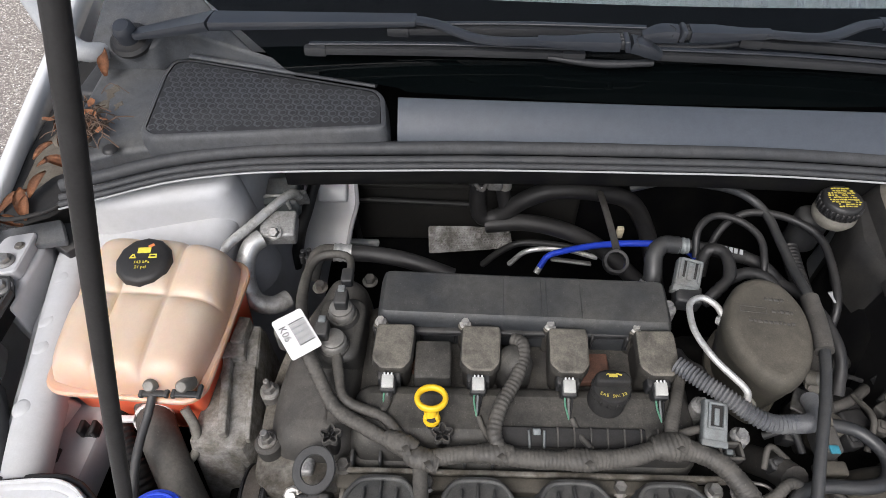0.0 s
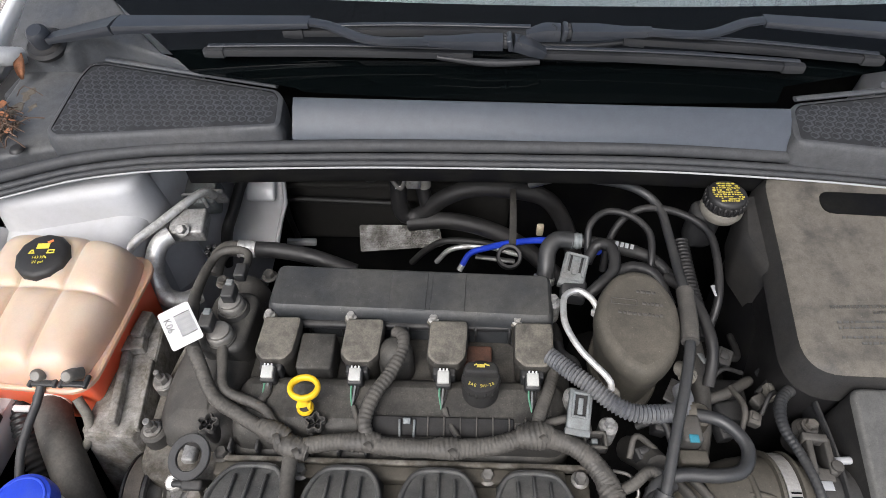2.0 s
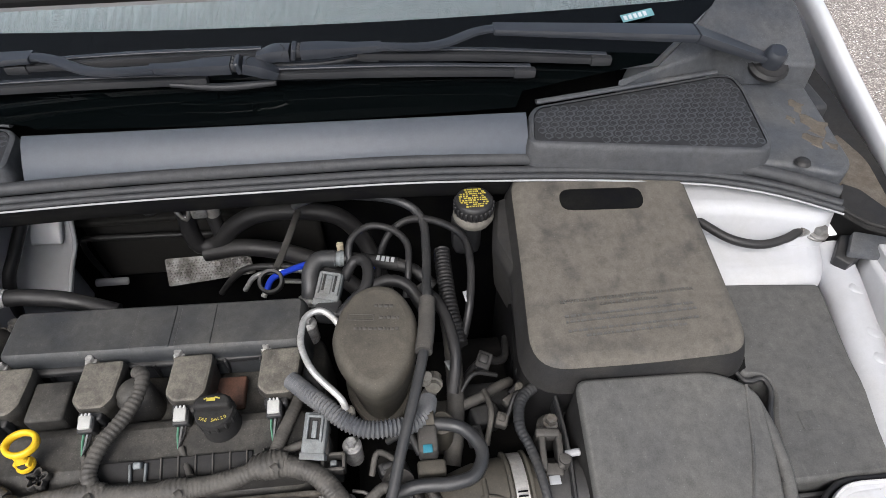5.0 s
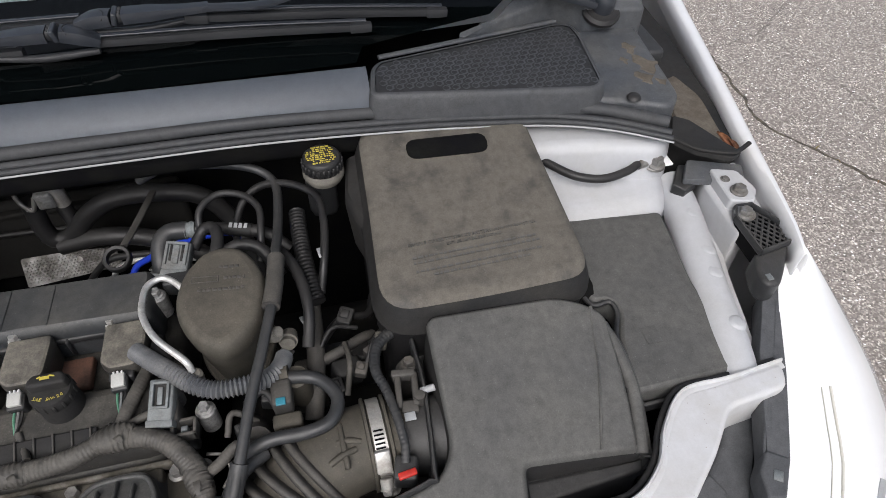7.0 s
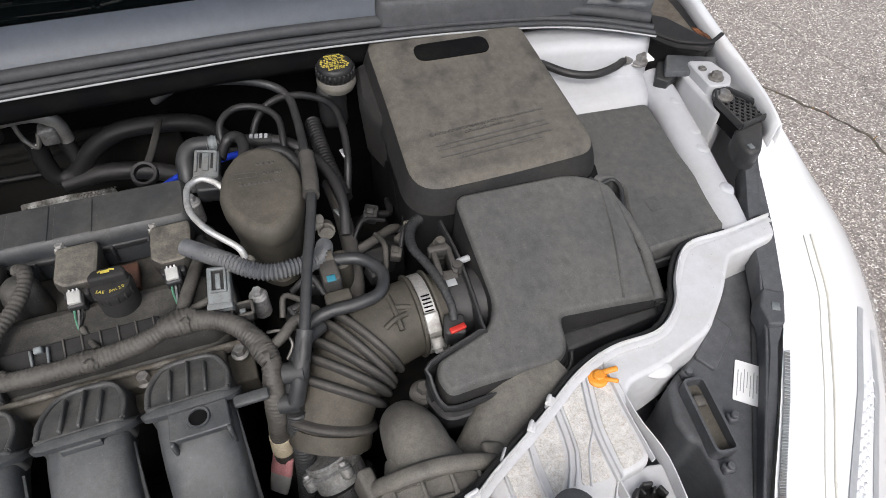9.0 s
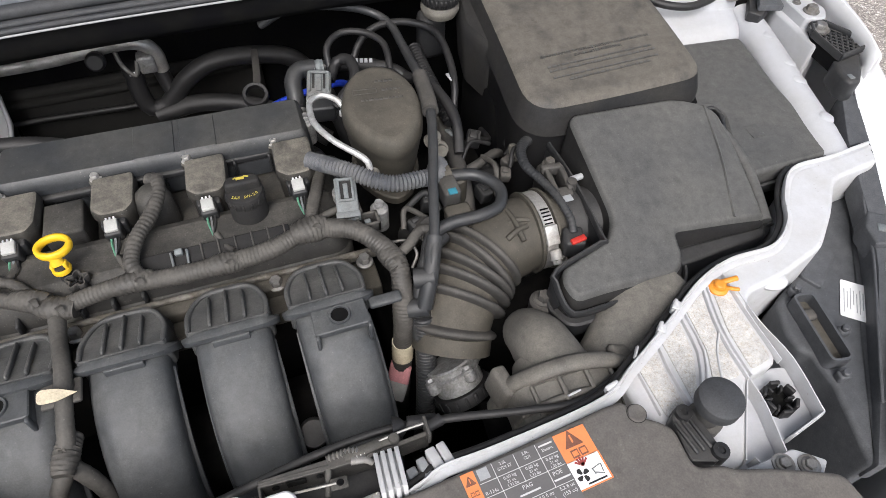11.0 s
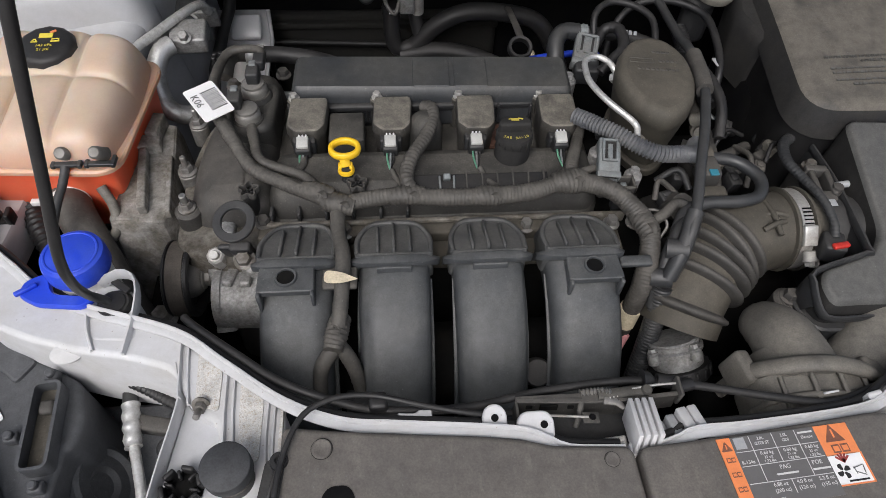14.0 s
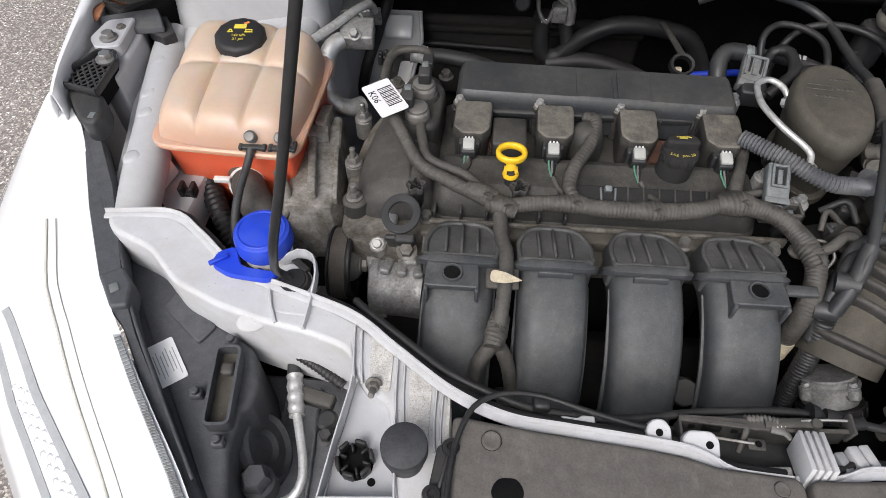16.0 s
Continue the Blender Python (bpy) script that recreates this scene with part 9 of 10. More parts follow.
    part("trim_step", shell(rounded([(0.770, 0.092), (0.745, 0.060), (0.730, 0.064), (0.736, 0.088), (0.752, 0.104)], 0.004), dome(0.85, 0.876, 0.003)), M_LAMPBLACK, hl_)
    part("step_window", box(0.749, 0.080, 0.8763, 0.008, 0.010, 0.0012, 0.0003, 1, (0, 0, -35)), M_GCONN, hl_)
    part("ridged_edge", band(0.012, 0.050, 0.02, 0.065, 3.55, 5.5, 0.0022), M_GUIDE, le, "grey ridged strip at the lens edge")
    ridges = bmesh.new()
    for k in range(60):
        n_ = 3.56 + 1.92 * k / 60
        w_ = 0.010 * (n_ - 3.55) / 1.9
        a, c = lens_at(0.012 + w_, n_, 0.0022), lens_at(0.048 + w_, n_ + 0.02, 0.0022)
        d, e = lens_at(0.048 + w_, n_ + 0.032, 0.0034), lens_at(0.012 + w_, n_ + 0.012, 0.0034)
        f_, g_ = lens_at(0.012 + w_, n_ + 0.026, 0.0022), lens_at(0.048 + w_, n_ + 0.044, 0.0022)
        a, c, d, e, f_, g_ = (ridges.verts.new(v_) for v_ in (a, c, d, e, f_, g_))
        ridges.faces.new((a, c, d, e))
        ridges.faces.new((e, d, g_, f_))
    bmesh.ops.recalc_face_normals(ridges, faces=ridges.faces)
    tagged(part("ridge_texture", ridges, M_GCONN, le), kind="stuff")
    S = pose(0.630, 0.011, 0.842, 0, 0, -9)
    slot = rounded([(-0.0115, -0.037), (0.0115, -0.037), (0.0115, 0.037), (-0.0115, 0.037)], 0.007)
    wall = bmesh.new()
    lo = [wall.verts.new((p.x, p.y, -0.004)) for p in slot]
    hi = [wall.verts.new((p.x, p.y, 0.014)) for p in slot]
    ins = inset(slot, 0.0026)
    hi2 = [wall.verts.new((p.x, p.y, 0.014)) for p in ins]
    lo2 = [wall.verts.new((p.x, p.y, 0.0)) for p in ins]
    for A, B in ((lo, hi), (hi, hi2), (hi2, lo2)):
        for i in range(len(slot)):
            j = (i + 1) % len(slot)
            wall.faces.new((A[i], A[j], B[j], B[i]))
    bmesh.ops.recalc_face_normals(wall, faces=wall.faces)
    part("service_slot", moved(smooth(wall, 40), S), M_LAMPBLACK, hl_, "open oblong bulb service slot")
    part("slot_floor", moved(shell(inset(slot, 0.0024), [(-0.002, 0), (0.0012, 0)]), S), M_BROWN, hl_)
    part("slot_clip", moved(box(0.0, 0.017, 0.005, 0.012, 0.012, 0.008, 0.003), S), M_DUSTY, hl_)
    for q in ((0.002, 0.046), (-0.002, -0.047), (0.024, -0.004)):
        part("plug_tower", moved(merge(box(q[0], q[1], 0.002, 0.011, 0.009, 0.010, 0.002), cyl(q[0], q[1], 0.006, 0.0036, 0.006, 0.001, 14)), S), M_LAMPBLACK, hl_)
    LB = pose(0.692, 0.030, 0.8408, 0, 0, -40)
    part("info_label", moved(shell(rounded([(-0.0125, -0.023), (0.0125, -0.023), (0.0125, 0.023), (-0.0125, 0.023)], 0.002), [(0, 0), (0.0008, 0)]), LB), M_LABEL, hl_, "small white information label")
    for k in range(7):
        part("print_bar", moved(box(-0.009 + 0.003 * k, 0.002 * ((k * 5) % 4 - 1.5), 0.0009, 0.0008, 0.030 - 0.003 * ((k * 3) % 5), 0.0003, 0), LB), M_GUIDE, hl_)
    part("moulded_panel", moved(shell(rounded([(-0.034, -0.010), (0.024, -0.012), (0.030, 0.010), (-0.030, 0.012)], 0.005), [(-0.002, -0.001), (0.004, 0.0), (0.005, 0.002)]), pose(0.690, 0.080, 0.839, 0, 0, 38)), M_LAMPBLACK, hl_)
    SIDE[0] = False


headlamp(False)
headlamp(True)

# ---- ahead of the passenger side support: air conditioning line and horn ----
fr = thing("condenser_pipe", "bare metal condenser pipe with crimped collar", "pipe", (-0.215, 0.04, 0.68))
part("hose", sweep([(-0.226, 0.112, 0.812), (-0.215, 0.092, 0.812), (-0.209, 0.066, 0.812)], 0.0066, 0.005, 14), M_HOSE, fr)
part("ferrule", sweep([(-0.209, 0.068, 0.812), (-0.205, 0.052, 0.812), (-0.199, 0.030, 0.811)], 0.0074, 0.003, 16, ribs=0.0095, amp=0.10), M_BRIGHT, fr)
part("pipe", sweep([(-0.199, 0.031, 0.811), (-0.193, 0.014, 0.810), (-0.186, -0.008, 0.808), (-0.184, -0.025, 0.806), (-0.190, -0.038, 0.803), (-0.206, -0.046, 0.80), (-0.23, -0.052, 0.79)], 0.0044, 0.005, 14), M_BRIGHT, fr)
part("bracket", box(-0.186, 0.050, 0.806, 0.036, 0.014, 0.014, 0.003, 2, (0, 0, -12)), M_DUSTY, fr)
part("pressure_valve", merge(cyl(-0.172, 0.030, 0.78, 0.010, 0.03, 0.003, 14), bolt_bm(-0.170, 0.014, 0.806, 0.006, 0.010)), M_BLACK, fr)
part("loom", sweep([(-0.236, 0.094, 0.825), (-0.212, 0.084, 0.830), (-0.188, 0.072, 0.830), (-0.160, 0.058, 0.82)], 0.0048, 0.005, 12, ribs=0.004, amp=0.09), M_RUBBER, fr)
part("hex_cap", merge(lathe([(0, 0.016), (0.010, 0.015), (0.0125, 0.011), (0.013, 0), (0, 0)], 6, pose(-0.224, -0.026, 0.80)), cyl(-0.224, -0.026, 0.775, 0.015, 0.025, 0.003)), M_LAMPBLACK, fr)
for x in (-0.215, 0.60):
    ag = thing("air_guide", "grey plastic air guide beside the radiator", "air guide", (x, 0.0, 0.66), "air guides")
    part("panel", shell(rounded([(x - 0.075, -0.10), (x + 0.075, -0.10), (x + 0.075, 0.10), (x - 0.060, 0.10)], 0.01), [(0.66, 0), (0.715, 0), (0.718, 0.003)], slope=(0.0, 0.25), about=(x, 0.0)), M_AIRGUIDE, ag)
    for k in range(4):
        part("rib", box(x - 0.05 + 0.034 * k, 0.0, 0.722, 0.003, 0.18, 0.012, 0.001, 1, (14, 0, 0)), M_AIRGUIDE, ag)
horn = thing("horn", "black round car horn behind the headlamp", "horn", (-0.24, 0.01, 0.76))
part("disc", lathe([(0, 0.006), (0.012, 0.006), (0.016, 0.010), (0.026, 0.010), (0.030, 0.014), (0.034, 0.012), (0.036, 0.004), (0.033, -0.010), (0, -0.010)], 32, pose(-0.236, 0.008, 0.778, 0, 62, 12)), M_LAMPBLACK, horn)
part("rim_ring", lathe([(0.0355, -0.006), (0.0385, -0.005), (0.0395, 0.0), (0.0385, 0.005), (0.0355, 0.006)], 32, pose(-0.236, 0.008, 0.778, 0, 62, 12)), M_RUBBER, horn)
copy_thing(horn, pose(0.585, -0.01, 0.73))

# clip brackets beside the bump stops
for flip in (False, True):
    SIDE[0] = flip
    cb = thing("cover_clip", "black slotted clip bracket with star screws beside the bump stop", "clip", (0.428, -0.055, 0.89), "cover clips")
    part("plate", shell(rounded([(0.418, -0.036), (0.427, -0.030), (0.438, -0.036), (0.441, -0.070), (0.434, -0.077), (0.414, -0.070)], 0.003), [(0.889, 0), (0.905, 0), (0.906, 0.001)]), M_BLACK, cb)
    for x in (0.4195, 0.4255, 0.4315):
        part("rail", box(x, -0.054, 0.9065, 0.0028, 0.026, 0.004, 0.0008, 1, (0, 0, 8)), M_BLACK, cb)
    for x, y in ((0.428, -0.0365), (0.438, -0.071)):
        part("screw", lathe([(0, 0.003), (0.0025, 0.0030), (0.003, 0.0045), (0.0062, 0.0042), (0.0068, 0.002), (0.0068, -0.012), (0, -0.012)], 18, pose(x, y, 0.9055)), M_RUBBER, cb)
    fp = thing("tray_clip", "grey clip plate with a star screw on the support tray", "clip", (0.49, -0.095, 0.88), "tray clips")
    part("plate", shell(rounded([(0.452, -0.086), (0.500, -0.084), (0.520, -0.100), (0.505, -0.112), (0.47, -0.098)], 0.003), [(0.86, 0), (0.892, 0), (0.8932, 0.001)]), M_PRIMER, fp)
    for x, y in ((0.485, -0.092), (0.503, -0.099)):
        part("screw", merge(lathe([(0, 0), (0.0085, 0), (0.0085, 0.0015), (0, 0.0015)], 20, pose(x, y, 0.893)), bolt_bm(x, y, 0.8945, 0.0045, 0.004)), M_STEEL, fp)
SIDE[0] = False
oc = thing("orange_clip", "broken orange plastic clip on the support", "clip", (0.532, 0.062, 0.889))
part("hub", merge(cyl(0.533, 0.062, 0.889, 0.0090, 0.006, 0.002, 16), cyl(0.533, 0.062, 0.894, 0.005, 0.005, 0.001, 12)), M_AMBER, oc)
part("wing", box(0.543, 0.0635, 0.897, 0.017, 0.005, 0.003, 0.001, 1, (10, -20, -12)), M_AMBER, oc)
part("wing", box(0.541, 0.0555, 0.896, 0.014, 0.004, 0.003, 0.001, 1, (0, -15, -40)), M_AMBER, oc)
for x, y, a_, sx in ((0.479, 0.054, 50, 0.009), (0.455, 0.038, 50, 0.009), (0.389, 0.003, 12, 0.012)):
    single("edge_clip", merge(box(x, y, 0.899, sx, 0.0035, 0.013, 0.0012, 2, (0, 0, a_)), box(x, y - 0.002, 0.9035, sx, 0.007, 0.0022, 0.0008, 2, (0, 0, a_))), M_SUPPORT, "small white seal clip on the support lip", "clip", "seal clips")
for x, y, a_ in ((0.425, 0.021, 50), (0.360, 0.0045, 8)):
    single("seal_tongue", box(x, y + 0.004, 0.898, 0.012, 0.0018, 0.004, 0.0008, 2, (20, 0, a_)), M_SUPPORT, "thin white clip tongue through the black seal", "clip", "seal tongues")
single("support_tab", shell(rounded([(0.024, 0.002), (0.050, -0.001), (0.050, 0.013), (0.040, 0.0135), (0.037, 0.011), (0.024, 0.012)], 0.0015, 3), [(0.889, 0), (0.8960, 0), (0.8972, 0.0008)]), M_SUPPORT, "pale folded tab behind the support lip", "bracket")

# ---- bonnet latch and cables ----
latch = thing("bonnet_latch", "dusty black steel bonnet latch in the support", "latch", (0.15, 0.01, 0.85))
part("base_plate", box(0.160, 0.004, 0.866, 0.10, 0.036, 0.006, 0.002), M_BLACK, latch)
part("rear_wall", merge(box(0.1385, 0.0140, 0.8880, 0.050, 0.0022, 0.024, 0.0006, 2, (-6, 0, -3)), box(0.177, 0.0115, 0.8885, 0.028, 0.0022, 0.022, 0.0006, 2, (-6, 0, -3))), M_COVER, latch, "dust-caked steel channel wall")
part("wall_flange", shell(rounded([(0.113, 0.0135), (0.164, 0.0105), (0.192, 0.0095), (0.192, 0.0150), (0.170, 0.0185), (0.113, 0.0185)], 0.0015), [(0.8975, 0), (0.8992, 0), (0.8998, 0.0006)]), M_DUSTY, latch)
for x, y, sx, sz in ((0.139, 0.0118, 0.014, 0.007), (0.124, 0.0126, 0.005, 0.004), (0.156, 0.0110, 0.005, 0.004)):
    part("wall_slot", box(x, y, 0.891, sx, 0.0012, sz, 0.0004, 1, (-6, 0, -3)), M_BAY, latch)
part("end_wall", box(0.1135, 0.007, 0.888, 0.0022, 0.017, 0.022, 0.0006, 2), M_COVER, latch)
part("stop_arm", sweep([(0.163, 0.012, 0.899), (0.161, 0.005, 0.894), (0.158, -0.003, 0.886)], 0.0024, 0.003, 8, flat=0.6, square=4), M_COVER, latch)
part("lever", sweep([(0.176, 0.016, 0.8995), (0.190, 0.0165, 0.8995), (0.206, 0.0175, 0.9000), (0.216, 0.0170, 0.8995)], 0.0042, 0.003, 10, flat=0.55, square=4), M_COVER, latch, "dusty release lever")
part("lever_tip", sweep([(0.180, 0.0125, 0.8995), (0.190, 0.010, 0.8985), (0.195, 0.006, 0.896)], 0.0036, 0.002, 10, flat=0.5, taper=(1.2, 1, 0.6)), M_STEEL, latch)
part("lever_pivot", lathe([(0, 0.0035), (0.0035, 0.0035), (0.0044, 0.002), (0.0046, 0), (0, 0)], 18, pose(0.214, 0.017, 0.9005)), M_COVER, latch)
part("side_wall", box(0.215, 0.0125, 0.888, 0.050, 0.0022, 0.022, 0.0006, 2, (-6, 0, 4)), M_COVER, latch, "dust-caked steel side wall")
part("side_flange", shell(rounded([(0.192, 0.0100), (0.240, 0.0125), (0.240, 0.0150), (0.192, 0.0125)], 0.0008), [(0.8975, 0), (0.8990, 0)]), M_DUSTY, latch)
part("end_flange", shell(rounded([(0.2385, 0.010), (0.2415, 0.010), (0.2415, 0.026), (0.2385, 0.026)], 0.001), [(0.888, 0), (0.9040, 0), (0.9048, 0.0006)]), M_DUSTY, latch)
part("return_spring", sweep([(0.163, 0.0185, 0.8990), (0.178, 0.0190, 0.8995), (0.187, 0.0170, 0.9000)], 0.0026, 0.0015, 10, ribs=0.0028, amp=0.30), M_STEEL, latch)
for k in range(3):
    part("spring_coil", box(0.1845 + 0.0028 * k, 0.0145 + 0.0006 * k, 0.9008, 0.0010, 0.0055, 0.0016, 0.0004, 1, (0, 0, 12)), M_ZINC, latch)
part("inner_cable", sweep([(0.203, 0.0185, 0.9015), (0.222, 0.0205, 0.9020), (0.241, 0.0215, 0.9010)], 0.0010, 0.004, 8), M_ZINC, latch)
part("pull_link", sweep([(0.128, 0.0035, 0.8975), (0.148, 0.0015, 0.8980), (0.166, 0.000, 0.8975)], 0.0010, 0.005, 8), M_ZINC, latch)
eye = part("pull_eye", box(0.1680, -0.0005, 0.8968, 0.0130, 0.0090, 0.0022, 0.0010, 2, (0, 0, -3)), M_COVER, latch)
part("eye_rivet", lathe([(0, 0.0016), (0.0018, 0.0016), (0.0026, 0.0004), (0, 0)], 14, pose(0.1690, -0.0005, 0.8980)), M_BAY, eye)
part("ferrule", sweep([(0.241, 0.020, 0.8965), (0.253, 0.0225, 0.8955)], 0.0048, 0.004, 12, square=3), M_RUBBER, latch)
for x, y, w in ((0.095, 0.002, 0.018), (0.1245, -0.005, 0.027)):
    tab = part("mount_eye", moved(shell(rounded([(-w / 2, -0.010), (w / 2, -0.010), (w / 2, 0.004), (w / 2 - 0.005, 0.010), (-w / 2 + 0.005, 0.010), (-w / 2, 0.004)], 0.004), [(-0.004, 0), (0.003, 0), (0.004, 0.001)]), pose(x, y, 0.900, 18, 0, 0)), M_SUPPORT, latch, "white painted eye tab")
    part("eye_hole", moved(lathe([(0, 0.0042), (0.0028, 0.0042), (0.0028, 0.003), (0, 0.003)], 16), pose(x + (0 if w < 0.025 else 0.006), y, 0.9003, 18, 0, 0)), M_BAY, tab)
part("white_bracket", shell(rounded([(0.141, -0.022), (0.194, -0.021), (0.194, -0.012), (0.168, -0.014), (0.150, -0.012), (0.141, -0.012)], 0.002), [(0.878, 0), (0.8880, 0), (0.8890, 0.001)]), M_GRIT, latch, "grimy pale moulded bracket")
for k in range(4):
    part("white_fin", box(0.1965 + 0.0052 * k, -0.0105, 0.9000, 0.0034, 0.034, 0.024, 0.0006, 2, (-16, 0, -4)), M_SUPPORT, latch, "white plastic guide fin")
part("fin_back", box(0.2045, -0.0090, 0.8975, 0.018, 0.030, 0.020, 0.001, 2, (-16, 0, -4)), M_GUIDE, latch)
part("fin_base", box(0.2050, -0.026, 0.890, 0.026, 0.012, 0.012, 0.002), M_SUPPORT, latch)
for k, (gx, gy, gw, gz) in enumerate(((0.2215, -0.0145, 0.008, 0.892), (0.2300, -0.0110, 0.007, 0.896), (0.2385, -0.0075, 0.008, 0.900), (0.2470, -0.0060, 0.007, 0.900))):
    part("guide_step", box(gx, gy, gz - 0.006, gw, 0.018, 0.016, 0.0012, 2, (-12, 0, 10)), M_SUPPORT if k > 1 else M_GUIDE, latch, "stepped white guide block")
ca = thing("release_cable", "black bonnet release cable along the support", "cable", (0.05, 0.02, 0.88))
part("cable", sweep([(-0.150, 0.110, 0.885), (-0.137, 0.097, 0.890), (-0.100, 0.069, 0.891), (-0.066, 0.045, 0.891), (-0.029, 0.029, 0.890), (0.011, 0.018, 0.889), (0.072, 0.016, 0.889), (0.14, 0.026, 0.890), (0.203, 0.030, 0.891), (0.256, 0.024, 0.890), (0.323, 0.010, 0.889), (0.365, 0.004, 0.889), (0.42, 0.02, 0.885)], 0.0034, 0.008, 10), M_RUBBER, ca)
part("clip", box(0.010, 0.022, 0.893, 0.014, 0.014, 0.014, 0.003), M_RUBBER, ca)
part("ferrule", sweep([(0.228, 0.029, 0.892), (0.25, 0.025, 0.891)], 0.0055, 0.005, 12), M_RUBBER, ca)
part("stop", lathe([(0, 0), (0.010, 0.0), (0.008, 0.006), (0.004, 0.010), (0, 0.010)], 16, pose(0.216, 0.028, 0.892, 0, 90, -8)), M_RUBBER, ca)
cb2 = thing("bonnet_switch_cable", "black rubber cable curving over the cover edge", "cable", (-0.02, 0.0, 0.89))
part("cable", sweep([(-0.058, -0.12, 0.912), (-0.0585, -0.056, 0.913), (-0.055, -0.023, 0.914), (-0.043, 0.006, 0.915), (-0.021, 0.019, 0.913), (0.008, 0.021, 0.909), (0.046, 0.012, 0.906), (0.085, 0.006, 0.900), (0.11, 0.01, 0.89)], 0.0022, 0.006, 10), M_RUBBER, cb2)

# ---- leaf litter and hinge ends of the cowl ----
rnd = random.Random(11)


def leaf(x, y, z, size, turn, tilt, lean=0):
    b = bmesh.new()
    rows_ = []
    for k in range(7):
        u = k / 6
        w = size * 0.20 * math.sin(math.pi * min(0.97, 0.06 + u * 0.9)) ** 0.8
        rows_.append([b.verts.new((-w, size * (u - 0.5), size * 0.10 * math.sin(u * 3) + 0.25 * w)), b.verts.new((0, size * (u - 0.5), size * 0.10 * math.sin(u * 3))), b.verts.new((w, size * (u - 0.5), size * 0.10 * math.sin(u * 3) + 0.3 * w))])
    for r0, r1 in zip(rows_, rows_[1:]):
        for i in range(2):
            b.faces.new((r0[i], r0[i + 1], r1[i + 1], r1[i]))
    bmesh.ops.solidify(b, geom=b.faces[:], thickness=0.0006)
    moved(b, pose(x, y, z, tilt, lean, turn))
    return single("dry_leaf", smooth(b, 70), M_LEAF, "curled dry brown leaf caught beside the cowl", "leaf", "dry leaves")


for x, y, z, s, a, t in ((-0.422, 0.518, 0.996, 0.034, 30, 12), (-0.409, 0.509, 0.995, 0.028, -60, 18), (-0.421, 0.493, 0.991, 0.036, 75, 10), (-0.430, 0.578, 1.002, 0.032, 5, 35), (-0.419, 0.560, 1.000, 0.022, -35, 20), (-0.434, 0.540, 0.998, 0.030, 50, 15), (-0.416, 0.640, 1.018, 0.034, 8, 40), (-0.424, 0.652, 1.016, 0.026, -12, 45), (-0.452, 0.520, 0.985, 0.030, -40, 15), (-0.448, 0.480, 0.972, 0.034, -20, 20), (-0.440, 0.500, 0.985, 0.024, -70, 10), (-0.462, 0.462, 0.962, 0.036, 20, 25),
                         (-0.470, 0.440, 0.955, 0.032, 80, 10), (-0.452, 0.452, 0.965, 0.028, 10, 30), (0.876, 0.432, 0.945, 0.034, 25, 30), (0.884, 0.424, 0.943, 0.026, 40, 45), (-0.480, 0.425, 0.950, 0.030, 0, 10), (-0.478, 0.470, 0.955, 0.040, -50, 20)):
    leaf(x, y, z, s, a, t)
litter = thing("plant_litter", "dry brown stems and leaf mould in the cowl corner", "plant debris", (-0.43, 0.56, 0.97))
for k in range(60):
    x, y = rnd.gauss(-0.408, 0.009), rnd.gauss(0.545, 0.017)
    a, L = rnd.uniform(0, 6.28), rnd.uniform(0.012, 0.038)
    c, s = math.cos(a), math.sin(a)
    z = 0.992 + 0.06 * (y - 0.47)
    part("stem", sweep([(x, y, z), (x + c * L * 0.5, y + s * L * 0.5, z + rnd.uniform(0.004, 0.02)), (x + c * L, y + s * L, z + rnd.uniform(0, 0.006))], rnd.uniform(0.0004, 0.0009), 0.01, 5), M_TWIG, litter)
for x, y, z, r in ((-0.420, 0.545, 0.993, 0.014), (-0.432, 0.530, 0.992, 0.011), (-0.410, 0.530, 0.992, 0.010)):
    part("mould_clump", lathe([(r, 0), (r * 0.8, 0.003), (r * 0.4, 0.006), (0, 0.007)], 9, pose(x, y, z, 9, 0, 40)), M_SOIL, litter)
for k in range(26):
    x, y, L = rnd.gauss(-0.412, 0.012), rnd.gauss(0.542, 0.018), rnd.uniform(0.006, 0.015)
    scrap = shell(rounded([(-L * 0.5, -L * 0.16), (L * 0.1, -L * 0.26), (L * 0.6, 0.0), (L * 0.1, L * 0.22), (-L * 0.45, L * 0.20)], L * 0.06, 2), [(0, 0), (0.0005, 0)])
    part("leaf_scrap", moved(scrap, pose(x, y, 0.9945 + 0.06 * (y - 0.47) + rnd.uniform(0.002, 0.014), rnd.uniform(-45, 45), rnd.uniform(-45, 45), rnd.uniform(0, 360))), M_LEAF, litter)
soil = thing("cowl_soil", "thin brown soil washed onto the cowl end", "soil", (0.79, 0.53, 0.99), kind="stuff")
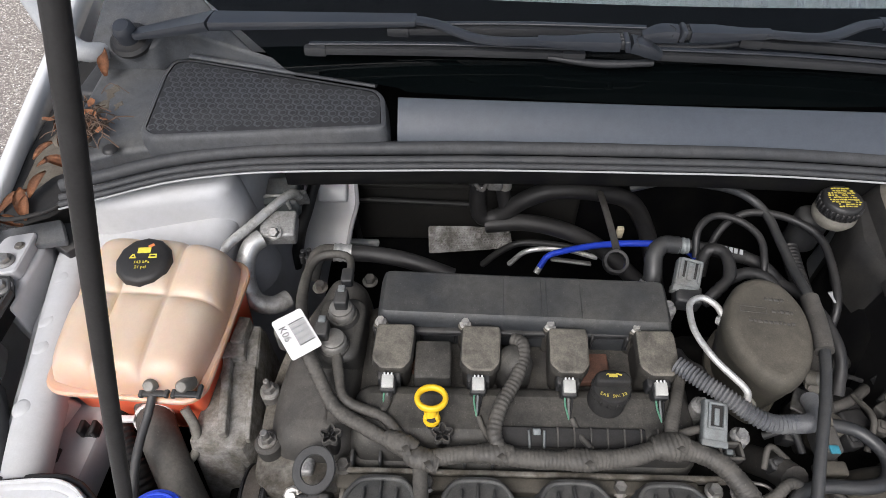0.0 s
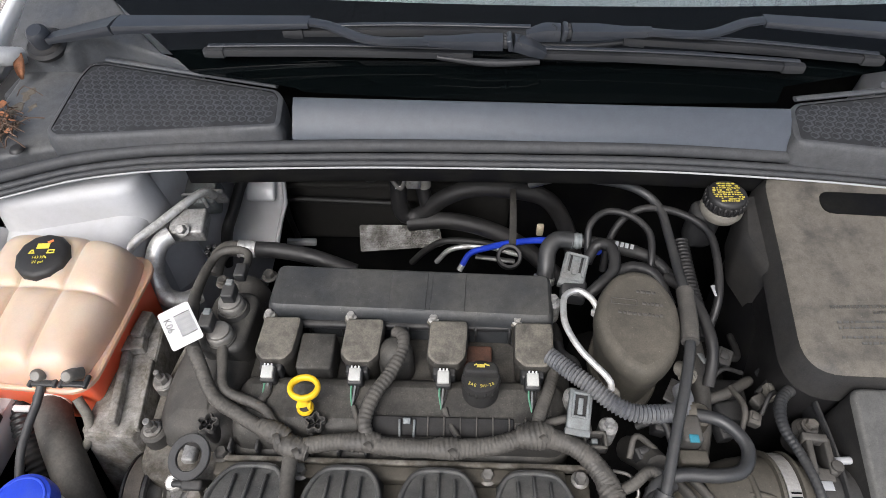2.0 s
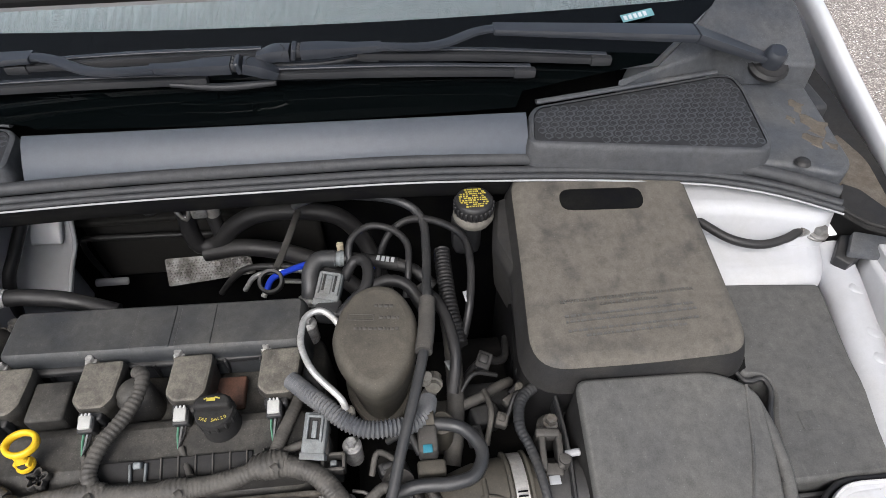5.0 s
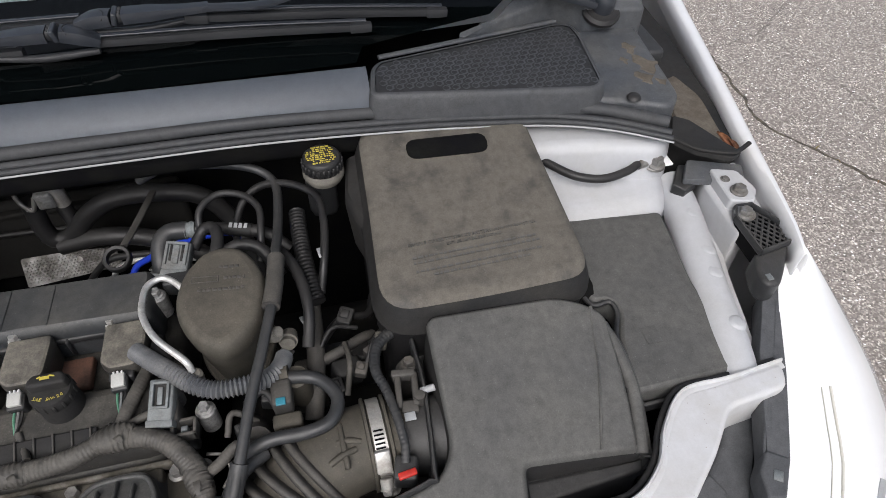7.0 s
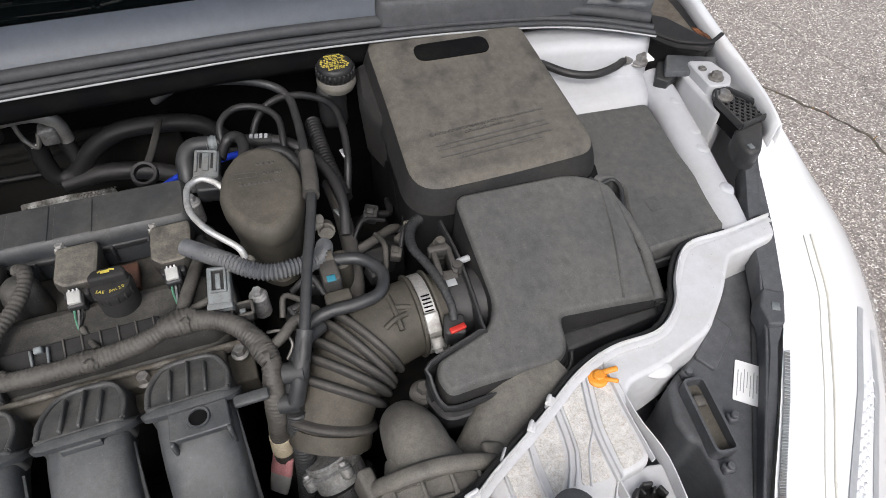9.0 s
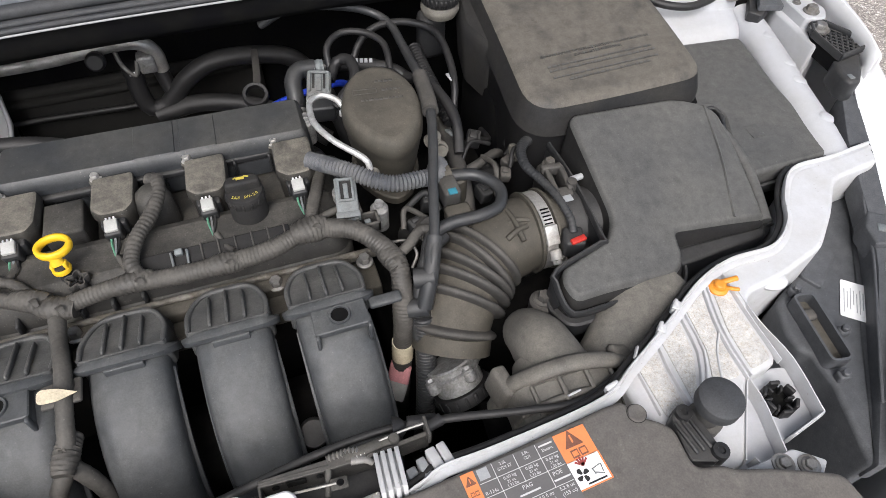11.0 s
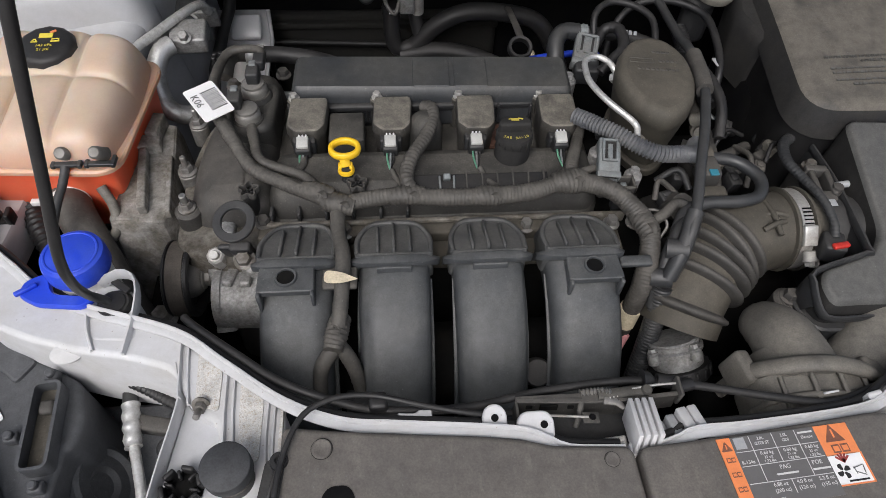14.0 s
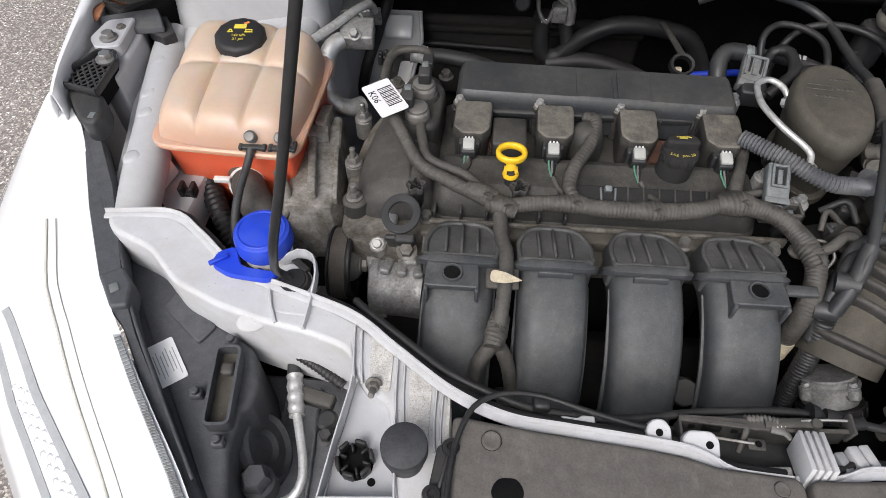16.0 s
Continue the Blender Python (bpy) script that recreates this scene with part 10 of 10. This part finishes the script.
for flip in (False, True):
    SIDE[0] = flip
    for fx, fy, fr_ in ((0.800, 0.515, 0.011), (0.812, 0.540, 0.014), (0.806, 0.575, 0.009), (0.790, 0.552, 0.006), (0.816, 0.505, 0.007)):
        edge_ = [(fx + fr_ * (1 + 0.35 * math.sin(3 * a_ + 40 * fx) + 0.2 * math.sin(7 * a_)) * math.cos(a_), fy + 1.3 * fr_ * (1 + 0.35 * math.sin(2 * a_ + 30 * fy)) * math.sin(a_)) for a_ in [k * math.pi / 9 for k in range(18)]]
        part("soil_film", shell([Vector(q) for q in edge_], [(0.986, 0.0), (0.9898, 0.001), (0.9905, 0.003)], slope=(0, 0.06), about=(0.6, 0.47)), M_SOIL, soil)
    part("gutter_soil", shell(rounded(([(0.848, 0.50), (0.872, 0.43), (0.896, 0.45), (0.912, 0.54), (0.90, 0.60), (0.86, 0.58)]), 0.015, 4), [(0.928, 0.0), (0.9345, 0.006)]), M_SOIL, soil)
for flip in (False, True):
    SIDE[0] = flip
    hg = thing("hinge_bracket", "pale painted steel bonnet hinge arm", "hinge", (0.86, 0.66, 0.95), "bonnet hinges")
    if flip:
        SIDE[0] = False
        part("arm", sweep([(-0.56, 0.76, 1.10), (-0.51, 0.705, 1.06), (-0.47, 0.660, 1.042), (-0.442, 0.642, 1.032), (-0.427, 0.655, 1.022), (-0.430, 0.70, 1.0)], 0.013, 0.01, 14, flat=0.8, square=3), M_GUIDE, hg)
        part("pivot", lathe([(0, 0.008), (0.008, 0.007), (0.009, 0), (0, 0)], 18, pose(-0.455, 0.652, 1.044, 20, 0, 0)), M_STEEL, hg)
        SIDE[0] = True
    part("foot", box(0.885, 0.67, 0.935, 0.03, 0.08, 0.03, 0.006), M_SIDE, hg)
    dp = thing("drain_pin", "black round push pin on the cowl end", "push pin", (0.768, 0.475, 0.99), "cowl push pins")
    part("pin", lathe([(0, 0.004), (0.005, 0.004), (0.007, 0.003), (0.0085, 0.0), (0, 0)], 16, pose(0.768, 0.478, 0.9945)), M_RUBBER, dp)
    tp = thing("wing_tab", "black angled plastic tab beside the strut tower", "tab", (0.825, 0.385, 0.91), "wing tabs")
    part("tab", shell(rounded([(u, v) for u, v in ([(0.806, 0.409), (0.816, 0.396), (0.840, 0.409), (0.850, 0.436), (0.829, 0.440)])], 0.002), dome(0.902, 0.915, 0.002)), M_BLACK, tp)
SIDE[0] = False

single("tray_hole", lathe([(0, 0.8754), (0.0030, 0.8754), (0.0032, 0.8748), (0, 0.8748)], 18, pose(-0.116, -0.042, 0)), M_BAY, "small round drain hole in the support tray", "hole")

stick = thing("screen_sticker", "small teal printed sticker behind the windscreen", "sticker", (0.63, 0.66, 1.09))
SP = pose(0.626, 0.672, 1.070, 26, 0, 18) @ Matrix.Scale(0.85, 4)
part("film", moved(box(0, 0, 0, 0.052, 0.012, 0.0006, 0), SP), M_STICK, stick)
for k in range(5):
    part("print_bar", moved(box(-0.02 + 0.008 * k, 0, 0.0006, 0.005, 0.007, 0.0004, 0), SP), M_LABEL, stick)
